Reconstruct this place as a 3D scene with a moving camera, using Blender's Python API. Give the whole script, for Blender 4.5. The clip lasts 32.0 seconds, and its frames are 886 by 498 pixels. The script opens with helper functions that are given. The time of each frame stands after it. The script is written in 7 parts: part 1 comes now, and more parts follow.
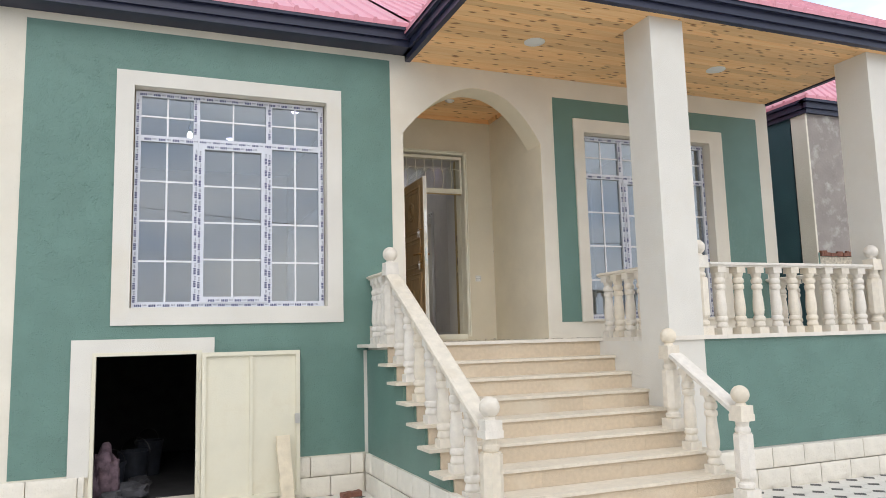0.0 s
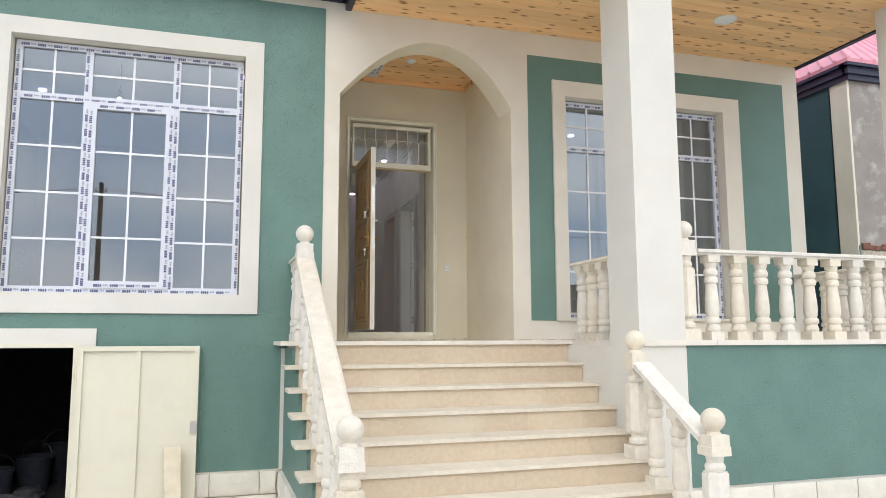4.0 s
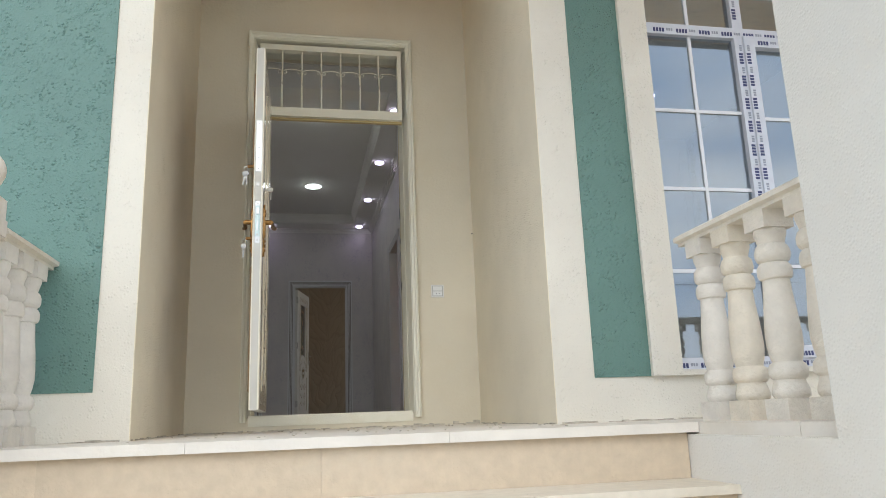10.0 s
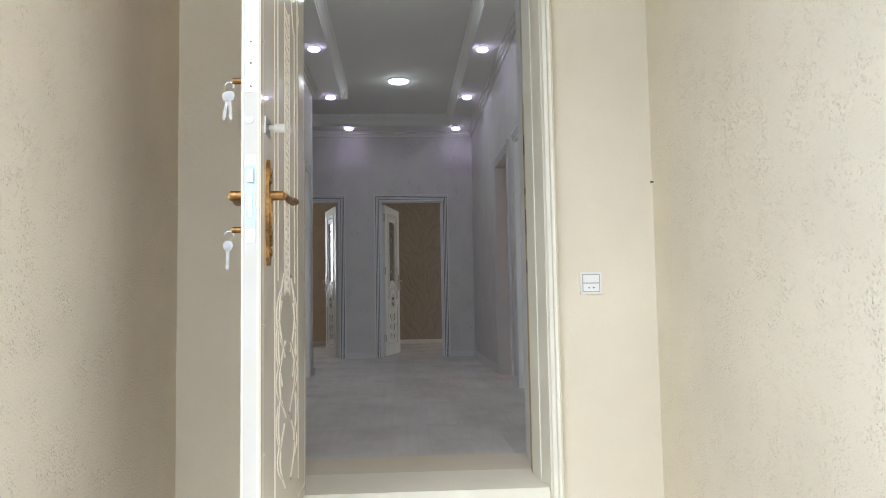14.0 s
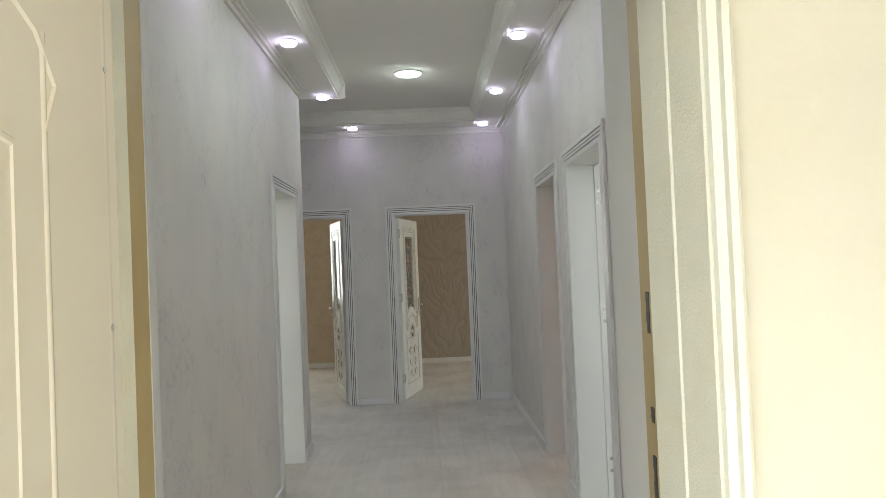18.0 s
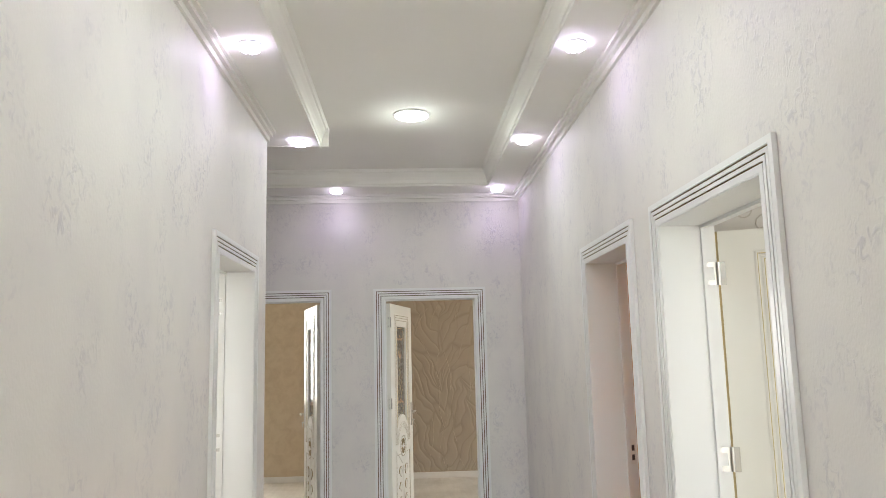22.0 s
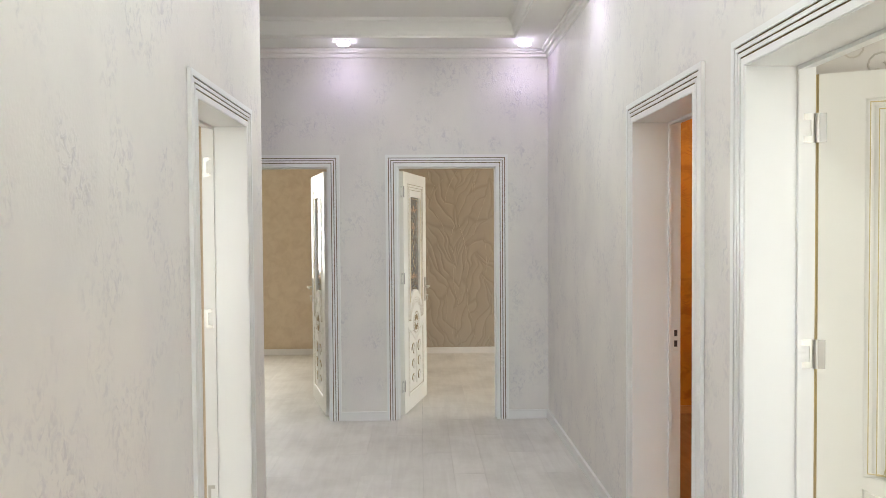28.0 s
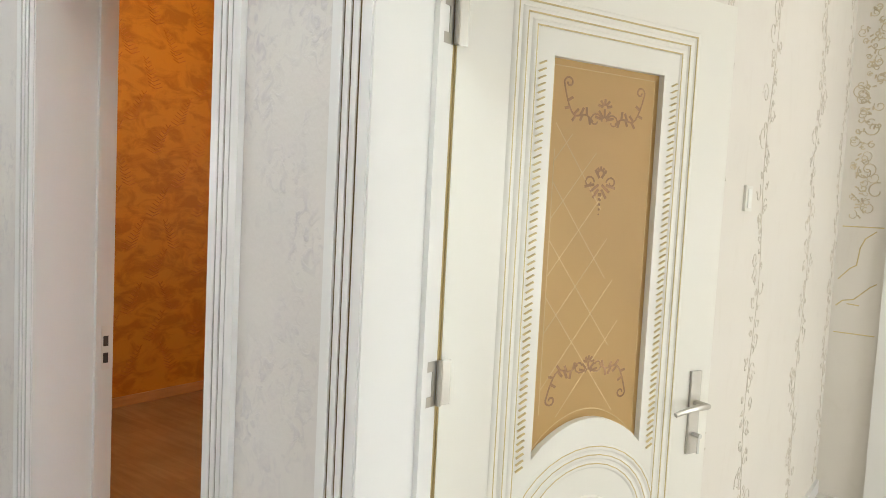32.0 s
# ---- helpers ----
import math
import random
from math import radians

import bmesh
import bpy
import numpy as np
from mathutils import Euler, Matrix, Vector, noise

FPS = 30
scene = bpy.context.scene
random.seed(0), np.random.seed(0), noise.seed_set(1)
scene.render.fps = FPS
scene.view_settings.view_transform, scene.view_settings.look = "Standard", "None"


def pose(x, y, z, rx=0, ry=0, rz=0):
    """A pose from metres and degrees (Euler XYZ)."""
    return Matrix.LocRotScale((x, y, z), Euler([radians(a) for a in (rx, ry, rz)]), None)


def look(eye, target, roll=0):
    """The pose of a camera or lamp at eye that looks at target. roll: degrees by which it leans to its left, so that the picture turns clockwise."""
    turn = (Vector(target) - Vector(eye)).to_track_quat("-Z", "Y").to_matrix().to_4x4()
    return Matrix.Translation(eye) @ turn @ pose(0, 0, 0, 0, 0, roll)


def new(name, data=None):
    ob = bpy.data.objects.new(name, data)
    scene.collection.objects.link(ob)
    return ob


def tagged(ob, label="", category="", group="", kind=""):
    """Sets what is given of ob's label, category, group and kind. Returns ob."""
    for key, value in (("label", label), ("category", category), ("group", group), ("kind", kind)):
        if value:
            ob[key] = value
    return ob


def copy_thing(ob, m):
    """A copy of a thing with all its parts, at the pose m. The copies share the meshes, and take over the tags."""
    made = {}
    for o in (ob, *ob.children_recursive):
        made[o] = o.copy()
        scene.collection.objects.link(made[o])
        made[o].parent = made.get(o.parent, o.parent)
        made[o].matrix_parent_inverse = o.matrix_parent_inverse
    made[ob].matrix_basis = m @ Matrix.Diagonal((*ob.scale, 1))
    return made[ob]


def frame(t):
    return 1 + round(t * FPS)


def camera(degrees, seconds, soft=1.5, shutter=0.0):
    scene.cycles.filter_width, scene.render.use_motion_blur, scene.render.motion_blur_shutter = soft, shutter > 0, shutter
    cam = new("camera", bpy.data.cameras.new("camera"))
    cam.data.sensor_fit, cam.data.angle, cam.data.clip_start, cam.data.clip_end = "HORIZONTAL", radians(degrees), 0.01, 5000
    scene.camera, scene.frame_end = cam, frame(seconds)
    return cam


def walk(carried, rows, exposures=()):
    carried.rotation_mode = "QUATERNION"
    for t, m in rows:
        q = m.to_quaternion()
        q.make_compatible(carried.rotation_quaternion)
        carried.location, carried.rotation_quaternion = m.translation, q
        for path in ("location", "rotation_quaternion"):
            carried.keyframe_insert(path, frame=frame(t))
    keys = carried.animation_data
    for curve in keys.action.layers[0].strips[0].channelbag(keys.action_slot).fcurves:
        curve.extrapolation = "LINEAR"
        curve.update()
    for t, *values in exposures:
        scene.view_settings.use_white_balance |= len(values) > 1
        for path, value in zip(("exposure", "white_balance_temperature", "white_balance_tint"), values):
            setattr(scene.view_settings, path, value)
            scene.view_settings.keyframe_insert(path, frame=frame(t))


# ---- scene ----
cam = camera(62.3, 32.0, 0.9)
PATH = [
    (0, (0.113, 1.483, -0.059), (0.853, 3.324, 0.188), -1.6),
    (0.5, (0.352, 1.489, 0.022), (1.113, 3.334, 0.147), -1.6),
    (1, (0.426, 1.525, -0.027), (1.197, 3.365, 0.113), -1.3),
    (1.5, (0.617, 1.676, -0.097), (1.422, 3.486, 0.175), 0.2),
    (2, (0.792, 1.743, -0.11), (1.632, 3.535, 0.18), -0.3),
    (2.5, (1.118, 1.856, -0.037), (1.874, 3.694, 0.193), -0.1),
    (3, (1.297, 2.063, -0.089), (1.972, 3.933, 0.129), 1.8),
    (3.5, (1.401, 2.208, -0.089), (2.055, 4.086, 0.128), 1.5),
    (4, (1.659, 2.343, -0.064), (2.251, 4.238, 0.18), -0.2),
    (4.5, (1.845, 2.527, -0.054), (2.386, 4.43, 0.237), -0.6),
    (6.5, (2.474, 3.569, -0.068), (2.956, 5.478, 0.285), -0.1),
    (7, (2.581, 3.952, -0.033), (3.107, 5.849, 0.319), -0.1),
    (7.5, (2.725, 4.129, 0.006), (3.168, 6.045, 0.371), -0.6),
    (8, (2.863, 4.519, -0.027), (3.252, 6.441, 0.369), 0.5),
    (8.5, (3.03, 4.897, -0.058), (3.432, 6.816, 0.333), -2.1),
    (9, (3.176, 5.249, -0.037), (3.519, 7.177, 0.365), -0.6),
    (9.5, (3.309, 5.627, -0.05), (3.657, 7.544, 0.399), 1.3),
    (10, (3.42, 6.006, -0.032), (3.801, 7.917, 0.416), -2.1),
    (10.5, (3.501, 6.374, -0.051), (3.847, 8.306, 0.334), -2.1),
    (11, (3.497, 6.793, 0.127), (3.868, 8.74, 0.394), -2.6),
    (11.5, (3.561, 7.047, 0.199), (3.876, 9.005, 0.46), -0.8),
    (12, (3.513, 7.244, 0.303), (3.746, 9.222, 0.492), 0.1),
    (12.5, (3.534, 7.397, 0.444), (3.723, 9.378, 0.645), -0.0),
    (13, (3.597, 7.573, 0.578), (3.797, 9.553, 0.776), -1.0),
    (13.5, (3.572, 7.712, 0.632), (3.72, 9.699, 0.813), -0.8),
    (15.5, (3.588, 8.429, 1.05), (3.675, 10.427, 1.094), -1.3),
    (16, (3.65, 8.574, 1.141), (3.769, 10.568, 1.226), -3.1),
    (16.5, (3.668, 8.781, 1.258), (3.774, 10.776, 1.344), -4.8),
    (17, (3.595, 8.992, 1.342), (3.7, 10.987, 1.421), -1.6),
    (17.5, (3.576, 9.221, 1.407), (3.671, 11.219, 1.395), -2.0),
    (18, (3.682, 9.482, 1.454), (3.724, 11.481, 1.498), -2.4),
    (18.5, (3.707, 9.673, 1.448), (3.671, 11.672, 1.484), -4.0),
    (19, (3.687, 10.008, 1.442), (3.746, 12.007, 1.45), -1.1),
    (19.5, (3.668, 10.234, 1.426), (3.706, 12.234, 1.417), -1.3),
    (20, (3.668, 10.435, 1.452), (3.636, 12.435, 1.454), 1.1),
    (20.5, (3.625, 10.579, 1.45), (3.633, 12.578, 1.484), 0.1),
    (21, (3.516, 10.715, 1.462), (3.559, 12.700, 1.700), 0.8),
    (21.5, (3.51, 10.838, 1.501), (3.586, 12.822, 1.744), 0.6),
    (22, (3.534, 11.007, 1.539), (3.633, 12.985, 1.821), -1.4),
    (22.5, (3.592, 11.174, 1.686), (3.63, 13.132, 2.091), -1.0),
    (23, (3.576, 11.204, 1.689), (3.591, 13.154, 2.131), -1.5),
    (23.5, (3.555, 11.266, 1.616), (3.56, 13.241, 1.926), -0.3),
    (24, (3.571, 11.311, 1.525), (3.567, 13.309, 1.604), 0.9),
    (24.5, (3.577, 11.278, 1.49), (3.605, 13.278, 1.504), 1.2),
    (25, (3.593, 11.321, 1.472), (3.661, 13.319, 1.429), 1.6),
    (25.5, (3.574, 11.328, 1.457), (3.646, 13.326, 1.394), 1.4),
    (27.5, (3.564, 11.433, 1.479), (3.548, 13.432, 1.413), -0.2),
    (28, (3.518, 11.551, 1.516), (3.578, 13.55, 1.462), -0.4),
    (28.5, (3.472, 11.653, 1.544), (3.72, 13.638, 1.531), 0.2),
    (29, (3.464, 11.734, 1.534), (3.824, 13.701, 1.534), -1.0),
    (29.5, (3.532, 11.891, 1.511), (3.925, 13.852, 1.484), 0.1),
    (30, (3.53, 12.116, 1.513), (3.942, 14.072, 1.473), 2.0),
    (30.3, (3.433, 12.198, 1.495), (3.976, 14.122, 1.433), 3.6),
    (30.5, (3.354, 12.224, 1.479), (4.05, 14.098, 1.421), 3.9),
    (30.7, (3.32, 12.416, 1.526), (4.292, 14.16, 1.413), 1.4),
    (31, (3.307, 12.527, 1.495), (4.494, 14.13, 1.345), 2.0),
    (31.5, (3.487, 12.763, 1.512), (4.905, 14.164, 1.342), 0.6),
    (32, (3.595, 12.944, 1.485), (5.201, 14.128, 1.344), 2.9),
]
EXPOSURES = [
    (0.0, 0.06, 6740, 11), (1.0, 0.08, 6740, 11), (2.0, 0.0, 6730, 12), (3.0, 0.22, 6700, 11), (4.0, 0.29, 6700, 10), (7.0, 0.40, 6640, 9), (9.0, 0.34, 6560, 8), (11.0, 0.53, 6160, 8), (12.0, 0.69, 6150, 9), (13.0, 0.86, 6120, 10), (15.5, 1.33, 5780, 3), (16.0, 1.31, 5780, 1), (17.5, 1.64, 6200, 0),
    (19.0, 2.18, 6500, 7), (20.5, 2.67, 6580, 7), (23.0, 2.60, 6550, 5), (25.0, 2.81, 6550, 4), (28.0, 2.82, 6550, 5), (30.0, 2.87, 6550, 5), (32.0, 2.80, 6530, 5),
]
walk(cam, [(t, look(eye, target, roll)) for t, eye, target, roll in PATH], EXPOSURES)

# ---- world, sun, lamps, exposure ----
world = bpy.data.worlds.new("overcast_sky")
scene.world = world
world.use_nodes = True
wt = world.node_tree
wbg = wt.nodes["Background"]
sky = wt.nodes.new("ShaderNodeTexSky")
sky.sky_type = 'NISHITA'
sky.sun_disc = False
sky.sun_elevation, sky.sun_rotation = radians(42), radians(192)
sky.dust_density = 4.0
wtc = wt.nodes.new("ShaderNodeTexCoord")
wmap = wt.nodes.new("ShaderNodeMapping")
wmap.inputs["Scale"].default_value = (1.6, 1.6, 5.0)
wn = wt.nodes.new("ShaderNodeTexNoise")
wn.inputs["Scale"].default_value, wn.inputs["Detail"].default_value = 1.7, 6.0
wr = wt.nodes.new("ShaderNodeValToRGB")
wr.color_ramp.elements[0].position, wr.color_ramp.elements[1].position = 0.36, 0.66
wr.color_ramp.elements[0].color = (4.2, 5.7, 7.9, 1)
wr.color_ramp.elements[1].color = (11.5, 11.5, 11.6, 1)
wmix = wt.nodes.new("ShaderNodeMix")
wmix.data_type = 'RGBA'
wmix.inputs[0].default_value = 0.86
wt.links.new(wtc.outputs["Generated"], wmap.inputs["Vector"])
wt.links.new(wmap.outputs[0], wn.inputs["Vector"])
wt.links.new(wn.outputs["Fac"], wr.inputs["Fac"])
wt.links.new(sky.outputs[0], wmix.inputs["A"])
wt.links.new(wr.outputs[0], wmix.inputs["B"])
wt.links.new(wmix.outputs["Result"], wbg.inputs["Color"])
wbg.inputs["Strength"].default_value = 0.145

sun = new("sun", bpy.data.lights.new("sun", 'SUN'))
sun.data.energy, sun.data.angle, sun.data.color = 0.55, radians(40), (1.0, 0.985, 0.96)
sun.matrix_world = look((0.3, -7.5, 12), (3, 5, 0))


def lamp(kind, name, place, target, energy, color=(1, 1, 1), size=0.1, size_y=None):
    d = bpy.data.lights.new(name, kind)
    d.energy, d.color = energy, color
    if kind == 'AREA':
        d.size = size
        if size_y:
            d.shape, d.size_y = 'RECTANGLE', size_y
    elif kind == 'SPOT':
        d.shadow_soft_size, d.spot_size, d.spot_blend = size, radians(150), 0.6
    else:
        d.shadow_soft_size = size
    o = new(name, d)
    o.matrix_world = look(place, target)
    return o


# daylight lamps in the rooms' window openings; 4 and 5 added for unseen windows
lamp('AREA', "daylight_window_2", (6.15, 9.62, 1.35), (6.15, 14, 1.2), 8.2, (1.0, 0.98, 0.95), 1.9, 2.2)
lamp('AREA', "daylight_window_1", (0.9, 9.62, 1.45), (0.9, 14, 1.2), 9.3, (1.0, 0.97, 0.93), 1.8, 2.1)
lamp('AREA', "daylight_window_3", (0.88, 20.66, 1.6), (0.9, 16, 0.9), 8.7, (1.0, 0.97, 0.93), 1.2, 1.3)
lamp('AREA', "daylight_window_4", (7.76, 15.7, 1.65), (4, 15.7, 1.2), 0.5, (1.0, 0.97, 0.93), 1.5, 1.4)
lamp('AREA', "daylight_window_5", (7.76, 19.2, 1.6), (4, 19.2, 1.2), 9.0, (1.0, 0.97, 0.93), 1.9, 1.5)


# ---- numbers of the plan ----
YF, YD, YH = 9.19, 10.62, 17.36          # facade, entrance wall, far wall of the hall
SPOT_W, DISC_W = 0.25, 1.22               # watts of the hall lamps
ZC = 3.065                                 # raised ceiling of the hall
XL, XR, YC = 2.68, 4.53, 15.46           # hall's long walls, end of its left wall
ZP, ZG = -0.093, -1.605                    # underside of the porch paving, yard
ZS = ZP + 0.014                            # top of the porch paving
RISE, TREAD = 0.164, 0.272


def step_y(k):
    return 8.45 - TREAD * (8 - k)


def step_z(k):
    return -0.104 - RISE * (8 - k)


# ---- mesh helpers ----
def box(bm, x0, x1, y0, y1, z0, z1):
    v = [bm.verts.new((x, y, z)) for z in (z0, z1) for y in (y0, y1) for x in (x0, x1)]
    for f in ((0, 2, 3, 1), (4, 5, 7, 6), (0, 1, 5, 4), (2, 6, 7, 3), (0, 4, 6, 2), (1, 3, 7, 5)):
        bm.faces.new([v[i] for i in f])
    return v


def prism(bm, poly, axis, a, b):
    """A closed polygon (pairs) pulled along an axis from a to b."""
    def at(p, c):
        return {'x': (c, p[0], p[1]), 'y': (p[0], c, p[1]), 'z': (p[0], p[1], c)}[axis]
    va, vb = [bm.verts.new(at(p, a)) for p in poly], [bm.verts.new(at(p, b)) for p in poly]
    bm.faces.new(va)
    bm.faces.new(vb[::-1])
    n = len(poly)
    for i in range(n):
        bm.faces.new((va[i], vb[i], vb[(i + 1) % n], va[(i + 1) % n]))


def lathe(bm, profile, seg=14, centre=(0, 0, 0), axis='z', caps=True):
    rings = []
    for r, h in profile:
        ring = []
        for i in range(seg):
            a = 2 * math.pi * i / seg
            u, w = r * math.cos(a), r * math.sin(a)
            p = {'z': (u, w, h), 'y': (u, h, w), 'x': (h, u, w)}[axis]
            ring.append(bm.verts.new([p[j] + centre[j] for j in range(3)]))
        rings.append(ring)
    for a, b in zip(rings, rings[1:]):
        for i in range(seg):
            bm.faces.new((a[i], a[(i + 1) % seg], b[(i + 1) % seg], b[i]))
    if caps:
        bm.faces.new(rings[0][::-1])
        bm.faces.new(rings[-1])


def tube(bm, pts, r, seg=6, closed=False):
    """A round rod along points."""
    pts = [Vector(p) for p in pts]
    n, rings = len(pts), []
    for i, p in enumerate(pts):
        if closed:
            d = pts[(i + 1) % n] - pts[i - 1]
        else:
            d = pts[min(i + 1, n - 1)] - pts[max(i - 1, 0)]
        d.normalize()
        side = d.cross(Vector((0, 0, 1)))
        if side.length < 0.1:
            side = d.cross(Vector((0, 1, 0)))
        side.normalize()
        up = side.cross(d)
        rad = r[i] if isinstance(r, (list, tuple)) else r
        rings.append([bm.verts.new(p + rad * (math.cos(2 * math.pi * k / seg) * side + math.sin(2 * math.pi * k / seg) * up)) for k in range(seg)])
    m = n if closed else n - 1
    for i in range(m):
        a, b = rings[i], rings[(i + 1) % n]
        for k in range(seg):
            bm.faces.new((a[k], a[(k + 1) % seg], b[(k + 1) % seg], b[k]))
    if not closed:
        bm.faces.new(rings[0][::-1])
        bm.faces.new(rings[-1])


def ridge(bm, pts, w, h, y0, closed=False, sgn=-1):
    """A low moulding on a face that lies in the x-z plane at y0: pts are (x, z)."""
    pts = [Vector((p[0], 0, p[1])) for p in pts]
    n, rows = len(pts), []
    for i, p in enumerate(pts):
        prev_p, next_p = pts[i - 1], pts[(i + 1) % n]
        if not closed:
            prev_p, next_p = pts[max(i - 1, 0)], pts[min(i + 1, n - 1)]
        d0, d1 = (p - prev_p), (next_p - p)
        if d0.length < 1e-6:
            d0 = d1
        if d1.length < 1e-6:
            d1 = d0
        d0, d1 = d0.normalized(), d1.normalized()
        n0, n1 = Vector((-d0.z, 0, d0.x)), Vector((-d1.z, 0, d1.x))
        nn = (n0 + n1)
        nn = nn / max(nn.dot(n1), 0.35) if nn.length > 1e-6 else n1
        rows.append([bm.verts.new((p.x + nn.x * a, y0 + sgn * b, p.z + nn.z * a)) for a, b in ((-w / 2, 0), (-w / 4, h), (w / 4, h), (w / 2, 0))])
    m = n if closed else n - 1
    for i in range(m):
        a, b = rows[i], rows[(i + 1) % n]
        for k in range(3):
            bm.faces.new((a[k], a[k + 1], b[k + 1], b[k]))


def mesh_of(bm, name, smooth=False, bevel=0.0):
    if bevel:
        bmesh.ops.bevel(bm, geom=[e for e in bm.edges if len(e.link_faces) == 2 and e.calc_face_angle(0) > 0.6], offset=bevel, segments=2, affect='EDGES', profile=0.6)
    bmesh.ops.recalc_face_normals(bm, faces=bm.faces)
    me = bpy.data.meshes.new(name)
    bm.to_mesh(me)
    bm.free()
    if smooth:
        for p in me.polygons:
            p.use_smooth = True
        me.set_sharp_from_angle(angle=radians(40))
    return me


def part(name, bm, material, parent=None, label="", smooth=False, bevel=0.0):
    me = mesh_of(bm, name, smooth, bevel)
    me.materials.append(material)
    ob = new(name, me)
    ob.parent = parent
    if label:
        ob["label"] = label
    return ob


def thing(name, label, category, group="", kind="", m=None):
    ob = new(name)
    ob.empty_display_size = 0.05
    tagged(ob, label, category, group, kind)
    if m is not None:
        ob.matrix_basis = m
    return ob


def structure(name, bm, material, label, category, smooth=False, bevel=0.0):
    if not bevel:
        bmesh.ops.remove_doubles(bm, verts=bm.verts, dist=1e-5)
    return tagged(part(name, bm, material, None, "", smooth, bevel), label, category, kind="structure")


def boxes(*rows):
    bm = bmesh.new()
    for r in rows:
        box(bm, *r)
    return bm


def wall_cells(bm, axis, a, b, u0, u1, z0, z1, holes):
    """A wall between a and b across its thickness, from u0 to u1, with rectangular holes (u0, u1, z0, z1)."""
    us = sorted({u0, u1, *[h[i] for h in holes for i in (0, 1) if u0 < h[i] < u1]})
    for ua, ub in zip(us, us[1:]):
        um = (ua + ub) / 2
        cut = sorted((max(h[2], z0), min(h[3], z1)) for h in holes if h[0] < um < h[1])
        z = z0
        for c0, c1 in cut + [(z1, z1)]:
            if c0 > z + 1e-5:
                box(bm, *((ua, ub, a, b, z, c0) if axis == 'y' else (a, b, ua, ub, z, c0)))
            z = max(z, c1)


def arc(cx, cz, r, a0, a1, n):
    return [(cx + r * math.cos(radians(a0 + (a1 - a0) * i / n)), cz + r * math.sin(radians(a0 + (a1 - a0) * i / n))) for i in range(n + 1)]


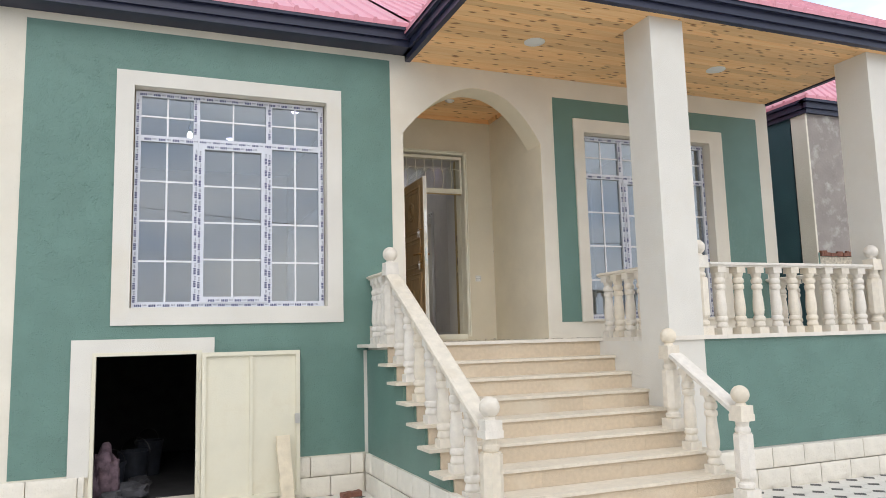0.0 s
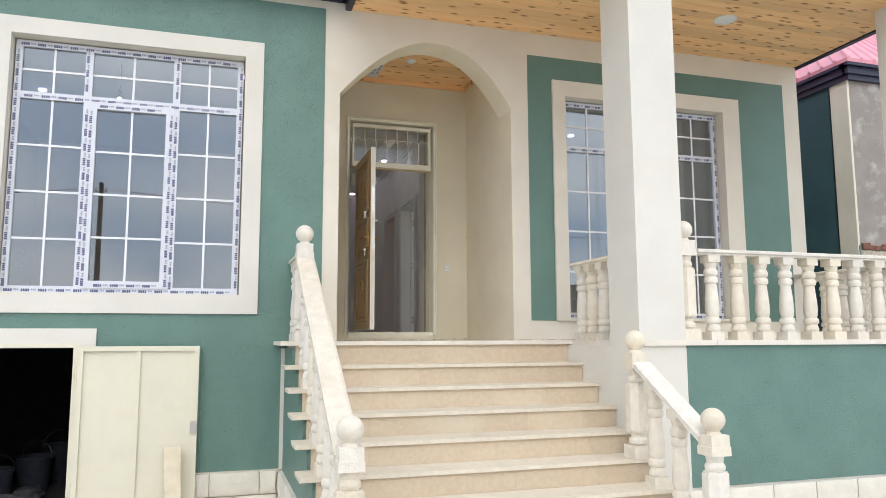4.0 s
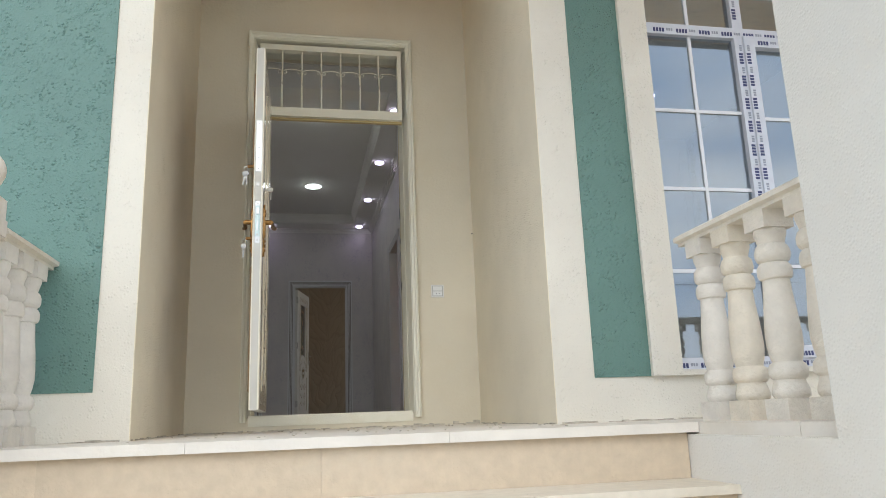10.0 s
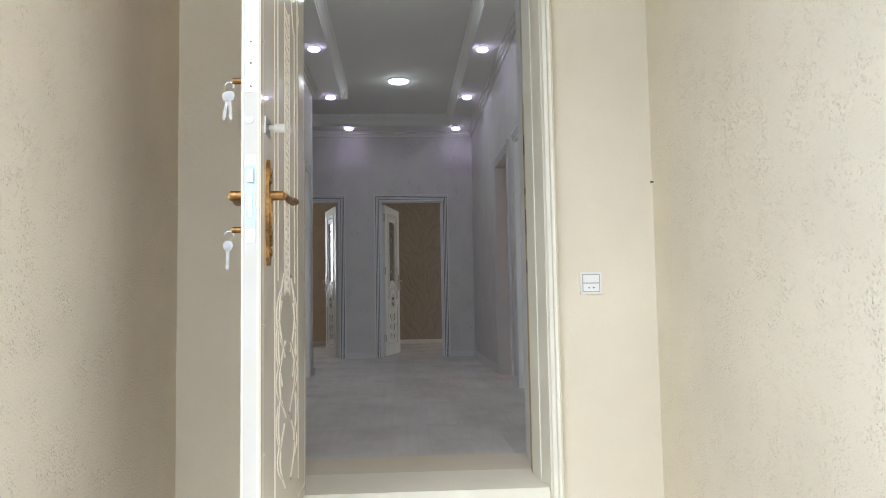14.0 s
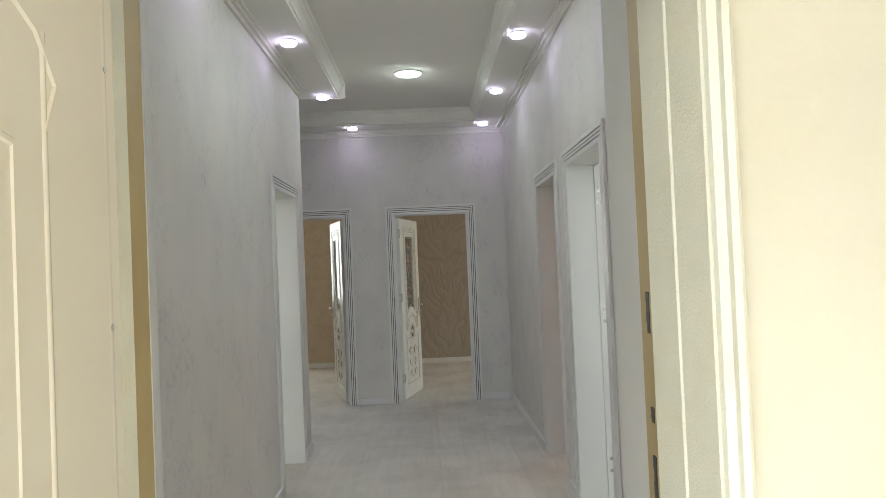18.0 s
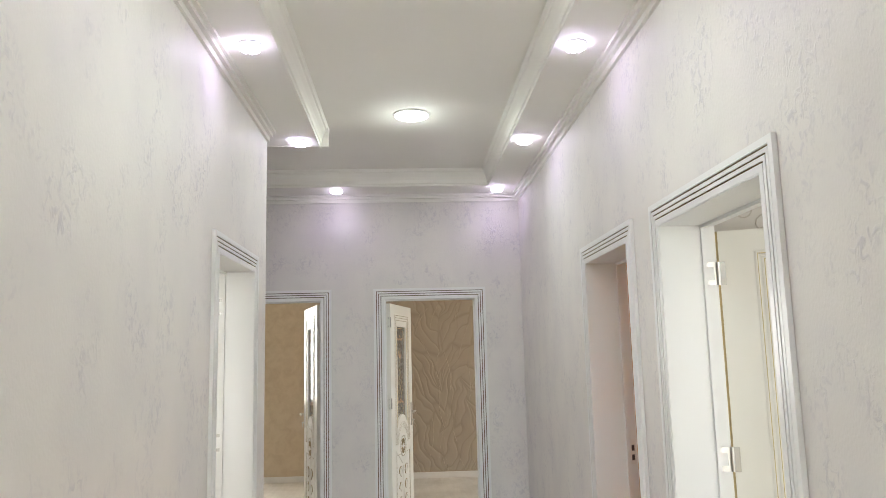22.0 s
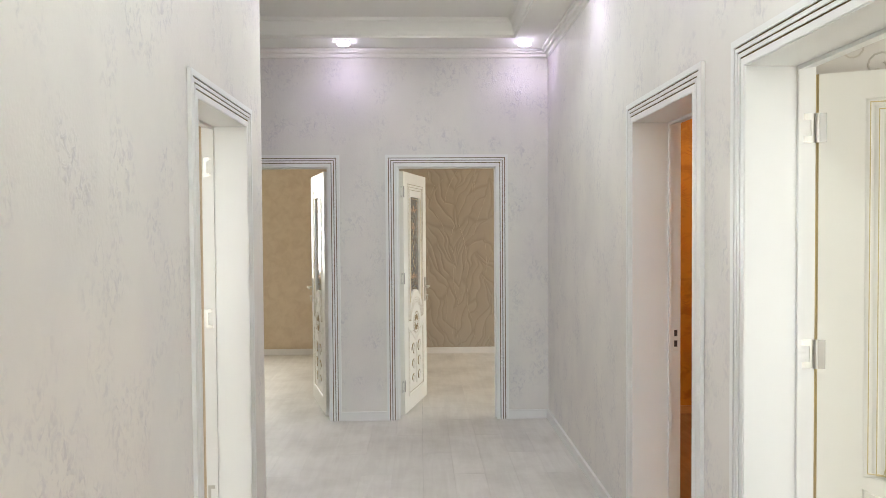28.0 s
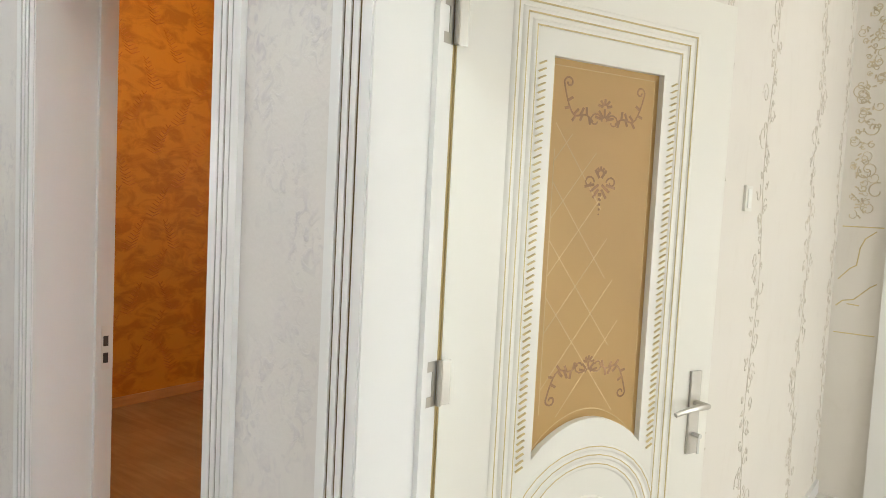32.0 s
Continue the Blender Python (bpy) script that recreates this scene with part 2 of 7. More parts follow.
# ---- materials ----
def mat(name, color, rough=0.6, metal=0.0, var=0.12, scale=6.0, bump=0.0, bump_scale=60.0, spec=0.5, rand=0.0, stain=None, stain_scale=1.2, coat=0.0, stretch=(1, 1, 1), grain=0.0, tone=0.0, sparse=None):
    m = bpy.data.materials.new(name)
    m.use_nodes = True
    t = m.node_tree
    p = t.nodes["Principled BSDF"]
    p.inputs["Roughness"].default_value, p.inputs["Metallic"].default_value = rough, metal
    p.inputs["Specular IOR Level"].default_value = spec
    p.inputs["Coat Weight"].default_value = coat
    tc = t.nodes.new("ShaderNodeTexCoord")
    mp = t.nodes.new("ShaderNodeMapping")
    mp.inputs["Scale"].default_value = stretch
    t.links.new(tc.outputs["Object"], mp.inputs["Vector"])
    n = t.nodes.new("ShaderNodeTexNoise")
    n.inputs["Scale"].default_value, n.inputs["Detail"].default_value = scale, 5.0
    t.links.new(mp.outputs[0], n.inputs["Vector"])
    r = t.nodes.new("ShaderNodeValToRGB")
    lo, hi = [c * (1 - var) for c in color], [min(c * (1 + var), 1) for c in color]
    r.color_ramp.elements[0].position, r.color_ramp.elements[1].position = 0.3, 0.7
    r.color_ramp.elements[0].color, r.color_ramp.elements[1].color = (*lo, 1), (*hi, 1)
    t.links.new(n.outputs["Fac"], r.inputs["Fac"])
    out = r.outputs[0]
    if stain:
        n2 = t.nodes.new("ShaderNodeTexNoise")
        n2.inputs["Scale"].default_value, n2.inputs["Detail"].default_value, n2.inputs["Roughness"].default_value = stain_scale, 8.0, 0.65
        t.links.new(mp.outputs[0], n2.inputs["Vector"])
        r2 = t.nodes.new("ShaderNodeValToRGB")
        r2.color_ramp.elements[0].position, r2.color_ramp.elements[1].position = 0.52, 0.74
        r2.color_ramp.elements[0].color, r2.color_ramp.elements[1].color = (0, 0, 0, 1), (1, 1, 1, 1)
        t.links.new(n2.outputs["Fac"], r2.inputs["Fac"])
        mx = t.nodes.new("ShaderNodeMix")
        mx.data_type = 'RGBA'
        t.links.new(r2.outputs[0], mx.inputs[0])
        t.links.new(out, mx.inputs["A"])
        mx.inputs["B"].default_value = (*stain, 1)
        out = mx.outputs["Result"]
    if rand:
        oi = t.nodes.new("ShaderNodeObjectInfo")
        mr = t.nodes.new("ShaderNodeMapRange")
        mr.inputs["To Min"].default_value, mr.inputs["To Max"].default_value = 1 - rand, 1 + rand
        t.links.new(oi.outputs["Random"], mr.inputs["Value"])
        hs = t.nodes.new("ShaderNodeHueSaturation")
        t.links.new(mr.outputs[0], hs.inputs["Value"])
        if tone:
            wh = t.nodes.new("ShaderNodeTexWhiteNoise")
            wh.noise_dimensions = '1D'
            t.links.new(oi.outputs["Random"], wh.inputs["W"])
            ms = t.nodes.new("ShaderNodeMapRange")
            ms.inputs["To Min"].default_value, ms.inputs["To Max"].default_value = 1 - tone, 1 + tone
            t.links.new(wh.outputs["Value"], ms.inputs["Value"])
            t.links.new(ms.outputs[0], hs.inputs["Saturation"])
        t.links.new(out, hs.inputs["Color"])
        out = hs.outputs[0]
    t.links.new(out, p.inputs["Base Color"])
    if bump:
        n3 = t.nodes.new("ShaderNodeTexNoise")
        n3.inputs["Scale"].default_value, n3.inputs["Detail"].default_value = bump_scale, 4.0
        t.links.new(mp.outputs[0], n3.inputs["Vector"])
        b = t.nodes.new("ShaderNodeBump")
        b.inputs["Strength"].default_value, b.inputs["Distance"].default_value = min(bump, 1.0), 0.009
        hgt = n3.outputs["Fac"]
        if grain:
            # thrown stucco: separate droplets, gathered in patches
            vo = t.nodes.new("ShaderNodeTexVoronoi")
            vo.inputs["Scale"].default_value = bump_scale
            wob = t.nodes.new("ShaderNodeVectorMath")
            wob.operation = 'MULTIPLY_ADD'
            wob.inputs[1].default_value = (0.12 / bump_scale,) * 3
            t.links.new(n3.outputs["Color"], wob.inputs[0])
            t.links.new(mp.outputs[0], wob.inputs[2])
            t.links.new(wob.outputs[0], vo.inputs["Vector"])
            dr = t.nodes.new("ShaderNodeMapRange")
            dr.inputs["From Min"].default_value, dr.inputs["From Max"].default_value = 0.55, 0.05
            t.links.new(vo.outputs["Distance"], dr.inputs["Value"])
            pn = t.nodes.new("ShaderNodeTexNoise")
            pn.inputs["Scale"].default_value, pn.inputs["Detail"].default_value = 11.0, 4.0
            t.links.new(mp.outputs[0], pn.inputs["Vector"])
            pr = t.nodes.new("ShaderNodeMapRange")
            pr.inputs["From Min"].default_value, pr.inputs["From Max"].default_value = 0.42, 0.64
            pr.inputs["To Min"].default_value = 0.6 if sparse is None else 0.25
            t.links.new(pn.outputs["Fac"], pr.inputs["Value"])
            r3 = t.nodes.new("ShaderNodeMath")
            r3.operation = 'MULTIPLY'
            t.links.new(dr.outputs[0], r3.inputs[0])
            t.links.new(pr.outputs[0], r3.inputs[1])
            if sparse is not None:
                # only some of the droplets stand out
                pick = t.nodes.new("ShaderNodeMapRange")
                pick.inputs["From Min"].default_value, pick.inputs["From Max"].default_value = sparse, sparse + 0.08
                t.links.new(vo.outputs["Color"], pick.inputs["Value"])
                keep = t.nodes.new("ShaderNodeMath")
                keep.operation = 'MULTIPLY'
                t.links.new(r3.outputs[0], keep.inputs[0])
                t.links.new(pick.outputs[0], keep.inputs[1])
                r3 = keep
            n4 = t.nodes.new("ShaderNodeTexNoise")
            n4.inputs["Scale"].default_value, n4.inputs["Detail"].default_value = bump_scale * 3.0, 3.0
            t.links.new(mp.outputs[0], n4.inputs["Vector"])
            ad = t.nodes.new("ShaderNodeMath")
            ad.operation = 'MULTIPLY_ADD'
            ad.inputs[1].default_value = 0.16 if sparse is None else 0.30
            t.links.new(n4.outputs["Fac"], ad.inputs[0])
            t.links.new(r3.outputs[0], ad.inputs[2])
            hgt = ad.outputs[0]
            b.inputs["Distance"].default_value = grain
        t.links.new(hgt, b.inputs["Height"])
        t.links.new(b.outputs[0], p.inputs["Normal"])
    return m


def emitter(name, color, strength):
    m = bpy.data.materials.new(name)
    m.use_nodes = True
    t = m.node_tree
    t.nodes.remove(t.nodes["Principled BSDF"])
    e = t.nodes.new("ShaderNodeEmission")
    e.inputs["Color"].default_value, e.inputs["Strength"].default_value = (*color, 1), strength
    t.links.new(e.outputs[0], t.nodes["Material Output"].inputs["Surface"])
    return m


def glass(name, color, ior=1.5, rough=0.0):
    m = bpy.data.materials.new(name)
    m.use_nodes = True
    p = m.node_tree.nodes["Principled BSDF"]
    p.inputs["Base Color"].default_value = (*color, 1)
    p.inputs["Specular Tint"].default_value = (0.86, 0.93, 1.0, 1)
    p.inputs["Transmission Weight"].default_value, p.inputs["IOR"].default_value, p.inputs["Roughness"].default_value = 1.0, ior, rough
    return m


def wallpaper(name, base, dark, scale, stretch, bump=0.3, low=0.5, high=0.75, rough=0.7, distort=0.6, kind='noise'):
    """Wallpaper with a raised pattern."""
    m = bpy.data.materials.new(name)
    m.use_nodes = True
    t = m.node_tree
    p = t.nodes["Principled BSDF"]
    p.inputs["Roughness"].default_value = rough
    tc = t.nodes.new("ShaderNodeTexCoord")
    mp = t.nodes.new("ShaderNodeMapping")
    mp.inputs["Scale"].default_value = stretch
    t.links.new(tc.outputs["Object"], mp.inputs["Vector"])
    if kind == 'noise':
        n = t.nodes.new("ShaderNodeTexNoise")
        n.inputs["Scale"].default_value, n.inputs["Detail"].default_value, n.inputs["Roughness"].default_value, n.inputs["Distortion"].default_value = scale, 7.0, 0.62, distort
        fac = n.outputs["Fac"]
    else:
        n = t.nodes.new("ShaderNodeTexWave")
        n.wave_type, n.bands_direction = 'BANDS', 'X'
        n.inputs["Scale"].default_value, n.inputs["Distortion"].default_value, n.inputs["Detail"].default_value, n.inputs["Detail Scale"].default_value = scale, 9.0 * distort, 2.0, 1.2
        fac = n.outputs["Fac"]
    t.links.new(mp.outputs[0], n.inputs["Vector"])
    r = t.nodes.new("ShaderNodeValToRGB")
    r.color_ramp.elements[0].position, r.color_ramp.elements[1].position = low, high
    r.color_ramp.elements[0].color, r.color_ramp.elements[1].color = (*base, 1), (*dark, 1)
    t.links.new(fac, r.inputs["Fac"])
    big = t.nodes.new("ShaderNodeTexNoise")
    big.inputs["Scale"].default_value, big.inputs["Detail"].default_value = 1.3, 3.0
    t.links.new(tc.outputs["Object"], big.inputs["Vector"])
    mr = t.nodes.new("ShaderNodeMapRange")
    mr.inputs["To Min"].default_value, mr.inputs["To Max"].default_value = 0.93, 1.05
    t.links.new(big.outputs["Fac"], mr.inputs["Value"])
    hs = t.nodes.new("ShaderNodeHueSaturation")
    t.links.new(r.outputs[0], hs.inputs["Color"])
    t.links.new(mr.outputs[0], hs.inputs["Value"])
    t.links.new(hs.outputs[0], p.inputs["Base Color"])
    fine = t.nodes.new("ShaderNodeTexNoise")
    fine.inputs["Scale"].default_value, fine.inputs["Detail"].default_value = 160.0, 3.0
    t.links.new(tc.outputs["Object"], fine.inputs["Vector"])
    add = t.nodes.new("ShaderNodeMath")
    add.operation = 'MULTIPLY_ADD'
    add.inputs[1].default_value = 0.25
    t.links.new(fine.outputs["Fac"], add.inputs[0])
    t.links.new(fac, add.inputs[2])
    b = t.nodes.new("ShaderNodeBump")
    b.inputs["Strength"].default_value, b.inputs["Distance"].default_value = bump, 0.006
    t.links.new(add.outputs[0], b.inputs["Height"])
    t.links.new(b.outputs[0], p.inputs["Normal"])
    return m


def leaf_paper(name, base, seam, shade):
    """Relief wallpaper: long overlapping leaves that lean outwards from upright stems."""
    m = bpy.data.materials.new(name)
    m.use_nodes = True
    t = m.node_tree
    p = t.nodes["Principled BSDF"]
    p.inputs["Roughness"].default_value = 0.55
    tc = t.nodes.new("ShaderNodeTexCoord")
    wob = t.nodes.new("ShaderNodeTexNoise")
    wob.inputs["Scale"].default_value, wob.inputs["Detail"].default_value = 2.0, 2.0
    t.links.new(tc.outputs["Object"], wob.inputs["Vector"])
    mad = t.nodes.new("ShaderNodeVectorMath")
    mad.operation = 'MULTIPLY_ADD'
    mad.inputs[1].default_value = (0.55, 0.0, 0.40)
    t.links.new(wob.outputs["Color"], mad.inputs[0])
    t.links.new(tc.outputs["Object"], mad.inputs[2])
    sp = t.nodes.new("ShaderNodeSeparateXYZ")
    t.links.new(mad.outputs[0], sp.inputs[0])

    def op(kind, a, b):
        n = t.nodes.new("ShaderNodeMath")
        n.operation = kind
        for k, v in enumerate((a, b)):
            if isinstance(v, (int, float)):
                n.inputs[k].default_value = v
            else:
                t.links.new(v, n.inputs[k])
        return n.outputs[0]

    u = op('PINGPONG', sp.outputs[0], 0.42)
    across = op('SUBTRACT', op('MULTIPLY', u, 0.90), op('MULTIPLY', sp.outputs[2], 0.42))
    along = op('ADD', op('MULTIPLY', u, 0.42), op('MULTIPLY', sp.outputs[2], 0.90))
    cb = t.nodes.new("ShaderNodeCombineXYZ")
    t.links.new(op('MULTIPLY', across, 9.5), cb.inputs[0])
    t.links.new(op('MULTIPLY', along, 2.2), cb.inputs[1])
    edge = t.nodes.new("ShaderNodeTexVoronoi")
    edge.voronoi_dimensions, edge.feature = '2D', 'DISTANCE_TO_EDGE'
    edge.inputs["Scale"].default_value = 1.0
    t.links.new(cb.outputs[0], edge.inputs["Vector"])
    cell = t.nodes.new("ShaderNodeTexVoronoi")
    cell.voronoi_dimensions = '2D'
    cell.inputs["Scale"].default_value = 1.0
    t.links.new(cb.outputs[0], cell.inputs["Vector"])
    r = t.nodes.new("ShaderNodeValToRGB")
    r.color_ramp.elements[0].position, r.color_ramp.elements[1].position = 0.01, 0.09
    r.color_ramp.elements[0].color, r.color_ramp.elements[1].color = (*seam, 1), (*base, 1)
    t.links.new(edge.outputs["Distance"], r.inputs["Fac"])
    mx = t.nodes.new("ShaderNodeMix")
    mx.data_type = 'RGBA'
    t.links.new(op('MULTIPLY', cell.outputs["Color"], 0.55), mx.inputs[0])
    t.links.new(r.outputs[0], mx.inputs["A"])
    mx.inputs["B"].default_value = (*shade, 1)
    t.links.new(mx.outputs["Result"], p.inputs["Base Color"])
    b = t.nodes.new("ShaderNodeBump")
    b.inputs["Strength"].default_value, b.inputs["Distance"].default_value = 0.7, 0.015
    t.links.new(op('ADD', op('MINIMUM', edge.outputs["Distance"], 0.22), op('MULTIPLY', cell.outputs["Distance"], -0.35)), b.inputs["Height"])
    t.links.new(b.outputs[0], p.inputs["Normal"])
    return m


def mottled_paper(name, base, fleck):
    """Pale wallpaper: clusters of fine upright flecks, slightly raised."""
    m = bpy.data.materials.new(name)
    m.use_nodes = True
    t = m.node_tree
    p = t.nodes["Principled BSDF"]
    p.inputs["Roughness"].default_value, p.inputs["Specular IOR Level"].default_value = 0.52, 0.45
    tc = t.nodes.new("ShaderNodeTexCoord")

    def field(scale, stretch, detail, lo, hi, distort=0.0):
        mp = t.nodes.new("ShaderNodeMapping")
        mp.inputs["Scale"].default_value = stretch
        t.links.new(tc.outputs["Object"], mp.inputs["Vector"])
        n = t.nodes.new("ShaderNodeTexNoise")
        n.inputs["Scale"].default_value, n.inputs["Detail"].default_value, n.inputs["Distortion"].default_value = scale, detail, distort
        t.links.new(mp.outputs[0], n.inputs["Vector"])
        r = t.nodes.new("ShaderNodeMapRange")
        r.inputs["From Min"].default_value, r.inputs["From Max"].default_value = lo, hi
        t.links.new(n.outputs["Fac"], r.inputs["Value"])
        return r.outputs[0]

    def op(kind, a, b):
        o = t.nodes.new("ShaderNodeMath")
        o.operation = kind
        for i, v in enumerate((a, b)):
            if isinstance(v, float):
                o.inputs[i].default_value = v
            else:
                t.links.new(v, o.inputs[i])
        return o.outputs[0]
    dashes = field(38.0, (1.0, 1.0, 0.75), 5.0, 0.48, 0.66, 1.1)
    mask = field(4.6, (1.1, 1.1, 0.9), 4.0, 0.46, 0.64)
    soft = field(3.0, (1.2, 1.2, 0.85), 5.0, 0.38, 0.72)
    f = op('ADD', op('MULTIPLY', op('MULTIPLY', dashes, mask), 0.46), op('MULTIPLY', soft, 0.22))
    mx = t.nodes.new("ShaderNodeMix")
    mx.data_type = 'RGBA'
    mx.inputs["A"].default_value, mx.inputs["B"].default_value = (*base, 1), (*fleck, 1)
    t.links.new(f, mx.inputs[0])
    t.links.new(mx.outputs["Result"], p.inputs["Base Color"])
    b = t.nodes.new("ShaderNodeBump")
    b.inputs["Strength"].default_value, b.inputs["Distance"].default_value = 0.35, 0.004
    fine = field(130.0, (1, 1, 0.6), 3.0, 0.2, 0.8)
    t.links.new(op('ADD', op('MULTIPLY', dashes, mask), op('MULTIPLY', fine, 0.35)), b.inputs["Height"])
    t.links.new(b.outputs[0], p.inputs["Normal"])
    return m


M_CREAM = mat("cream_stucco", (0.765, 0.72, 0.62), 0.85, var=0.05, scale=2.0, bump=1.0, bump_scale=80, spec=0.2, grain=0.0036, sparse=0.40, stain=(0.74, 0.68, 0.57), stain_scale=0.9)
M_WHITE_STUCCO = mat("white_stucco", (0.725, 0.70, 0.64), 0.85, var=0.04, scale=2.0, bump=0.6, bump_scale=100, spec=0.2, grain=0.0022, stain=(0.71, 0.665, 0.575), stain_scale=1.1)
M_GREEN = mat("green_stucco", (0.128, 0.235, 0.20), 0.46, var=0.07, scale=3.0, bump=1.0, bump_scale=84, spec=0.5, grain=0.0062, sparse=0.42)
M_NOOK = mat("beige_plaster", (0.76, 0.695, 0.55), 0.85, var=0.05, scale=2.0, bump=0.3, bump_scale=70, spec=0.2, stain=(0.73, 0.655, 0.50), stain_scale=1.4)
# the front's cream stucco, lightened in colour to offset the niche's shade
M_NICHE = mat("cream_niche_stucco", (0.835, 0.76, 0.60), 0.85, var=0.05, scale=2.0, bump=1.0, bump_scale=120, spec=0.2, grain=0.0036, sparse=0.34, stain=(0.78, 0.71, 0.56), stain_scale=0.9)
M_STONE = mat("pale_limestone", (0.77, 0.71, 0.61), 0.7, var=0.08, scale=14.0, bump=0.5, bump_scale=90, rand=0.05, tone=0.30, stain=(0.71, 0.635, 0.52), stain_scale=4.0)
M_SLAB = mat("dusty_limestone_slab", (0.745, 0.695, 0.615), 0.6, var=0.06, scale=7.0, bump=0.2, bump_scale=60, rand=0.02, stain=(0.68, 0.62, 0.52), stain_scale=2.0)
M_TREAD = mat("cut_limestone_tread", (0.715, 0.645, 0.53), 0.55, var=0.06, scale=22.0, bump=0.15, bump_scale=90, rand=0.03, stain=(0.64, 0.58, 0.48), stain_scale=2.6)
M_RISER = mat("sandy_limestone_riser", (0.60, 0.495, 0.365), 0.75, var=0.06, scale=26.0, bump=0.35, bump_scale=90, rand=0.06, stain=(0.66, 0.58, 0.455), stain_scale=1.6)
M_BLOCK = mat("rock_faced_block", (0.77, 0.725, 0.63), 0.85, var=0.06, scale=7.0, bump=0.7, bump_scale=40, rand=0.06)
M_TILE_W = mat("pale_paving", (0.70, 0.67, 0.615), 0.7, var=0.10, scale=2.0, bump=0.2, bump_scale=70, stain=(0.45, 0.42, 0.37), stain_scale=1.0)
M_TILE_D = mat("dark_paving_inset", (0.10, 0.095, 0.09), 0.7, var=0.2, scale=12.0, bump=0.2, bump_scale=90)
M_YARD = mat("dusty_yard", (0.47, 0.44, 0.385), 0.9, var=0.15, scale=0.6, bump=0.3, bump_scale=12)
M_PINK = mat("pink_metal_roofing", (0.70, 0.30, 0.36), 0.45, var=0.05, scale=1.5, spec=0.4)
M_NAVY = mat("navy_metal_fascia", (0.018, 0.022, 0.05), 0.4, var=0.1, scale=3.0)
M_PVC = mat("white_plastic_frame", (0.80, 0.81, 0.83), 0.35, var=0.02)
M_FILM = mat("printed_film", (0.66, 0.68, 0.74), 0.3, var=0.04, scale=20, coat=0.2)
M_INK = mat("blue_print", (0.05, 0.06, 0.16), 0.5, var=0.1)
M_INK2 = mat("grey_print", (0.32, 0.34, 0.40), 0.5, var=0.1)
M_GLASS = glass("reflective_pane", (0.52, 0.60, 0.68), 2.25)
M_PANE = glass("clear_pane", (0.92, 0.94, 0.95), 1.5)
M_AMBER = glass("amber_frosted_pane", (0.67, 0.425, 0.155), 1.4, 0.45)
M_AMBER.node_tree.nodes["Principled BSDF"].inputs["Transmission Weight"].default_value = 0.3
M_SMOKE = mat("smoky_patterned_glass", (0.17, 0.17, 0.16), 0.12, var=0.5, scale=30, coat=0.5)
# plaster coloured near black in place of the cellar's shade
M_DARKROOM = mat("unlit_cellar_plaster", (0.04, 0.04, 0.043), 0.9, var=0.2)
M_CREAM_METAL = mat("cream_painted_steel", (0.85, 0.82, 0.68), 0.5, var=0.04, scale=3.0, bump=0.22, bump_scale=190, stain=(0.81, 0.755, 0.59), stain_scale=5.0)
M_HATCH = mat("pale_cream_hatch_paint", (0.735, 0.70, 0.565), 0.5, var=0.05, scale=3.0, bump=0.15, bump_scale=60, stain=(0.69, 0.64, 0.50), stain_scale=3.0)
M_STOP = mat("ochre_painted_steel", (0.52, 0.40, 0.19), 0.5, var=0.06, scale=3.0)
M_LEAF_IN = mat("glossy_cream_laminate", (0.78, 0.71, 0.58), 0.16, var=0.03, scale=2.0, coat=0.4)
M_LEAF_EDGE = mat("white_painted_edge", (0.61, 0.595, 0.535), 0.4, var=0.04, stain=(0.66, 0.60, 0.47), stain_scale=7.0)
M_GOLDWOOD = mat("golden_oak_laminate", (0.31, 0.205, 0.10), 0.4, var=0.18, scale=6.0, stretch=(8, 8, 1))
M_BRONZE = mat("brown_bronze_handle", (0.30, 0.165, 0.055), 0.36, 0.85, var=0.5, scale=60)
M_STEEL = mat("brushed_steel", (0.62, 0.62, 0.60), 0.3, 0.95, var=0.06)
M_DARKSTEEL = mat("dark_steel", (0.09, 0.09, 0.09), 0.4, 0.7, var=0.1)
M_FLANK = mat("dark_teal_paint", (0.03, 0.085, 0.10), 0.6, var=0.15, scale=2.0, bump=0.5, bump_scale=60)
M_KEY = mat("nickel_key", (0.42, 0.41, 0.385), 0.45, 0.55, var=0.12, scale=60)
M_HINGE = mat("nickel_hinge", (0.52, 0.50, 0.46), 0.32, 0.8, var=0.1)
M_TEAL = mat("teal_lock_film", (0.50, 0.61, 0.59), 0.3, 0.3, var=0.15, scale=40)
M_TRIM = mat("white_lacquered_trim", (0.82, 0.82, 0.80), 0.28, var=0.015, scale=2.0)
M_GROOVE = mat("olive_brown_groove", (0.13, 0.092, 0.036), 0.7, var=0.2, spec=0.1)
M_DOORWHITE = mat("ivory_lacquered_door", (0.83, 0.815, 0.75), 0.38, var=0.015, scale=2.0)
M_GILT2 = mat("dull_bronze_lines", (0.36, 0.28, 0.15), 0.45, 0.1, var=0.2, scale=40)
M_GILT = mat("thin_gilt_lines", (0.62, 0.51, 0.27), 0.4, 0.1, var=0.15, scale=40)
M_ETCH = mat("brown_etched_ornament", (0.38, 0.21, 0.10), 0.5, var=0.25, scale=30)
M_ETCH2 = mat("pale_etched_lines", (0.78, 0.60, 0.32), 0.5, var=0.1)
M_CEIL = mat("cream_ceiling_paint", (0.89, 0.875, 0.815), 0.8, var=0.02, scale=1.0)
M_BASE = mat("white_baseboard", (0.80, 0.79, 0.77), 0.4, var=0.03)
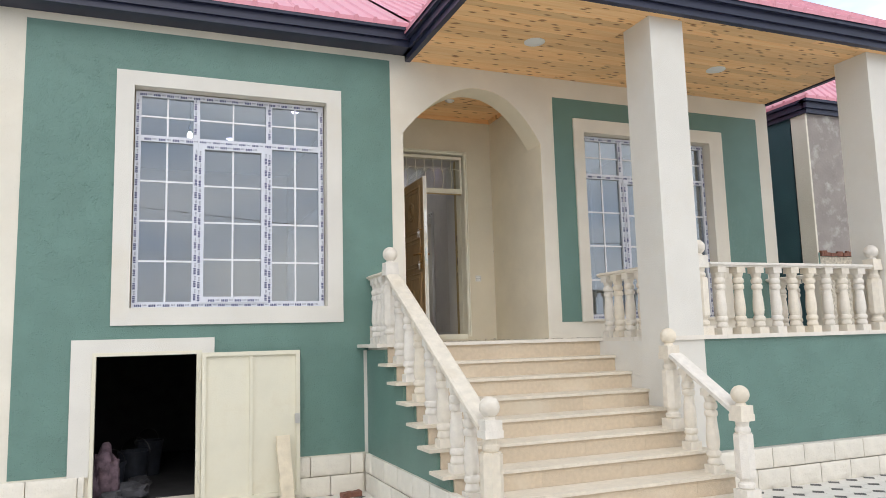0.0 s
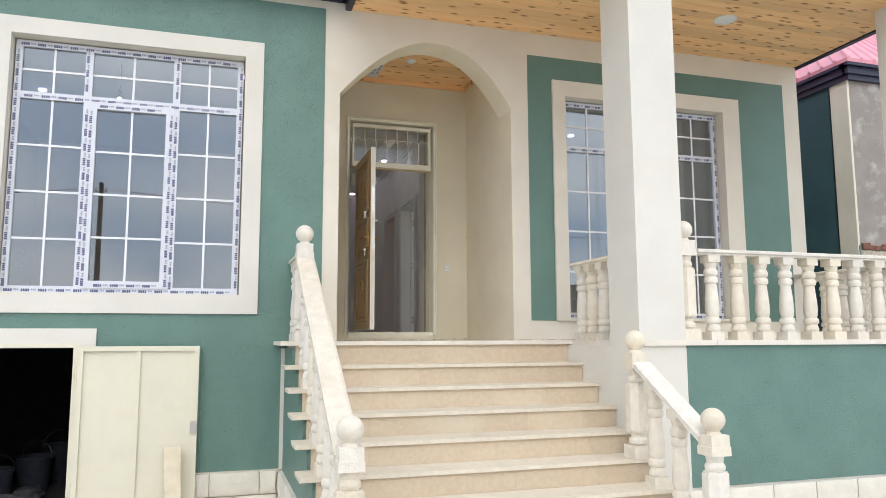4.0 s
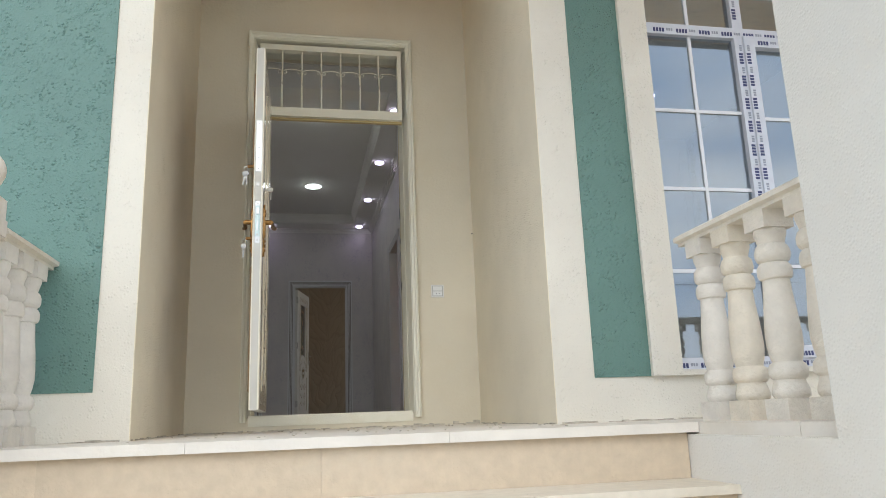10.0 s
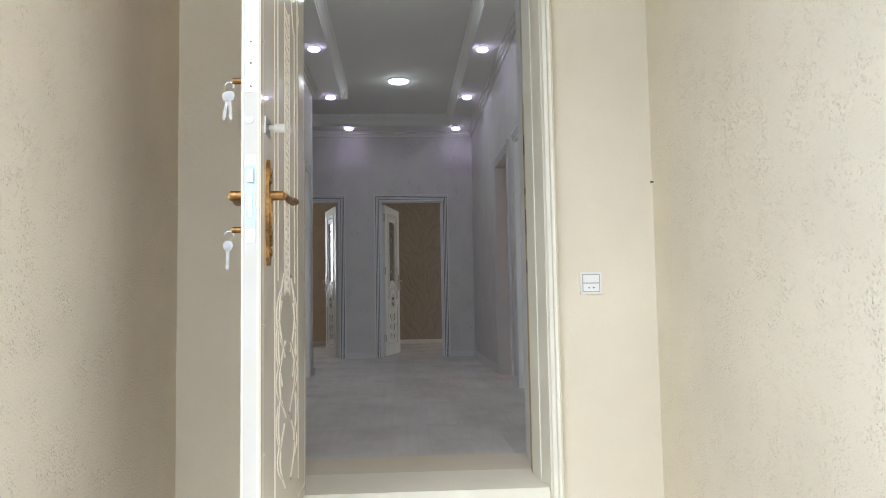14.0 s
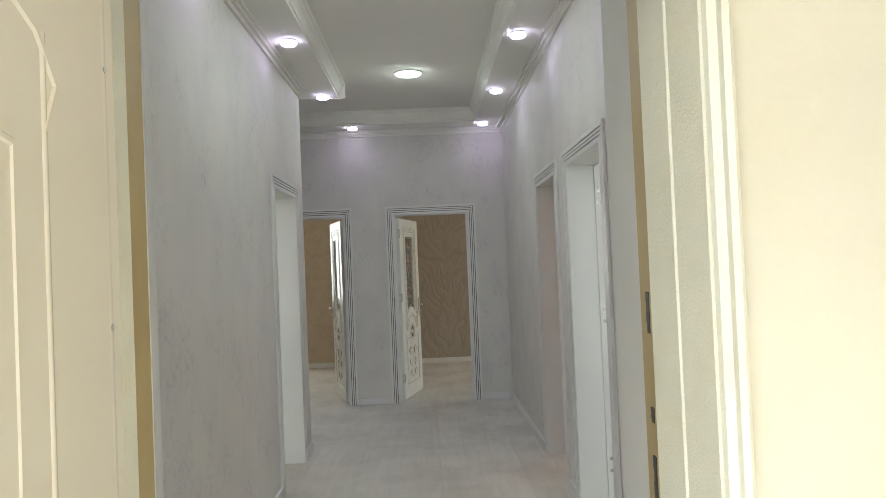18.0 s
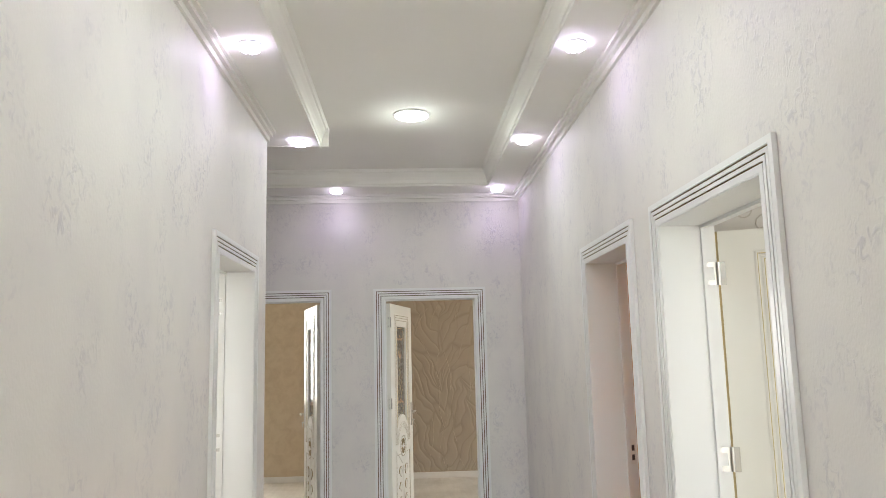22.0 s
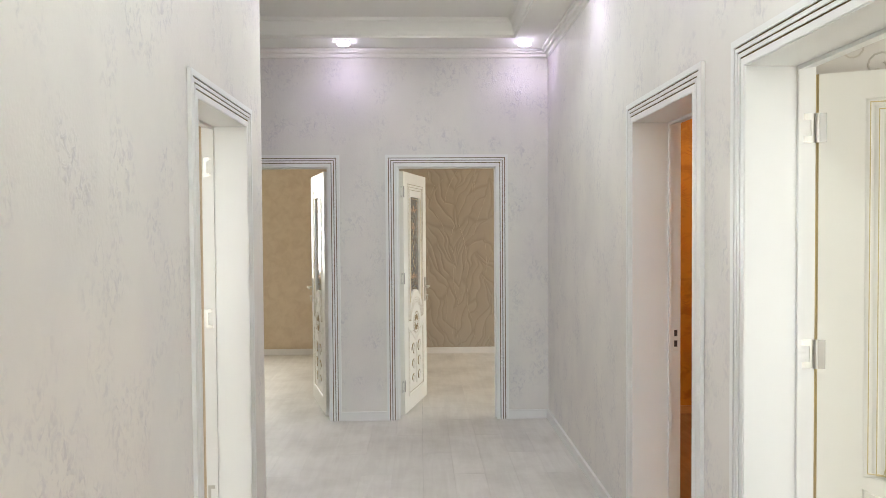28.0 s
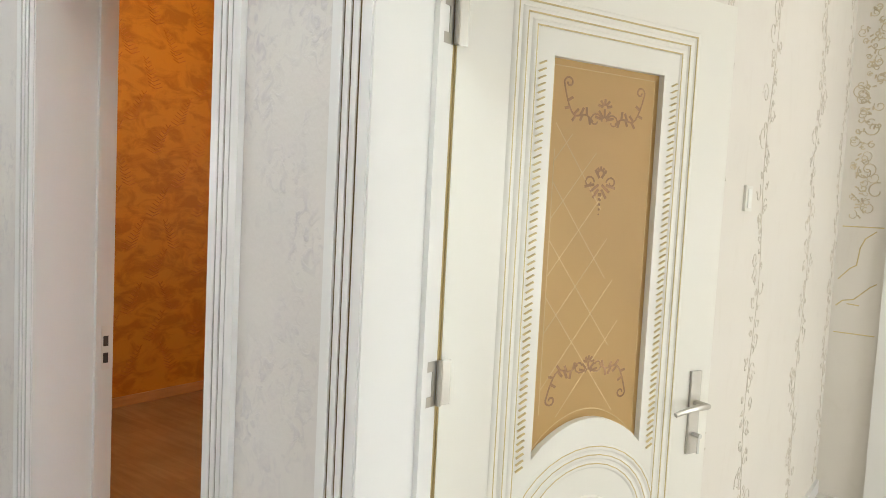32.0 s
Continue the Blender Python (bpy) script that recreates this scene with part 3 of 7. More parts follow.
M_WARMBASE = mat("oak_coloured_baseboard", (0.52, 0.31, 0.14), 0.4, var=0.12, scale=5.0, stretch=(1, 8, 8))
M_HALL = mottled_paper("pale_lilac_wallpaper", (0.772, 0.742, 0.698), (0.51, 0.485, 0.52))
M_REVEAL = mat("white_reveal_paint", (0.80, 0.79, 0.78), 0.7, var=0.02)
M_LEAFPAPER = leaf_paper("brown_relief_wallpaper", (0.44, 0.385, 0.31), (0.37, 0.32, 0.25), (0.39, 0.335, 0.265))
M_LEAFVEIN = mat("raised_leaf_veins", (0.415, 0.36, 0.285), 0.6, var=0.2, scale=12)
M_SCROLL = mat("raised_damask_scrolls", (0.63, 0.58, 0.51), 0.45, var=0.12, scale=30)
M_SCROLL2 = mat("pale_gilt_scrolls", (0.64, 0.555, 0.40), 0.45, 0.1, var=0.15, scale=30)
M_FERN = mat("raised_fern_strokes", (0.47, 0.18, 0.018), 0.5, var=0.2, scale=20)
M_GROUT = mat("crumbled_mortar", (0.52, 0.47, 0.38), 0.95, var=0.3, scale=25, bump=0.8, bump_scale=60)
M_BEIGEPAPER = wallpaper("beige_wallpaper", (0.66, 0.55, 0.41), (0.58, 0.465, 0.33), 9.0, (1, 1, 1), 0.2, 0.4, 0.7)
M_ORANGE = wallpaper("orange_leaf_wallpaper", (0.60, 0.29, 0.034), (0.45, 0.19, 0.020), 5.0, (1.2, 1.2, 2.0), 0.6, 0.45, 0.60, 0.5, 0.7)
M_CREAMPAPER = wallpaper("cream_striped_wallpaper", (0.775, 0.74, 0.685), (0.745, 0.705, 0.645), 7.0, (1.6, 1.6, 0.8), 0.2, 0.55, 0.75)
M_OLDPLASTER = mat("bare_grey_plaster", (0.30, 0.27, 0.25), 0.9, var=0.12, scale=3.0, bump=0.5, bump_scale=30, stain=(0.52, 0.50, 0.47), stain_scale=4.0)
# cellar things: gloom is put into these colours, darker than the real goods
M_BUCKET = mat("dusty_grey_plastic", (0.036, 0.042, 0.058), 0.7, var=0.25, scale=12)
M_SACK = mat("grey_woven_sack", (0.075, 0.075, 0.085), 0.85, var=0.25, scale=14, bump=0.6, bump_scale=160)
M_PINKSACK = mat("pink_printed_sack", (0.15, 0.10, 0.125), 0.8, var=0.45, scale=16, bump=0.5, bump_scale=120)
M_BRICK = mat("red_brown_brick", (0.22, 0.10, 0.07), 0.9, var=0.25, scale=20, bump=0.6, bump_scale=70)
M_BOARD = mat("rough_pale_stone", (0.72, 0.63, 0.48), 0.85, var=0.14, scale=9, bump=0.4, bump_scale=50)
M_POLE = mat("weathered_pole", (0.10, 0.085, 0.07), 0.85, var=0.2, scale=5)
M_FENCE = mat("brown_boundary_wall", (0.24, 0.15, 0.10), 0.85, var=0.15, scale=3, bump=0.4, bump_scale=30)
M_WIRE = mat("black_cable", (0.02, 0.02, 0.02), 0.6, var=0.0)
M_PLASTIC = mat("white_switch_plastic", (0.85, 0.85, 0.82), 0.3, var=0.01)
M_SWITCH = mat("pale_grey_switch_plate", (0.80, 0.785, 0.74), 0.6, var=0.02)
M_JOINT = mat("grey_plastic_joint", (0.46, 0.45, 0.42), 0.6, var=0.03)
M_DISC = emitter("cool_white_diffuser", (0.86, 1.0, 0.97), 5.0)
M_SPOT = emitter("violet_white_led", (0.78, 0.68, 1.0), 5.0)
M_BULB = emitter("bare_bulb", (1.0, 0.93, 0.82), 8.0)
M_SOFFIT_LIGHT = mat("white_lamp_cover", (0.82, 0.82, 0.80), 0.4, var=0.01)


def planks_material(name, base, dark, knots, along='x', plank=0.12, rough=0.45):
    """Varnished boards: grain along one axis, with knots."""
    m = bpy.data.materials.new(name)
    m.use_nodes = True
    t = m.node_tree
    p = t.nodes["Principled BSDF"]
    p.inputs["Roughness"].default_value = rough
    tc = t.nodes.new("ShaderNodeTexCoord")
    oi = t.nodes.new("ShaderNodeObjectInfo")
    ri = t.nodes.new("ShaderNodeNewGeometry")
    sh = t.nodes.new("ShaderNodeVectorMath")
    sh.operation = 'MULTIPLY_ADD'
    seed = t.nodes.new("ShaderNodeMath")
    seed.operation = 'ADD'
    t.links.new(ri.outputs["Random Per Island"], seed.inputs[0])
    t.links.new(oi.outputs["Random"], seed.inputs[1])
    rnd = t.nodes.new("ShaderNodeMath")
    rnd.operation = 'FRACT'
    t.links.new(seed.outputs[0], rnd.inputs[0])
    t.links.new(rnd.outputs[0], sh.inputs[0])
    sh.inputs[1].default_value = (37.0, 37.0, 11.0)
    t.links.new(tc.outputs["Object"], sh.inputs[2])
    mp = t.nodes.new("ShaderNodeMapping")
    mp.inputs["Scale"].default_value = (1.2, 14, 14) if along == 'x' else (14, 1.2, 14)
    t.links.new(sh.outputs[0], mp.inputs["Vector"])
    n = t.nodes.new("ShaderNodeTexNoise")
    n.inputs["Scale"].default_value, n.inputs["Detail"].default_value, n.inputs["Distortion"].default_value = 1.6, 6.0, 0.8
    t.links.new(mp.outputs[0], n.inputs["Vector"])
    r = t.nodes.new("ShaderNodeValToRGB")
    r.color_ramp.elements[0].position, r.color_ramp.elements[1].position = 0.32, 0.68
    r.color_ramp.elements[0].color, r.color_ramp.elements[1].color = (*dark, 1), (*base, 1)
    t.links.new(n.outputs["Fac"], r.inputs["Fac"])
    out = r.outputs[0]
    if knots:
        mp2 = t.nodes.new("ShaderNodeMapping")
        mp2.inputs["Scale"].default_value = (3.2, 8.5, 1) if along == 'x' else (8.5, 3.2, 1)
        t.links.new(sh.outputs[0], mp2.inputs["Vector"])
        v = t.nodes.new("ShaderNodeTexVoronoi")
        v.inputs["Scale"].default_value = 1.0
        v.voronoi_dimensions = '2D'
        t.links.new(mp2.outputs[0], v.inputs["Vector"])
        r2 = t.nodes.new("ShaderNodeValToRGB")
        r2.color_ramp.elements[0].position, r2.color_ramp.elements[1].position = 0.05, 0.17
        r2.color_ramp.elements[0].color, r2.color_ramp.elements[1].color = (1, 1, 1, 1), (0, 0, 0, 1)
        t.links.new(v.outputs["Distance"], r2.inputs["Fac"])
        mx = t.nodes.new("ShaderNodeMix")
        mx.data_type = 'RGBA'
        t.links.new(r2.outputs[0], mx.inputs[0])
        t.links.new(out, mx.inputs["A"])
        mx.inputs["B"].default_value = (*knots, 1)
        out = mx.outputs["Result"]
    else:
        ds = t.nodes.new("ShaderNodeTexNoise")
        ds.inputs["Scale"].default_value, ds.inputs["Detail"].default_value, ds.inputs["Roughness"].default_value = 2.3, 7.0, 0.62
        t.links.new(tc.outputs["Object"], ds.inputs["Vector"])
        dr = t.nodes.new("ShaderNodeValToRGB")
        dr.color_ramp.elements[0].position, dr.color_ramp.elements[1].position = 0.42, 0.70
        dr.color_ramp.elements[0].color, dr.color_ramp.elements[1].color = (1, 1, 1, 1), (0.84, 0.83, 0.815, 1)
        t.links.new(ds.outputs["Fac"], dr.inputs["Fac"])
        mu = t.nodes.new("ShaderNodeMix")
        mu.data_type, mu.blend_type = 'RGBA', 'MULTIPLY'
        mu.inputs[0].default_value = 1.0
        t.links.new(out, mu.inputs["A"])
        t.links.new(dr.outputs[0], mu.inputs["B"])
        out = mu.outputs["Result"]
        rr = t.nodes.new("ShaderNodeMapRange")
        rr.inputs["To Min"].default_value, rr.inputs["To Max"].default_value = 0.32, 0.68
        t.links.new(ds.outputs["Fac"], rr.inputs["Value"])
        t.links.new(rr.outputs[0], p.inputs["Roughness"])
    mr = t.nodes.new("ShaderNodeMapRange")
    mr.inputs["To Min"].default_value, mr.inputs["To Max"].default_value = (0.86, 1.12) if knots else (0.96, 1.04)
    t.links.new(rnd.outputs[0], mr.inputs["Value"])
    hs = t.nodes.new("ShaderNodeHueSaturation")
    t.links.new(mr.outputs[0], hs.inputs["Value"])
    t.links.new(out, hs.inputs["Color"])
    t.links.new(hs.outputs[0], p.inputs["Base Color"])
    return m


M_PINE = planks_material("varnished_knotty_pine", (0.94, 0.62, 0.32), (0.86, 0.51, 0.225), (0.30, 0.11, 0.03), 'x')
# laminate with the orange walls' bounce light put into its brown
M_BOUNCELAM = planks_material("warm_brown_laminate", (0.36, 0.23, 0.12), (0.26, 0.155, 0.075), None, 'y', rough=0.42)
M_LAMINATE = planks_material("pale_grey_laminate", (0.735, 0.71, 0.665), (0.675, 0.645, 0.60), None, 'y', rough=0.42)

# ---- house: outer walls ----
W1 = (-0.07, 1.87, 0.33, 2.56)            # front window beside the stairs
W2 = (5.16, 7.15, 0.14, 2.50)             # window on the porch
CEL = (-0.38, 0.57, -1.53, -0.12)         # cellar hatch
AX0, AX1, AZ, AC, ACX = 2.755, 4.545, 2.305, 2.93, 3.70   # arch: jambs, springing, crown and its place

bm = bmesh.new()
wall_cells(bm, 'y', YF, YF + 0.34, -3.2, 8.25, ZG - 0.3, 3.45, [W1, W2, CEL, (AX0, AX1, ZP - 0.02, 3.45)])
curve = []
for i in range(37):
    x = AX0 + (AX1 - AX0) * i / 36
    u, p = ((ACX - x) / (ACX - AX0), 1.85) if x < ACX else ((x - ACX) / (AX1 - ACX), 2.35)
    curve.append((x, AZ + (AC - AZ) * (1 - u ** p)))
for (xa, za), (xb, zb) in zip(curve, curve[1:]):
    prism(bm, [(xa, za), (xb, zb), (xb, 3.45), (xa, 3.45)], 'y', YF, YF + 0.34)
bmesh.ops.remove_doubles(bm, verts=bm.verts, dist=1e-5)
facade = structure("wall_front", bm, M_CREAM, "cream stucco front wall with an arched entrance niche", "wall")

# painted panels and raised window surrounds on the front wall
bm = bmesh.new()
g = YF - 0.006
wall_cells(bm, 'y', g, YF, -1.04, 2.33, -1.20, 3.14, [(-0.235, 2.035, 0.165, 2.71), (-0.56, 0.72, -1.6, 0.035), (-0.41, 1.58, -1.6, -0.06)])
wall_cells(bm, 'y', g, YF, 2.33, 2.61, 0.115, 3.14, [])
wall_cells(bm, 'y', g, YF, 0.72, 1.579, -1.20, -0.06, [])
structure("green_panel_left", bm, M_GREEN, "green rough stucco panel round the front window", "painted panel")
bm = bmesh.new()
wall_cells(bm, 'y', g, YF, 4.735, 8.03, 0.12, 2.92, [(5.01, 7.373, 0.0, 2.67)])
structure("green_panel_porch", bm, M_GREEN, "green rough stucco panel round the porch window", "painted panel")
bm = bmesh.new()
wall_cells(bm, 'y', YF - 0.03, YF, -0.235, 2.035, 0.165, 2.71, [W1])
structure("trim_window_left", bm, M_WHITE_STUCCO, "raised cream stucco surround of the front window", "window surround")
bm = bmesh.new()
wall_cells(bm, 'y', YF - 0.03, YF, 5.01, 7.373, 0.12, 2.67, [W2])
structure("trim_window_porch", bm, M_CREAM, "raised cream stucco surround of the porch window", "window surround")
bm = bmesh.new()
wall_cells(bm, 'y', YF - 0.03, YF, -0.56, 0.72, -1.22, 0.035, [(CEL[0], 0.58, -1.7, CEL[3])])
structure("trim_cellar_hatch", bm, M_WHITE_STUCCO, "raised cream stucco surround of the cellar hatch", "door surround")

# side and rear walls, and the roof void's floor that closes the rooms above
bm = bmesh.new()
box(bm, -3.2, -2.9, YF + 0.34, 21.2, ZG - 0.3, 3.45)
wall_cells(bm, 'x', 7.95, 8.25, YF + 0.34, 21.2, ZG - 0.3, 3.45, [(14.9, 16.5, 0.9, 2.4), (18.2, 20.2, 0.8, 2.4)])
structure("wall_sides", bm, M_CREAM, "cream stucco side walls of the house", "wall")
bm = bmesh.new()
wall_cells(bm, 'y', 20.9, 21.2, -3.2, 8.25, ZG - 0.3, 3.45, [(0.25, 1.52, 0.92, 2.28)])
structure("wall_rear", bm, M_CREAM, "rear outer wall", "wall")

# ---- entrance niche ----
bm = bmesh.new()
box(bm, AX0 - 0.27, AX0, YF + 0.34, YD, ZG, 3.3)
box(bm, AX1, AX1 + 0.19, YF + 0.34, YD, ZG, 3.3)
EX0, EX1, EZ0, EZ1 = 3.07, 4.162, -0.02, 2.527
# thin skins of the lightened stucco over the jambs and the arch soffit
for xa, xb in ((AX0 - 0.001, AX0 + 0.004), (AX1 - 0.004, AX1 + 0.001)):
    box(bm, xa, xb, YF + 0.002, YF + 0.3395, ZS - 0.003, AZ)
for (xa, za), (xb, zb) in zip(curve, curve[1:]):
    prism(bm, [(xa, za - 0.004), (xb, zb - 0.004), (xb, zb + 0.001), (xa, za + 0.001)], 'y', YF + 0.002, YF + 0.3395)
structure("wall_niche", bm, M_NICHE, "cream stucco side walls of the entrance niche", "wall")
bm = bmesh.new()
wall_cells(bm, 'y', YD, YD + 0.215, AX0 - 0.27, AX1 + 0.19, ZG, 3.3, [(EX0 + 0.03, EX1 - 0.03, 0.0, EZ1 - 0.04)])
wall_cells(bm, 'y', YD + 0.215, 11.32, AX0 - 0.27, AX1 + 0.19, ZG, 3.3, [(2.985, 4.165, 0.0, EZ1 - 0.04)])
structure("wall_entrance", bm, M_NOOK, "smooth beige plastered wall round the entrance door", "wall")
bm = bmesh.new()
prism(bm, [(3.133, YD + 0.315), (3.003, 11.326), (2.986, 11.326), (2.986, YD + 0.315)], 'z', 0.0, EZ1 - 0.05)
prism(bm, [(4.109, YD + 0.315), (4.148, 11.326), (4.164, 11.326), (4.164, YD + 0.315)], 'z', 0.0, EZ1 - 0.05)
box(bm, 2.986, 4.164, YD + 0.315, 11.326, EZ1 - 0.048, EZ1 - 0.041)
structure("trim_entrance_reveal", bm, M_REVEAL, "white painted reveal behind the entrance door", "reveal")
bm = bmesh.new()
y = YF + 0.34
while y < YD - 0.01:
    box(bm, AX0, AX1, y + 0.002, min(y + 0.118, YD), 3.02, 3.04)
    y += 0.12
structure("ceiling_niche", bm, M_PINE, "varnished knotty pine boards over the niche", "ceiling")
bm = bmesh.new()
box(bm, AX0, AX1, YD - 0.03, YD - 0.002, 2.965, 3.018)
box(bm, AX0 + 0.002, AX0 + 0.028, YF + 0.36, YD - 0.03, 2.965, 3.018)
box(bm, AX1 - 0.028, AX1 - 0.002, YF + 0.36, YD - 0.03, 2.965, 3.018)
structure("trim_niche_ceiling", bm, M_PINE, "pine cover strip round the niche ceiling", "trim")

# ---- porch slab and stairs ----
PX0, PX1, PY = 2.27, 8.25, 7.30
bm = bmesh.new()
box(bm, PX0 + 0.04, 4.77, 8.515, YF, ZG, ZP - 0.020)
box(bm, 4.77, PX1, PY, YF, ZG, ZP - 0.027)
box(bm, AX0, AX1, YF, 11.3, ZG, ZP - 0.03)
structure("porch_base", bm, M_WHITE_STUCCO, "white stucco masonry base of the porch", "porch")
pf = bmesh.new()
prism(pf, [(YF + 0.001, ZP - 0.045), (YD + 0.02, ZP - 0.045), (YD + 0.02, ZP + 0.018), (YF + 0.001, ZS)], 'x', AX0, AX1)
pf = structure("porch_floor", pf, M_SLAB, "pale limestone slabs of the porch floor, dusty", "porch floor", bevel=0.003)
slabs = [(xa, xb, 8.445, 8.79) for xa, xb in ((2.185, 3.0745), (3.0755, 3.9045), (3.9055, 4.80))] + [(2.185, 3.3195, 8.791, YF), (3.3205, 4.80, 8.791, YF)]
x = 4.803
while x < PX1 - 0.01:
    slabs += [(x, min(x + 0.657, PX1 + 0.03), ya, yb) for ya, yb in ((PY - 0.04, 7.9), (7.903, 8.55), (8.553, YF))]
    x += 0.66
for xa, xb, ya, yb in slabs:
    part("slab", boxes((xa, xb, ya, yb, ZP - (0.027 if xb > 4.81 else 0.020), ZS)), M_SLAB, pf, bevel=0.003 if xb > 4.81 else 0.0015)
# crumbled mortar where the walls meet the floor
bm = bmesh.new()
rng = random.Random(3)
for ax, a, b, c, s in (('y', YF + 0.02, YD - 0.02, AX0, 1), ('y', YF + 0.02, YD - 0.02, AX1, -1), ('x', AX0 + 0.01, AX1 - 0.01, YD, -1), ('x', AX1 + 0.02, 5.9, YF, -1), ('x', 2.5, AX0 - 0.02, YF, -1)):
    p = a
    while p < b:
        q = min(p + 0.02 + rng.random() * 0.05, b)
        if rng.random() < 0.93:
            d, h = 0.003 + rng.random() * 0.009, 0.001 + rng.random() * (0.020 if c == YD and p > 4.0 else 0.007)
            lo, hi = sorted((c, c + s * d))
            lift = 0.004 if c == YD else 0.0
            box(bm, *((lo, hi, p, q) if ax == 'y' else (p, q, lo, hi)), ZS - 0.004 + lift, ZS + 0.002 + lift + h)
        p = q
structure("mortar_joint", bm, M_GROUT, "crumbled pale mortar along the foot of the walls", "mortar joint")
bm = bmesh.new()
for q in range(130):
    x, y, a = rng.uniform(AX0 + 0.03, AX1 - 0.03), YD - 0.02 - 1.9 * rng.random() ** 2.2, rng.uniform(0.002, 0.007)
    bmesh.ops.create_icosphere(bm, subdivisions=1, radius=a, matrix=Matrix.Translation((x, y, ZS + 0.001 + 0.006 * max(y - YF, 0) / (YD - YF))) @ Matrix.Diagonal((rng.uniform(0.7, 2.0), 1, 0.6, 1)))
structure("mortar_crumbs", bm, M_GROUT, "crumbs of dried mortar scattered on the porch floor", "debris")["kind"] = "stuff"
# green skirt of the porch
bm = bmesh.new()
box(bm, 5.20, 7.828, PY - 0.006, PY, -1.20, ZP - 0.027)
structure("green_panel_porch_base", bm, M_GREEN, "green rough stucco panel of the porch base", "painted panel")

stairs = thing("entrance_stairs", "straight limestone flight of pale treads and sandy risers", "stairs")
SX0, SX1 = 2.29, 4.77
for k in range(-1, 8):
    zt, y0 = step_z(k), step_y(k)
    xr = SX1 if k > 3 else SX1 + 0.06
    splits = [SX0 - 0.088, SX0 + 0.62 + 0.17 * (k % 3), SX0 + 1.55 + 0.13 * ((k * 2) % 3), xr]
    for xa, xb in zip(splits, splits[1:]):
        part("tread", boxes((xa + 0.0005, xb - 0.0005, y0, y0 + TREAD + 0.020, zt - 0.027, zt)), M_TREAD, stairs, bevel=0.0025)
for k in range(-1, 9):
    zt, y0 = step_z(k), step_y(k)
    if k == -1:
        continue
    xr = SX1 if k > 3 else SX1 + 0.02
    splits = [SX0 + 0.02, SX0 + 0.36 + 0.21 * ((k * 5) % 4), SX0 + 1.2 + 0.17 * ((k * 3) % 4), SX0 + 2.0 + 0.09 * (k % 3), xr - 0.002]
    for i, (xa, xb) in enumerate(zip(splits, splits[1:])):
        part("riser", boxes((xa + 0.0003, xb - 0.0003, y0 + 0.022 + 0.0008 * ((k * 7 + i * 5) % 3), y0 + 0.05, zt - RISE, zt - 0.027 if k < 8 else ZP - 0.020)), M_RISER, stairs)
# masonry body under the flight, with the green flank
poly = [(step_y(-1) + 0.06, ZG - 0.1), (8.512, ZG - 0.1), (8.512, step_z(8) - 0.04)]
for k in range(8, -1, -1):
    poly += [(step_y(k) + 0.052, step_z(k) - 0.036), (step_y(k) + 0.052, step_z(k - 1) - 0.036)]
bm = bmesh.new()
prism(bm, poly, 'x', SX0 + 0.03, SX1 + 0.01)
part("body", bm, M_CREAM, stairs)
bm = bmesh.new()
for k in range(0, 9):
    ya, yb = step_y(k) + 0.052, (step_y(k + 1) + 0.052 if k < 8 else YF - 0.03)
    if step_z(k) - 0.036 > -1.215:
        box(bm, SX0 - 0.004, SX0 + 0.03, ya, yb, -1.22, step_z(k) - 0.036)
bmesh.ops.remove_doubles(bm, verts=bm.verts, dist=1e-5)
part("flank", bm, M_GREEN, stairs, "green stucco flank of the stairs")
bm = bmesh.new()
prism(bm, [(step_y(-1) + 0.06, ZG), (8.45, ZG), (8.45, -1.22), (step_y(0) + 0.06, -1.22), (step_y(0) + 0.06, step_z(0) - 0.04), (step_y(-1) + 0.06, step_z(0) - 0.04)], 'x', SX0, SX0 + 0.03)
part("flank_foot", bm, M_CREAM, stairs)
bm = boxes((SX0 - 0.035, SX0 + 0.0, YF - 0.03, YF - 0.001, -1.2, ZP - 0.05))
part("corner_bead", bm, M_WHITE_STUCCO, stairs)

# ---- columns ----
for name, x0, x1, lean in (("column_stairs", 4.775, 5.19, 0.0), ("column_corner", 7.83, 8.255, 0.035)):
    bm = bmesh.new()
    for v in box(bm, x0, x1, PY - 0.015, PY + 0.42, ZG, 3.17):
        v.co.x += lean * (v.co.z > 0)
    structure(name, bm, M_WHITE_STUCCO, "square white stucco porch column", "column", bevel=0.008)

# ---- roof of the porch and eaves ----
bm = bmesh.new()
y = 7.19
while y < YF - 0.005:
    x = 2.86
    k = 0
    while x < 8.235:
        x1 = min(x + 1.9 + 0.37 * ((int(y * 100) * 7 + k * 3) % 4), 8.235)
        box(bm, x + 0.001, x1 - 0.001, y + 0.0015, min(y + 0.1125, YF), 3.165, 3.185)
        x, k = x1, k + 1
    y += 0.114
structure("ceiling_porch", bm, M_PINE, "varnished knotty pine boards under the porch roof", "ceiling")


def fascia(bm, x0, x1, y0, y1, z, side):
    """Stepped gutter board; side is the outward direction."""
    for d, za, zb in ((0.0, 0.0, 0.07), (0.035, 0.07, 0.16), (0.085, 0.16, 0.235)):
        if side == 'y':
            box(bm, x0 - d, x1 + d, y0 - d, y1, z + za, z + zb)
        elif side == 'x':
            box(bm, x0 - d, x1, y0 - d, y1, z + za, z + zb)
        else:
            box(bm, x0, x1 + d, y0 - d, y1, z + za, z + zb)


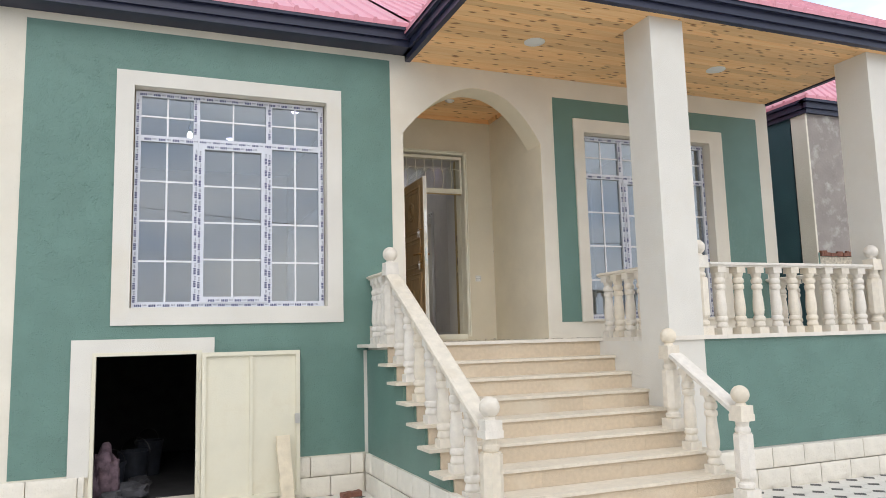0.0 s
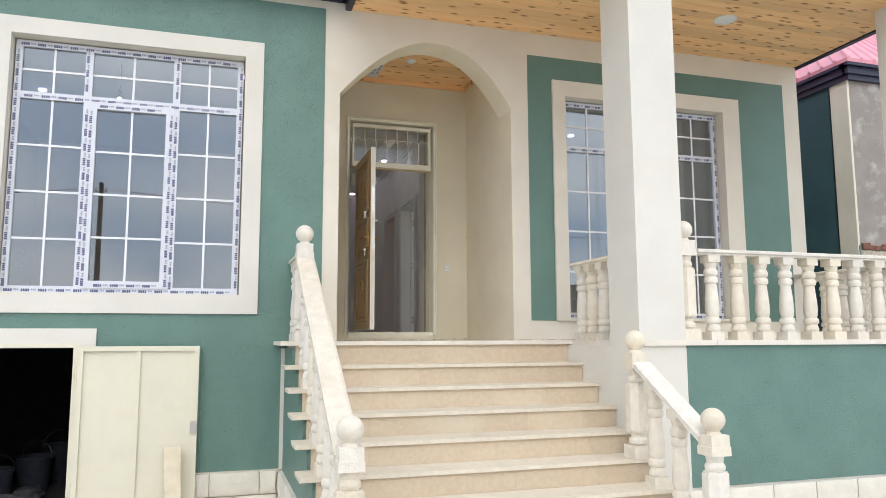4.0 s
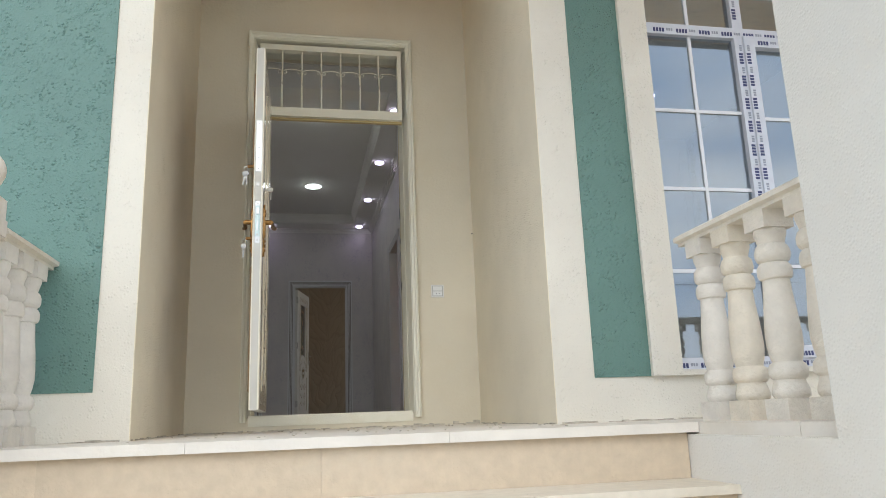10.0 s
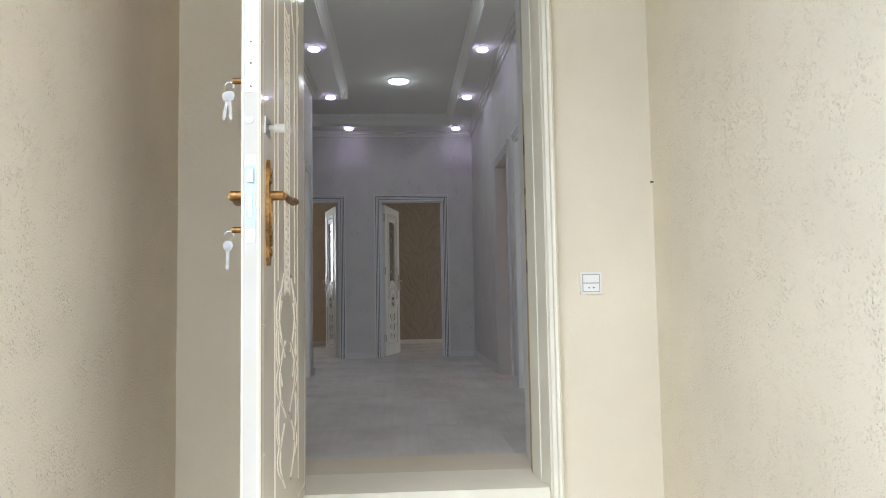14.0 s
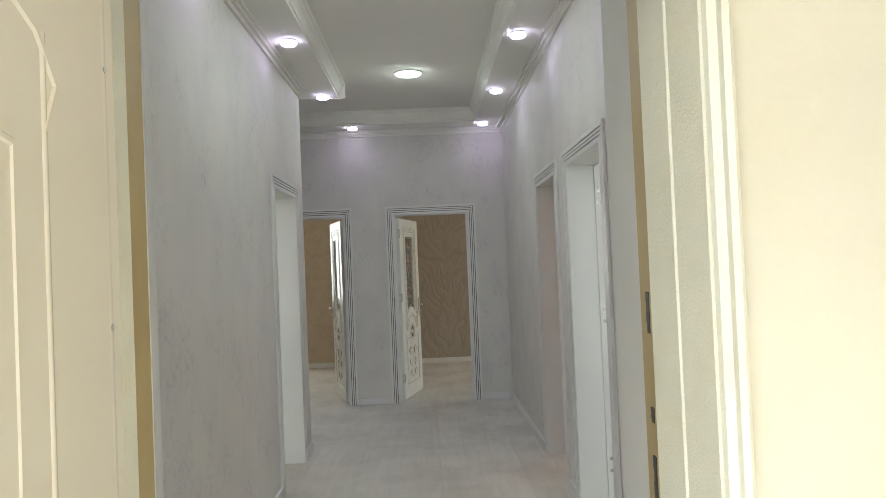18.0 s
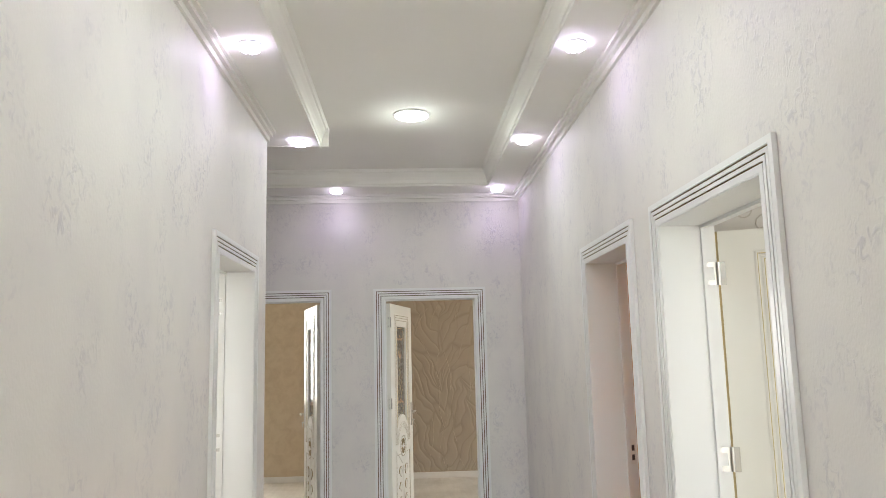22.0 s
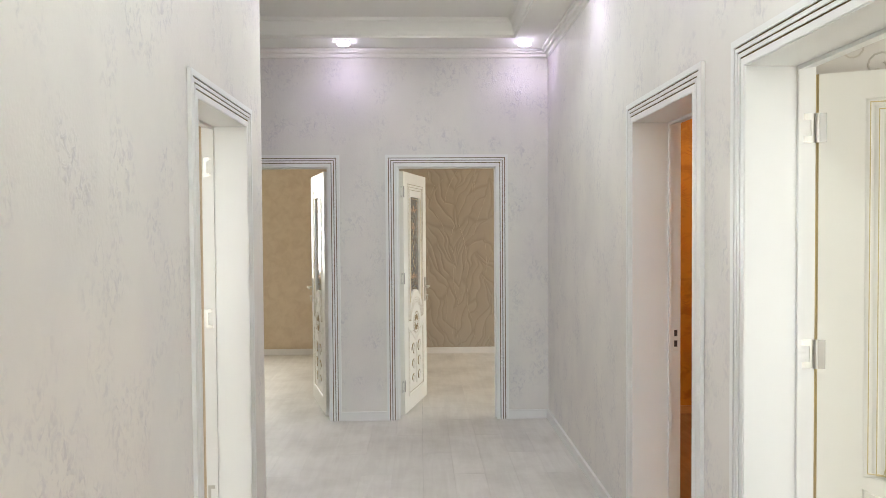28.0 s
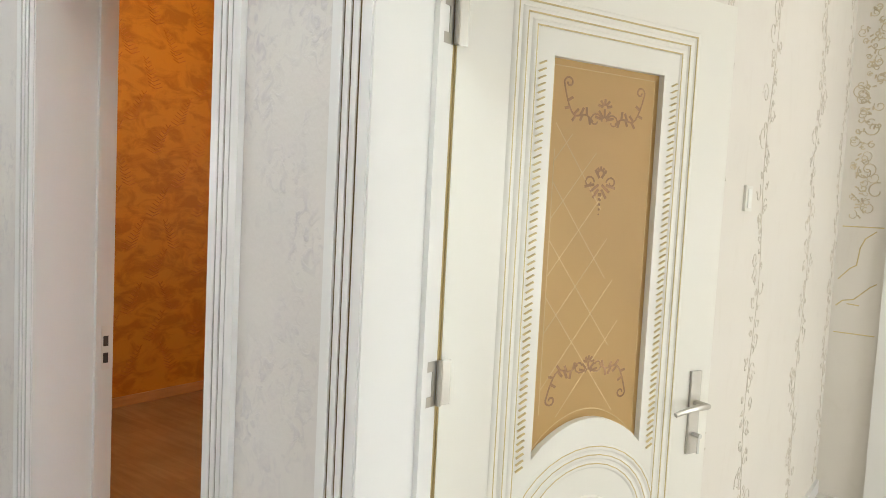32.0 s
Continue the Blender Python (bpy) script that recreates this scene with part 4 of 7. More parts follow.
roof = thing("house_roof", "pink sheet metal roof with navy stepped fascia", "roof")
bm = bmesh.new()
fascia(bm, 2.80, 8.30, 7.12, 7.19, 3.15, 'y')
part("fascia", bm, M_NAVY, roof)
bm = bmesh.new()
fascia(bm, 2.80, 2.86, 7.19, YF - 0.002, 3.15, 'x')
part("fascia", bm, M_NAVY, roof)
bm = bmesh.new()
fascia(bm, 8.24, 8.30, 7.19, 12.0, 3.15, 'X')
part("fascia", bm, M_NAVY, roof)
bm = bmesh.new()
fascia(bm, -3.4, 2.80, 8.93, YF - 0.002, 3.22, 'y')
part("fascia", bm, M_NAVY, roof)


def sheet(bm, eave_a, eave_b, ridge_a, ridge_b, pitch=0.21):
    """Ribbed metal sheet between an eave and a ridge; ribs run up the slope."""
    ea, eb, ra, rb = (Vector(p) for p in (eave_a, eave_b, ridge_a, ridge_b))
    n = max(2, int((eb - ea).length / pitch))
    nrm = (eb - ea).cross(ra - ea).normalized()
    if nrm.z < 0:
        nrm = -nrm
    prev = None
    for i in range(n + 1):
        for f, h in ((0.0, 0.0), (0.08, 0.022), (0.2, 0.022), (0.28, 0.0)):
            s = min((i + f) / n, 1.0)
            a, b = ea.lerp(eb, s) + nrm * h, ra.lerp(rb, s) + nrm * h
            row = (bm.verts.new(a), bm.verts.new(b), bm.verts.new(ea.lerp(eb, s) - Vector((0, 0, 0.05))))
            if prev:
                bm.faces.new((prev[0], row[0], row[1], prev[1]))
                bm.faces.new((prev[2], row[2], row[0], prev[0]))
            prev = row


ze = 3.40
bm = bmesh.new()
sheet(bm, (2.70, 7.02, ze), (8.36, 7.02, ze), (5.0, 9.6, ze + 1.85), (5.7, 9.6, ze + 1.85))
sheet(bm, (2.70, 11.5, ze), (2.70, 7.02, ze), (5.0, 11.5, ze + 1.85), (5.0, 9.6, ze + 1.85))
sheet(bm, (8.36, 7.02, ze), (8.36, 21.3, ze), (5.7, 9.6, ze + 1.85), (5.7, 21.3, ze + 1.85))
part("roof_sheet", bm, M_PINK, roof)
bm = bmesh.new()
sheet(bm, (-3.5, 8.84, ze + 0.06), (2.75, 8.84, ze + 0.06), (-3.5, 15.0, ze + 3.9), (2.75, 15.0, ze + 3.9))
sheet(bm, (2.75, 9.4, ze + 0.41), (8.3, 9.4, ze + 0.41), (2.75, 15.0, ze + 3.9), (6.5, 15.0, ze + 3.9))
part("roof_sheet", bm, M_PINK, roof)
bm = boxes((-3.2, 8.25, YF + 0.002, 21.2, 3.30, 3.38))
part("attic_deck", bm, M_CEIL, roof)
bm = boxes((2.9, 8.2, 7.2, YF, 3.19, 3.3))
part("attic_deck", bm, M_CEIL, roof)
for x, y in ((3.98, 8.24), (6.55, 8.30)):
    lg = thing("soffit_light", "white round surface lamp under the pine soffit", "ceiling lamp", "soffit lamps")
    bm = bmesh.new()
    lathe(bm, [(0.075, 3.155), (0.095, 3.16), (0.105, 3.1645)], 24, (x, y, 0))
    part("cover", bm, M_SOFFIT_LIGHT, lg, smooth=True)
    bm = bmesh.new()
    lathe(bm, [(0.105, 3.158), (0.115, 3.158), (0.115, 3.1648), (0.105, 3.1648)], 24, (x, y, 0), caps=False)
    part("rim", bm, M_PLASTIC, lg, smooth=True)

# ---- hall: walls, floor, ceiling ----
LD = (14.32, 15.09)       # left doorway (clear), along y
RD1 = (14.225, 14.995)
RD2 = (12.955, 13.795)
FR = (3.33, 4.12)         # far right doorway, along x
FL = (2.02, 2.79)
DH = 2.015
bm = bmesh.new()
wall_cells(bm, 'x', XL - 0.20, XL, 11.32, YC, 0, 3.3, [(LD[0], LD[1], 0, DH)])
structure("wall_hall_left", bm, M_HALL, "pale lilac mottled wallpaper wall of the hall", "wall")
bm = bmesh.new()
box(bm, 0.4, XL - 0.2, YC - 0.18, YC, 0, 3.3)
box(bm, 0.4, 0.6, YC, YH, 0, 3.3)
structure("wall_hall_recess", bm, M_HALL, "pale lilac wallpaper walls of the hall recess", "wall")
bm = bmesh.new()
wall_cells(bm, 'x', XR, XR + 0.19, 11.32, YH, 0, 3.3, [(RD1[0], RD1[1], 0, DH), (RD2[0], RD2[1], 0, DH)])
structure("wall_hall_right", bm, M_HALL, "pale lilac mottled wallpaper wall of the hall", "wall")
bm = bmesh.new()
wall_cells(bm, 'y', YH, YH + 0.10, 0.4, XR + 0.19, 0, 3.3, [(FR[0], FR[1], 0, DH), (FL[0], FL[1], 0, DH)])
structure("wall_hall_far", bm, M_HALL, "pale lilac wallpaper wall with two doorways", "wall")
bm = bmesh.new()
box(bm, XL, 3.0, 11.328, 11.334, 0, 3.3)
box(bm, 4.151, XR, 11.328, 11.334, 0, 3.3)
box(bm, 3.0, 4.151, 11.328, 11.334, EZ1 - 0.045, 3.3)
structure("wall_hall_entrance", bm, M_HALL, "pale lilac wallpaper beside the entrance", "wall")

# rooms off the hall
bm = bmesh.new()
box(bm, -1.2, -1.1, YF + 0.34, YC, 0, 3.3)
box(bm, -1.1, XL - 0.2, YC - 0.28, YC - 0.18, 0, 3.3)
box(bm, XL - 0.21, XL - 0.2, 11.32, YC - 0.28, DH, 3.3)
structure("wall_left_room", bm, M_BEIGEPAPER, "beige wallpaper walls of the small front room", "wall")
bm = bmesh.new()
box(bm, XR + 0.19, 7.95, 13.97, 14.07, 0, 3.3)
box(bm, 5.44, 7.95, 13.57, 13.97, 0, 3.3)
prism(bm, [(XR + 0.19, 13.9695), (XR + 0.19, 13.93), (4.80, 13.90), (5.4395, 13.595), (5.4395, 13.9695)], 'z', 0, 3.3)
structure("wall_right_room", bm, M_CREAMPAPER, "cream damask striped wallpaper wall of the large front room", "wall")
bm = bmesh.new()
box(bm, 7.94, 7.952, YF + 0.34, 13.57, 0, 3.3)
structure("wall_right_room_end", bm, M_CREAMPAPER, "cream veined wallpaper wall of the large front room", "wall")
bm = bmesh.new()
box(bm, XR + 0.19, 7.95, 14.07, 14.08, 0, 3.3)
box(bm, XR + 0.19, 7.95, YH + 0.06, YH + 0.10, 0, 3.3)
wall_cells(bm, 'x', 7.80, 7.94, 14.08, YH + 0.06, 0, 3.3, [(14.9, 16.5, 0.9, 2.4)])
wall_cells(bm, 'x', XR + 0.19, XR + 0.2, 14.08, YH + 0.06, 0, 3.3, [(RD1[0] - 0.06, RD1[1] + 0.06, 0, DH + 0.06)])
structure("wall_orange_room", bm, M_ORANGE, "burnt orange relief wallpaper walls", "wall")
# thin layer over the grey laminate, tinted as if lit by the orange walls
bm = bmesh.new()
x, i = XR + 0.2, 0
while x < 7.8:
    y = 13.2 - 0.41 * (i % 3)
    while y < YH:
        if y + 1.2 > 14.09:
            box(bm, x, min(x + 0.1917, 7.8), max(y, 14.082), min(y + 1.229, YH + 0.055), 0.0005, 0.006)
        y += 1.23
    x, i = x + 0.192, i + 1
structure("floor_orange_room", bm, M_BOUNCELAM, "wood-look laminate of the orange room, orange bounce put into its colour", "floor")
bm = bmesh.new()
box(bm, 3.12, 7.95, 20.50, 20.9, 0, 3.3)
wall_cells(bm, 'x', 7.80, 7.94, YH + 0.1, 20.5, 0, 3.3, [(18.2, 20.2, 0.8, 2.4)])
structure("wall_far_right_room", bm, M_LEAFPAPER, "brown wallpaper wall with flowing raised leaves", "wall")
bm = bmesh.new()
wall_cells(bm, 'y', 20.50, 20.9, -1.2, 3.0, 0, 3.3, [(0.25, 1.52, 0.92, 2.28)])
box(bm, -1.2, -1.1, YH + 0.1, 20.5, 0, 3.3)
box(bm, 3.0, 3.12, YH + 0.1, 20.9, 0, 3.3)
structure("wall_far_left_room", bm, M_BEIGEPAPER, "beige patterned wallpaper walls of the beige-papered rear room", "wall")

bm = bmesh.new()
planks = []
x = -1.1
i = 0
while x < 7.94:
    y = 8.74 - 0.43 * (i % 3)
    while y < 20.5:
        if y + 1.28 > (11.33 if XL - 0.2 < x + 0.1 < XR + 0.2 else YF + 0.35):
            hall = XL - 0.2 < x + 0.1 < XR + 0.2
            row = (x + 0.0003, min(x + 0.1922, 7.94), max(y + 0.0004, 11.32 if hall else YF + 0.34), min(y + 1.289, 20.5), -0.02, 0.0)
            if hall and row[2] < 17.3:
                planks.append(row)
            else:
                box(bm, *row)
        y += 1.29
    x += 0.1925
    i += 1
floor = structure("floor", bm, M_LAMINATE, "pale grey dusty wood-look laminate planks", "floor")
for row in planks:
    part("plank", boxes(row), M_LAMINATE, floor)
bm = bmesh.new()
box(bm, -2.9, AX0 - 0.27, YF + 0.34, 11.32, -0.12, -0.022)
box(bm, AX1 + 0.19, 7.95, YF + 0.34, 11.32, -0.12, -0.022)
box(bm, -2.9, 7.95, 11.32, 20.9, -0.12, -0.022)
structure("floor_slab", bm, M_DARKROOM, "concrete floor slab under the rooms", "floor slab")

# ceilings: raised middle with dropped, moulded borders
bm = bmesh.new()
box(bm, -2.9, XL - 0.2, YF + 0.34, 21.0, 3.10, 3.28)
box(bm, XR + 0.19, 7.95, YF + 0.34, 21.0, 3.10, 3.28)
box(bm, XL - 0.2, XR + 0.19, 11.32, YH + 0.1, ZC, 3.28)
box(bm, 0.6, XL - 0.2, YC - 0.05, YH, ZC, 3.0995)
box(bm, XL - 0.2, XR + 0.19, YH + 0.1, 21.0, 3.10, 3.28)
ZB, RX0, RX1, RY0, RY1, RYC = 2.93, 2.962, 4.232, 11.62, 17.0, 15.79
for r in ((XL, RX0, 11.33, RYC), (RX1, XR, 11.33, YH), (RX0, RX1, 11.33, RY0), (0.6, RX1 - 0.0, RY1, YH), (0.6, XL, YC, RYC)):
    box(bm, *r, ZB, ZC)
# sloped plaster moulding round the raised field: (distance into the field, height)
COVE = [(-0.004, 2.926), (0.006, 2.926), (0.008, 2.942), (0.016, 2.948), (0.019, 2.975), (0.027, 3.0), (0.040, 3.025), (0.043, 3.036), (0.053, 3.042), (0.056, 3.054), (0.062, ZC + 0.001), (-0.004, ZC + 0.001)]
prism(bm, [(RX0 + a, b) for a, b in COVE], 'y', RY0, RYC + 0.062)
prism(bm, [(RX1 - a, b) for a, b in COVE], 'y', RY0, RY1)
prism(bm, [(RY0 + a, b) for a, b in COVE], 'x', RX0, RX1)
prism(bm, [(RY1 - a, b) for a, b in COVE], 'x', 0.602, RX1)
prism(bm, [(RYC + a, b) for a, b in COVE], 'x', 0.602, RX0 + 0.062)
for d, za, zb in ((0.016, 2.865, 2.93), (0.036, 2.893, 2.93), (0.055, 2.914, 2.93)):
    for r in ((XL, XL + d, 11.33, YC), (XR - d, XR, 11.33, YH), (0.6, XR, YH - d, YH), (0.6, XL, YC, YC + d), (XL, XR, 11.33, 11.33 + d)):
        box(bm, *r, za, zb)
structure("ceiling", bm, M_CEIL, "cream plaster ceiling with dropped moulded borders", "ceiling")

# baseboards
bm = bmesh.new()
d, h = 0.016, 0.07
for r in ((XL, XL + d, 11.33, LD[0] - 0.08), (XL, XL + d, LD[1] + 0.08, YC), (XR - d, XR, 11.33, RD2[0] - 0.09), (XR - d, XR, RD2[1] + 0.09, RD1[0] - 0.09), (XR - d, XR, RD1[1] + 0.09, YH),
          (FR[1] + 0.09, XR, YH - d, YH), (FL[1] + 0.09, FR[0] - 0.09, YH - d, YH), (0.6, FL[0] - 0.09, YH - d, YH), (0.6, XL - 0.0, YC, YC + d),
          (3.12, 7.8, 20.5 - d, 20.5), (-1.1, 3.0, 20.5 - d, 20.5), (5.44, 7.94, 13.57 - d, 13.57)):
    box(bm, *r, 0.0, h)
structure("baseboard", bm, M_BASE, "low white baseboards", "baseboard", bevel=0.003)
structure("baseboard_orange_room", boxes((XR + 0.2, 7.8, YH + 0.06 - d, YH + 0.06, 0.006, h)), M_WARMBASE, "low orange-brown baseboard of the orange room", "baseboard", bevel=0.003)

# cellar behind the hatch; its darkness is put into the wall colour
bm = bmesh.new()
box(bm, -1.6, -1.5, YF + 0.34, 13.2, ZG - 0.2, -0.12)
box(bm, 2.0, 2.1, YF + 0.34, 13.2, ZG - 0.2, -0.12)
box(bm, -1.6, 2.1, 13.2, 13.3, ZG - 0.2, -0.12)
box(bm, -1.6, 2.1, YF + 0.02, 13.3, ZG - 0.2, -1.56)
structure("wall_cellar", bm, M_DARKROOM, "bare cellar walls and floor, coloured near black for the gloom", "wall")

# ---- windows ----
def casement(name, x0, x1, z0, z1, y, label, group=""):
    """White plastic window under printed film: three lights, each with a small upper light and glazing bars."""
    w = thing(name, label, "window", group, "structure")
    d0, d1 = y, y + 0.07
    fw, mw = 0.055, 0.062
    W, H = x1 - x0, z1 - z0
    m1, m2, tr = x0 + 0.307 * W, x0 + 0.693 * W, z0 + 0.778 * H
    bm = bmesh.new()
    wall_cells(bm, 'y', d0, d1, x0, x1, z0, z1, [(x0 + fw, m1 - mw / 2, z0 + fw, tr - mw / 2), (m1 + mw / 2, m2 - mw / 2, z0 + fw, tr - mw / 2), (m2 + mw / 2, x1 - fw, z0 + fw, tr - mw / 2),
                                                (x0 + fw, m1 - mw / 2, tr + mw / 2, z1 - fw), (m1 + mw / 2, m2 - mw / 2, tr + mw / 2, z1 - fw), (m2 + mw / 2, x1 - fw, tr + mw / 2, z1 - fw)])
    part("window_frame", bm, M_FILM, w, "white plastic frame still wrapped in printed film")
    sx0, sx1, sz0, sz1 = m1 + mw / 2 - 0.012, m2 - mw / 2 + 0.012, z0 + fw - 0.012, tr - mw / 2 + 0.012
    bm = bmesh.new()
    wall_cells(bm, 'y', d0 - 0.014, d1 - 0.01, sx0, sx1, sz0, sz1, [(sx0 + 0.062, sx1 - 0.062, sz0 + 0.062, sz1 - 0.062)])
    part("sash", bm, M_FILM, w, "opening sash wrapped in printed film")
    cells = [(x0 + fw, m1 - mw / 2, z0 + fw, tr - mw / 2, 4), (sx0 + 0.062, sx1 - 0.062, sz0 + 0.062, sz1 - 0.062, 4), (m2 + mw / 2, x1 - fw, z0 + fw, tr - mw / 2, 4),
             (x0 + fw, m1 - mw / 2, tr + mw / 2, z1 - fw, 2), (m1 + mw / 2, m2 - mw / 2, tr + mw / 2, z1 - fw, 2), (m2 + mw / 2, x1 - fw, tr + mw / 2, z1 - fw, 2)]
    for a, b, c, d, rows in cells:
        pane = part("pane", boxes((a - 0.004, b + 0.004, d0 + 0.028, d0 + 0.036, c - 0.004, d + 0.004)), M_GLASS, w, "reflective grey-blue pane")
        pane.visible_shadow = False
        part("glazing_bar", boxes(((a + b) / 2 - 0.009, (a + b) / 2 + 0.009, d0 + 0.020, d0 + 0.0275, c, d)), M_PVC, w)
        for i in range(1, rows):
            z = c + (d - c) * i / rows
            part("glazing_bar", boxes((a, (a + b) / 2 - 0.0092, d0 + 0.020, d0 + 0.0275, z - 0.009, z + 0.009), ((a + b) / 2 + 0.0092, b, d0 + 0.020, d0 + 0.0275, z - 0.009, z + 0.009)), M_PVC, w)
    # printed marks on the film: a bold bar and a thin pale one, repeated
    dark, pale = bmesh.new(), bmesh.new()
    rng = random.Random(7)

    def run(ax, fixed, s0, s1, yy, flip):
        s = s0 + 0.02 + rng.random() * 0.03
        while s < s1 - 0.07:
            o = fixed + (0.008 if flip else -0.008)
            for bmx, a0, a1, hh, off in ((dark, s, s + 0.068, 0.0115, 0.0), (pale, s + 0.076, s + 0.116, 0.0075, 0.004)):
                p = o + off
                if ax == 'z':
                    n = 4 if bmx is dark else 3
                    for q in range(n):
                        e0 = a0 + (a1 - a0) * q / n
                        e1 = a0 + (a1 - a0) * (q + 0.72) / n
                        box(bmx, p - hh, p + hh, yy - 0.0012, yy - 0.0002, e0, e1)
                else:
                    n = 4 if bmx is dark else 3
                    for q in range(n):
                        e0 = a0 + (a1 - a0) * q / n
                        e1 = a0 + (a1 - a0) * (q + 0.72) / n
                        box(bmx, e0, e1, yy - 0.0012, yy - 0.0002, p - hh, p + hh)
            s += 0.128 + rng.random() * 0.008
    for k, (xx, yy) in enumerate(((x0 + 0.028, d0), (m1 - 0.010, d0), (m1 + 0.044, d0 - 0.014), (m2 - 0.044, d0 - 0.014), (m2 + 0.012, d0), (x1 - 0.028, d0))):
        run('z', xx, z0 + 0.02, (z1 if k in (0, 5) else tr - 0.03), yy, k % 2)
    for k, xx in enumerate((m1 - 0.004, m2 - 0.004)):
        run('z', xx, tr + 0.04, z1 - 0.06, d0, k)
    for zz, a, b, yy in ((z0 + 0.026, x0, x1, d0), (tr, x0 + 0.05, x1 - 0.05, d0), (z1 - 0.026, x0, x1, d0), (sz1 - 0.03, sx0 + 0.06, sx1 - 0.06, d0 - 0.014), (sz0 + 0.03, sx0 + 0.06, sx1 - 0.06, d0 - 0.014)):
        run('x', zz, a, b, yy, 0)
    part("print_bold", dark, M_INK, w, "dark blue printed bars on the film")["kind"] = "stuff"
    part("print_fine", pale, M_INK2, w, "fine grey printed bars on the film")["kind"] = "stuff"
    return w


casement("window_1", W1[0] + 0.012, W1[1] - 0.012, W1[2] + 0.012, W1[3] - 0.012, YF + 0.10, "large white window still in its printed film")
casement("window_2", W2[0] + 0.012, W2[1] - 0.012, W2[2] + 0.012, W2[3] - 0.012, YF + 0.10, "large white porch window still in its printed film")
for n, (a, b, c, d) in (("window_sill_1", W1), ("window_sill_2", W2)):
    structure(n, boxes((a, b, YF + 0.004, YF + 0.10, c - 0.03, c + 0.008)), M_WHITE_STUCCO, "rough cement window sill with torn film edges", "window sill")

# rear window of the far left room, seen through its doorway
rw = thing("window_3", "white plastic window with bright daylight behind", "window", "", "structure")
bm = bmesh.new()
wall_cells(bm, 'y', 20.72, 20.79, 0.26, 1.51, 0.93, 2.27, [(0.33, 0.85, 1.0, 1.85), (0.92, 1.44, 1.0, 1.85), (0.33, 1.44, 1.92, 2.2)])
part("window_frame", bm, M_PVC, rw)
for a, b, c, d in ((0.33, 0.85, 1.0, 1.85), (0.92, 1.44, 1.0, 1.85), (0.33, 1.44, 1.92, 2.2)):
    p = part("pane", boxes((a, b, 20.75, 20.756, c, d)), M_PANE, rw)
    p.visible_shadow = False
    part("glazing_bar", boxes(((a + b) / 2 - 0.009, (a + b) / 2 + 0.009, 20.742, 20.75, c, d)), M_PVC, rw)
part("window_sill", boxes((0.20, 1.58, 20.58, 20.72, 0.90, 0.93)), M_PVC, rw)
# two windows added out of sight so that daylight can enter these rooms
for n, ya, yb, za, zb in (("window_4", 14.9, 16.5, 0.9, 2.4), ("window_5", 18.2, 20.2, 0.8, 2.4)):
    o = thing(n, "plain white window added out of sight in the side wall", "window", "", "structure")
    bm = bmesh.new()
    wall_cells(bm, 'x', 7.97, 8.04, ya, yb, za, zb, [(ya + 0.06, (ya + yb) / 2 - 0.03, za + 0.06, zb - 0.06), ((ya + yb) / 2 + 0.03, yb - 0.06, za + 0.06, zb - 0.06)])
    part("window_frame", bm, M_PVC, o)
    p = part("pane", boxes((8.0, 8.006, ya + 0.05, yb - 0.05, za + 0.05, zb - 0.05)), M_PANE, o)
    p.visible_shadow = False

# ---- entrance door ----
ed = thing("door_1", "cream steel entrance frame with a barred transom light above", "entrance door", "", "structure")
bm = bmesh.new()
cx0, cx1, ct = EX0, EX1, EZ1
# stepped, splayed jambs: (distance inwards from the outer edge, depth from the wall face)
JAMB = [(0.0, 0.0), (0.0, -0.034), (0.008, -0.042), (0.018, -0.038), (0.021, -0.026), (0.034, -0.020), (0.038, -0.010), (0.042, -0.006), (0.056, 0.10), (0.060, 0.104), (0.072, 0.21), (0.0, 0.21)]
for sg, xo in ((1, cx0), (-1, cx1)):
    bm = bmesh.new()
    prism(bm, [(xo + sg * a, YD + b) for a, b in JAMB], 'z', -0.02, ct)
    part("jamb", bm, M_CREAM_METAL, ed, "cream textured steel jamb with chipped edges")
bm = bmesh.new()
prism(bm, [(YD + b, ct - a) for a, b in JAMB], 'x', cx0 + 0.004, cx1 - 0.004)
part("head", bm, M_CREAM_METAL, ed)
ox0, ox1 = cx0 + 0.073, cx1 - 0.073
for sg, xo in ((1, cx0), (-1, cx1)):
    bm = bmesh.new()
    prism(bm, [(xo + sg * 0.072, YD + 0.2105), (xo + sg * 0.061, YD + 0.314), (xo + sg * 0.03, YD + 0.314), (xo + sg * 0.03, YD + 0.2105)], 'z', 0.0, ct - 0.07)
    part("stop", bm, M_STOP, ed, "ochre-painted bolt side of the frame")
part("stop", boxes((cx0 + 0.073, cx1 - 0.073, YD + 0.02, YD + 0.045, 1.926, 1.9395)), M_STOP, ed, "ochre-painted strip under the transom")
part("transom_bar", boxes((ox0, ox1, YD - 0.012, YD + 0.045, 1.94, 2.0)), M_CREAM_METAL, ed, bevel=0.004)
part("threshold", boxes((cx0 + 0.05, cx1 - 0.05, YD - 0.012, YD + 0.30, -0.045, 0.018)), M_CREAM_METAL, ed, "scuffed cream steel threshold", bevel=0.004)
part("apron", boxes((cx0 + 0.01, cx1 + 0.02, YD - 0.006, YD + 0.02, ZP - 0.03, -0.046)), M_NOOK, ed, "rough plaster patch under the threshold")
p = part("transom_pane", boxes((ox0, ox1, YD + 0.05, YD + 0.055, 2.005, ct - 0.075)), M_PANE, ed)
p.visible_shadow = False
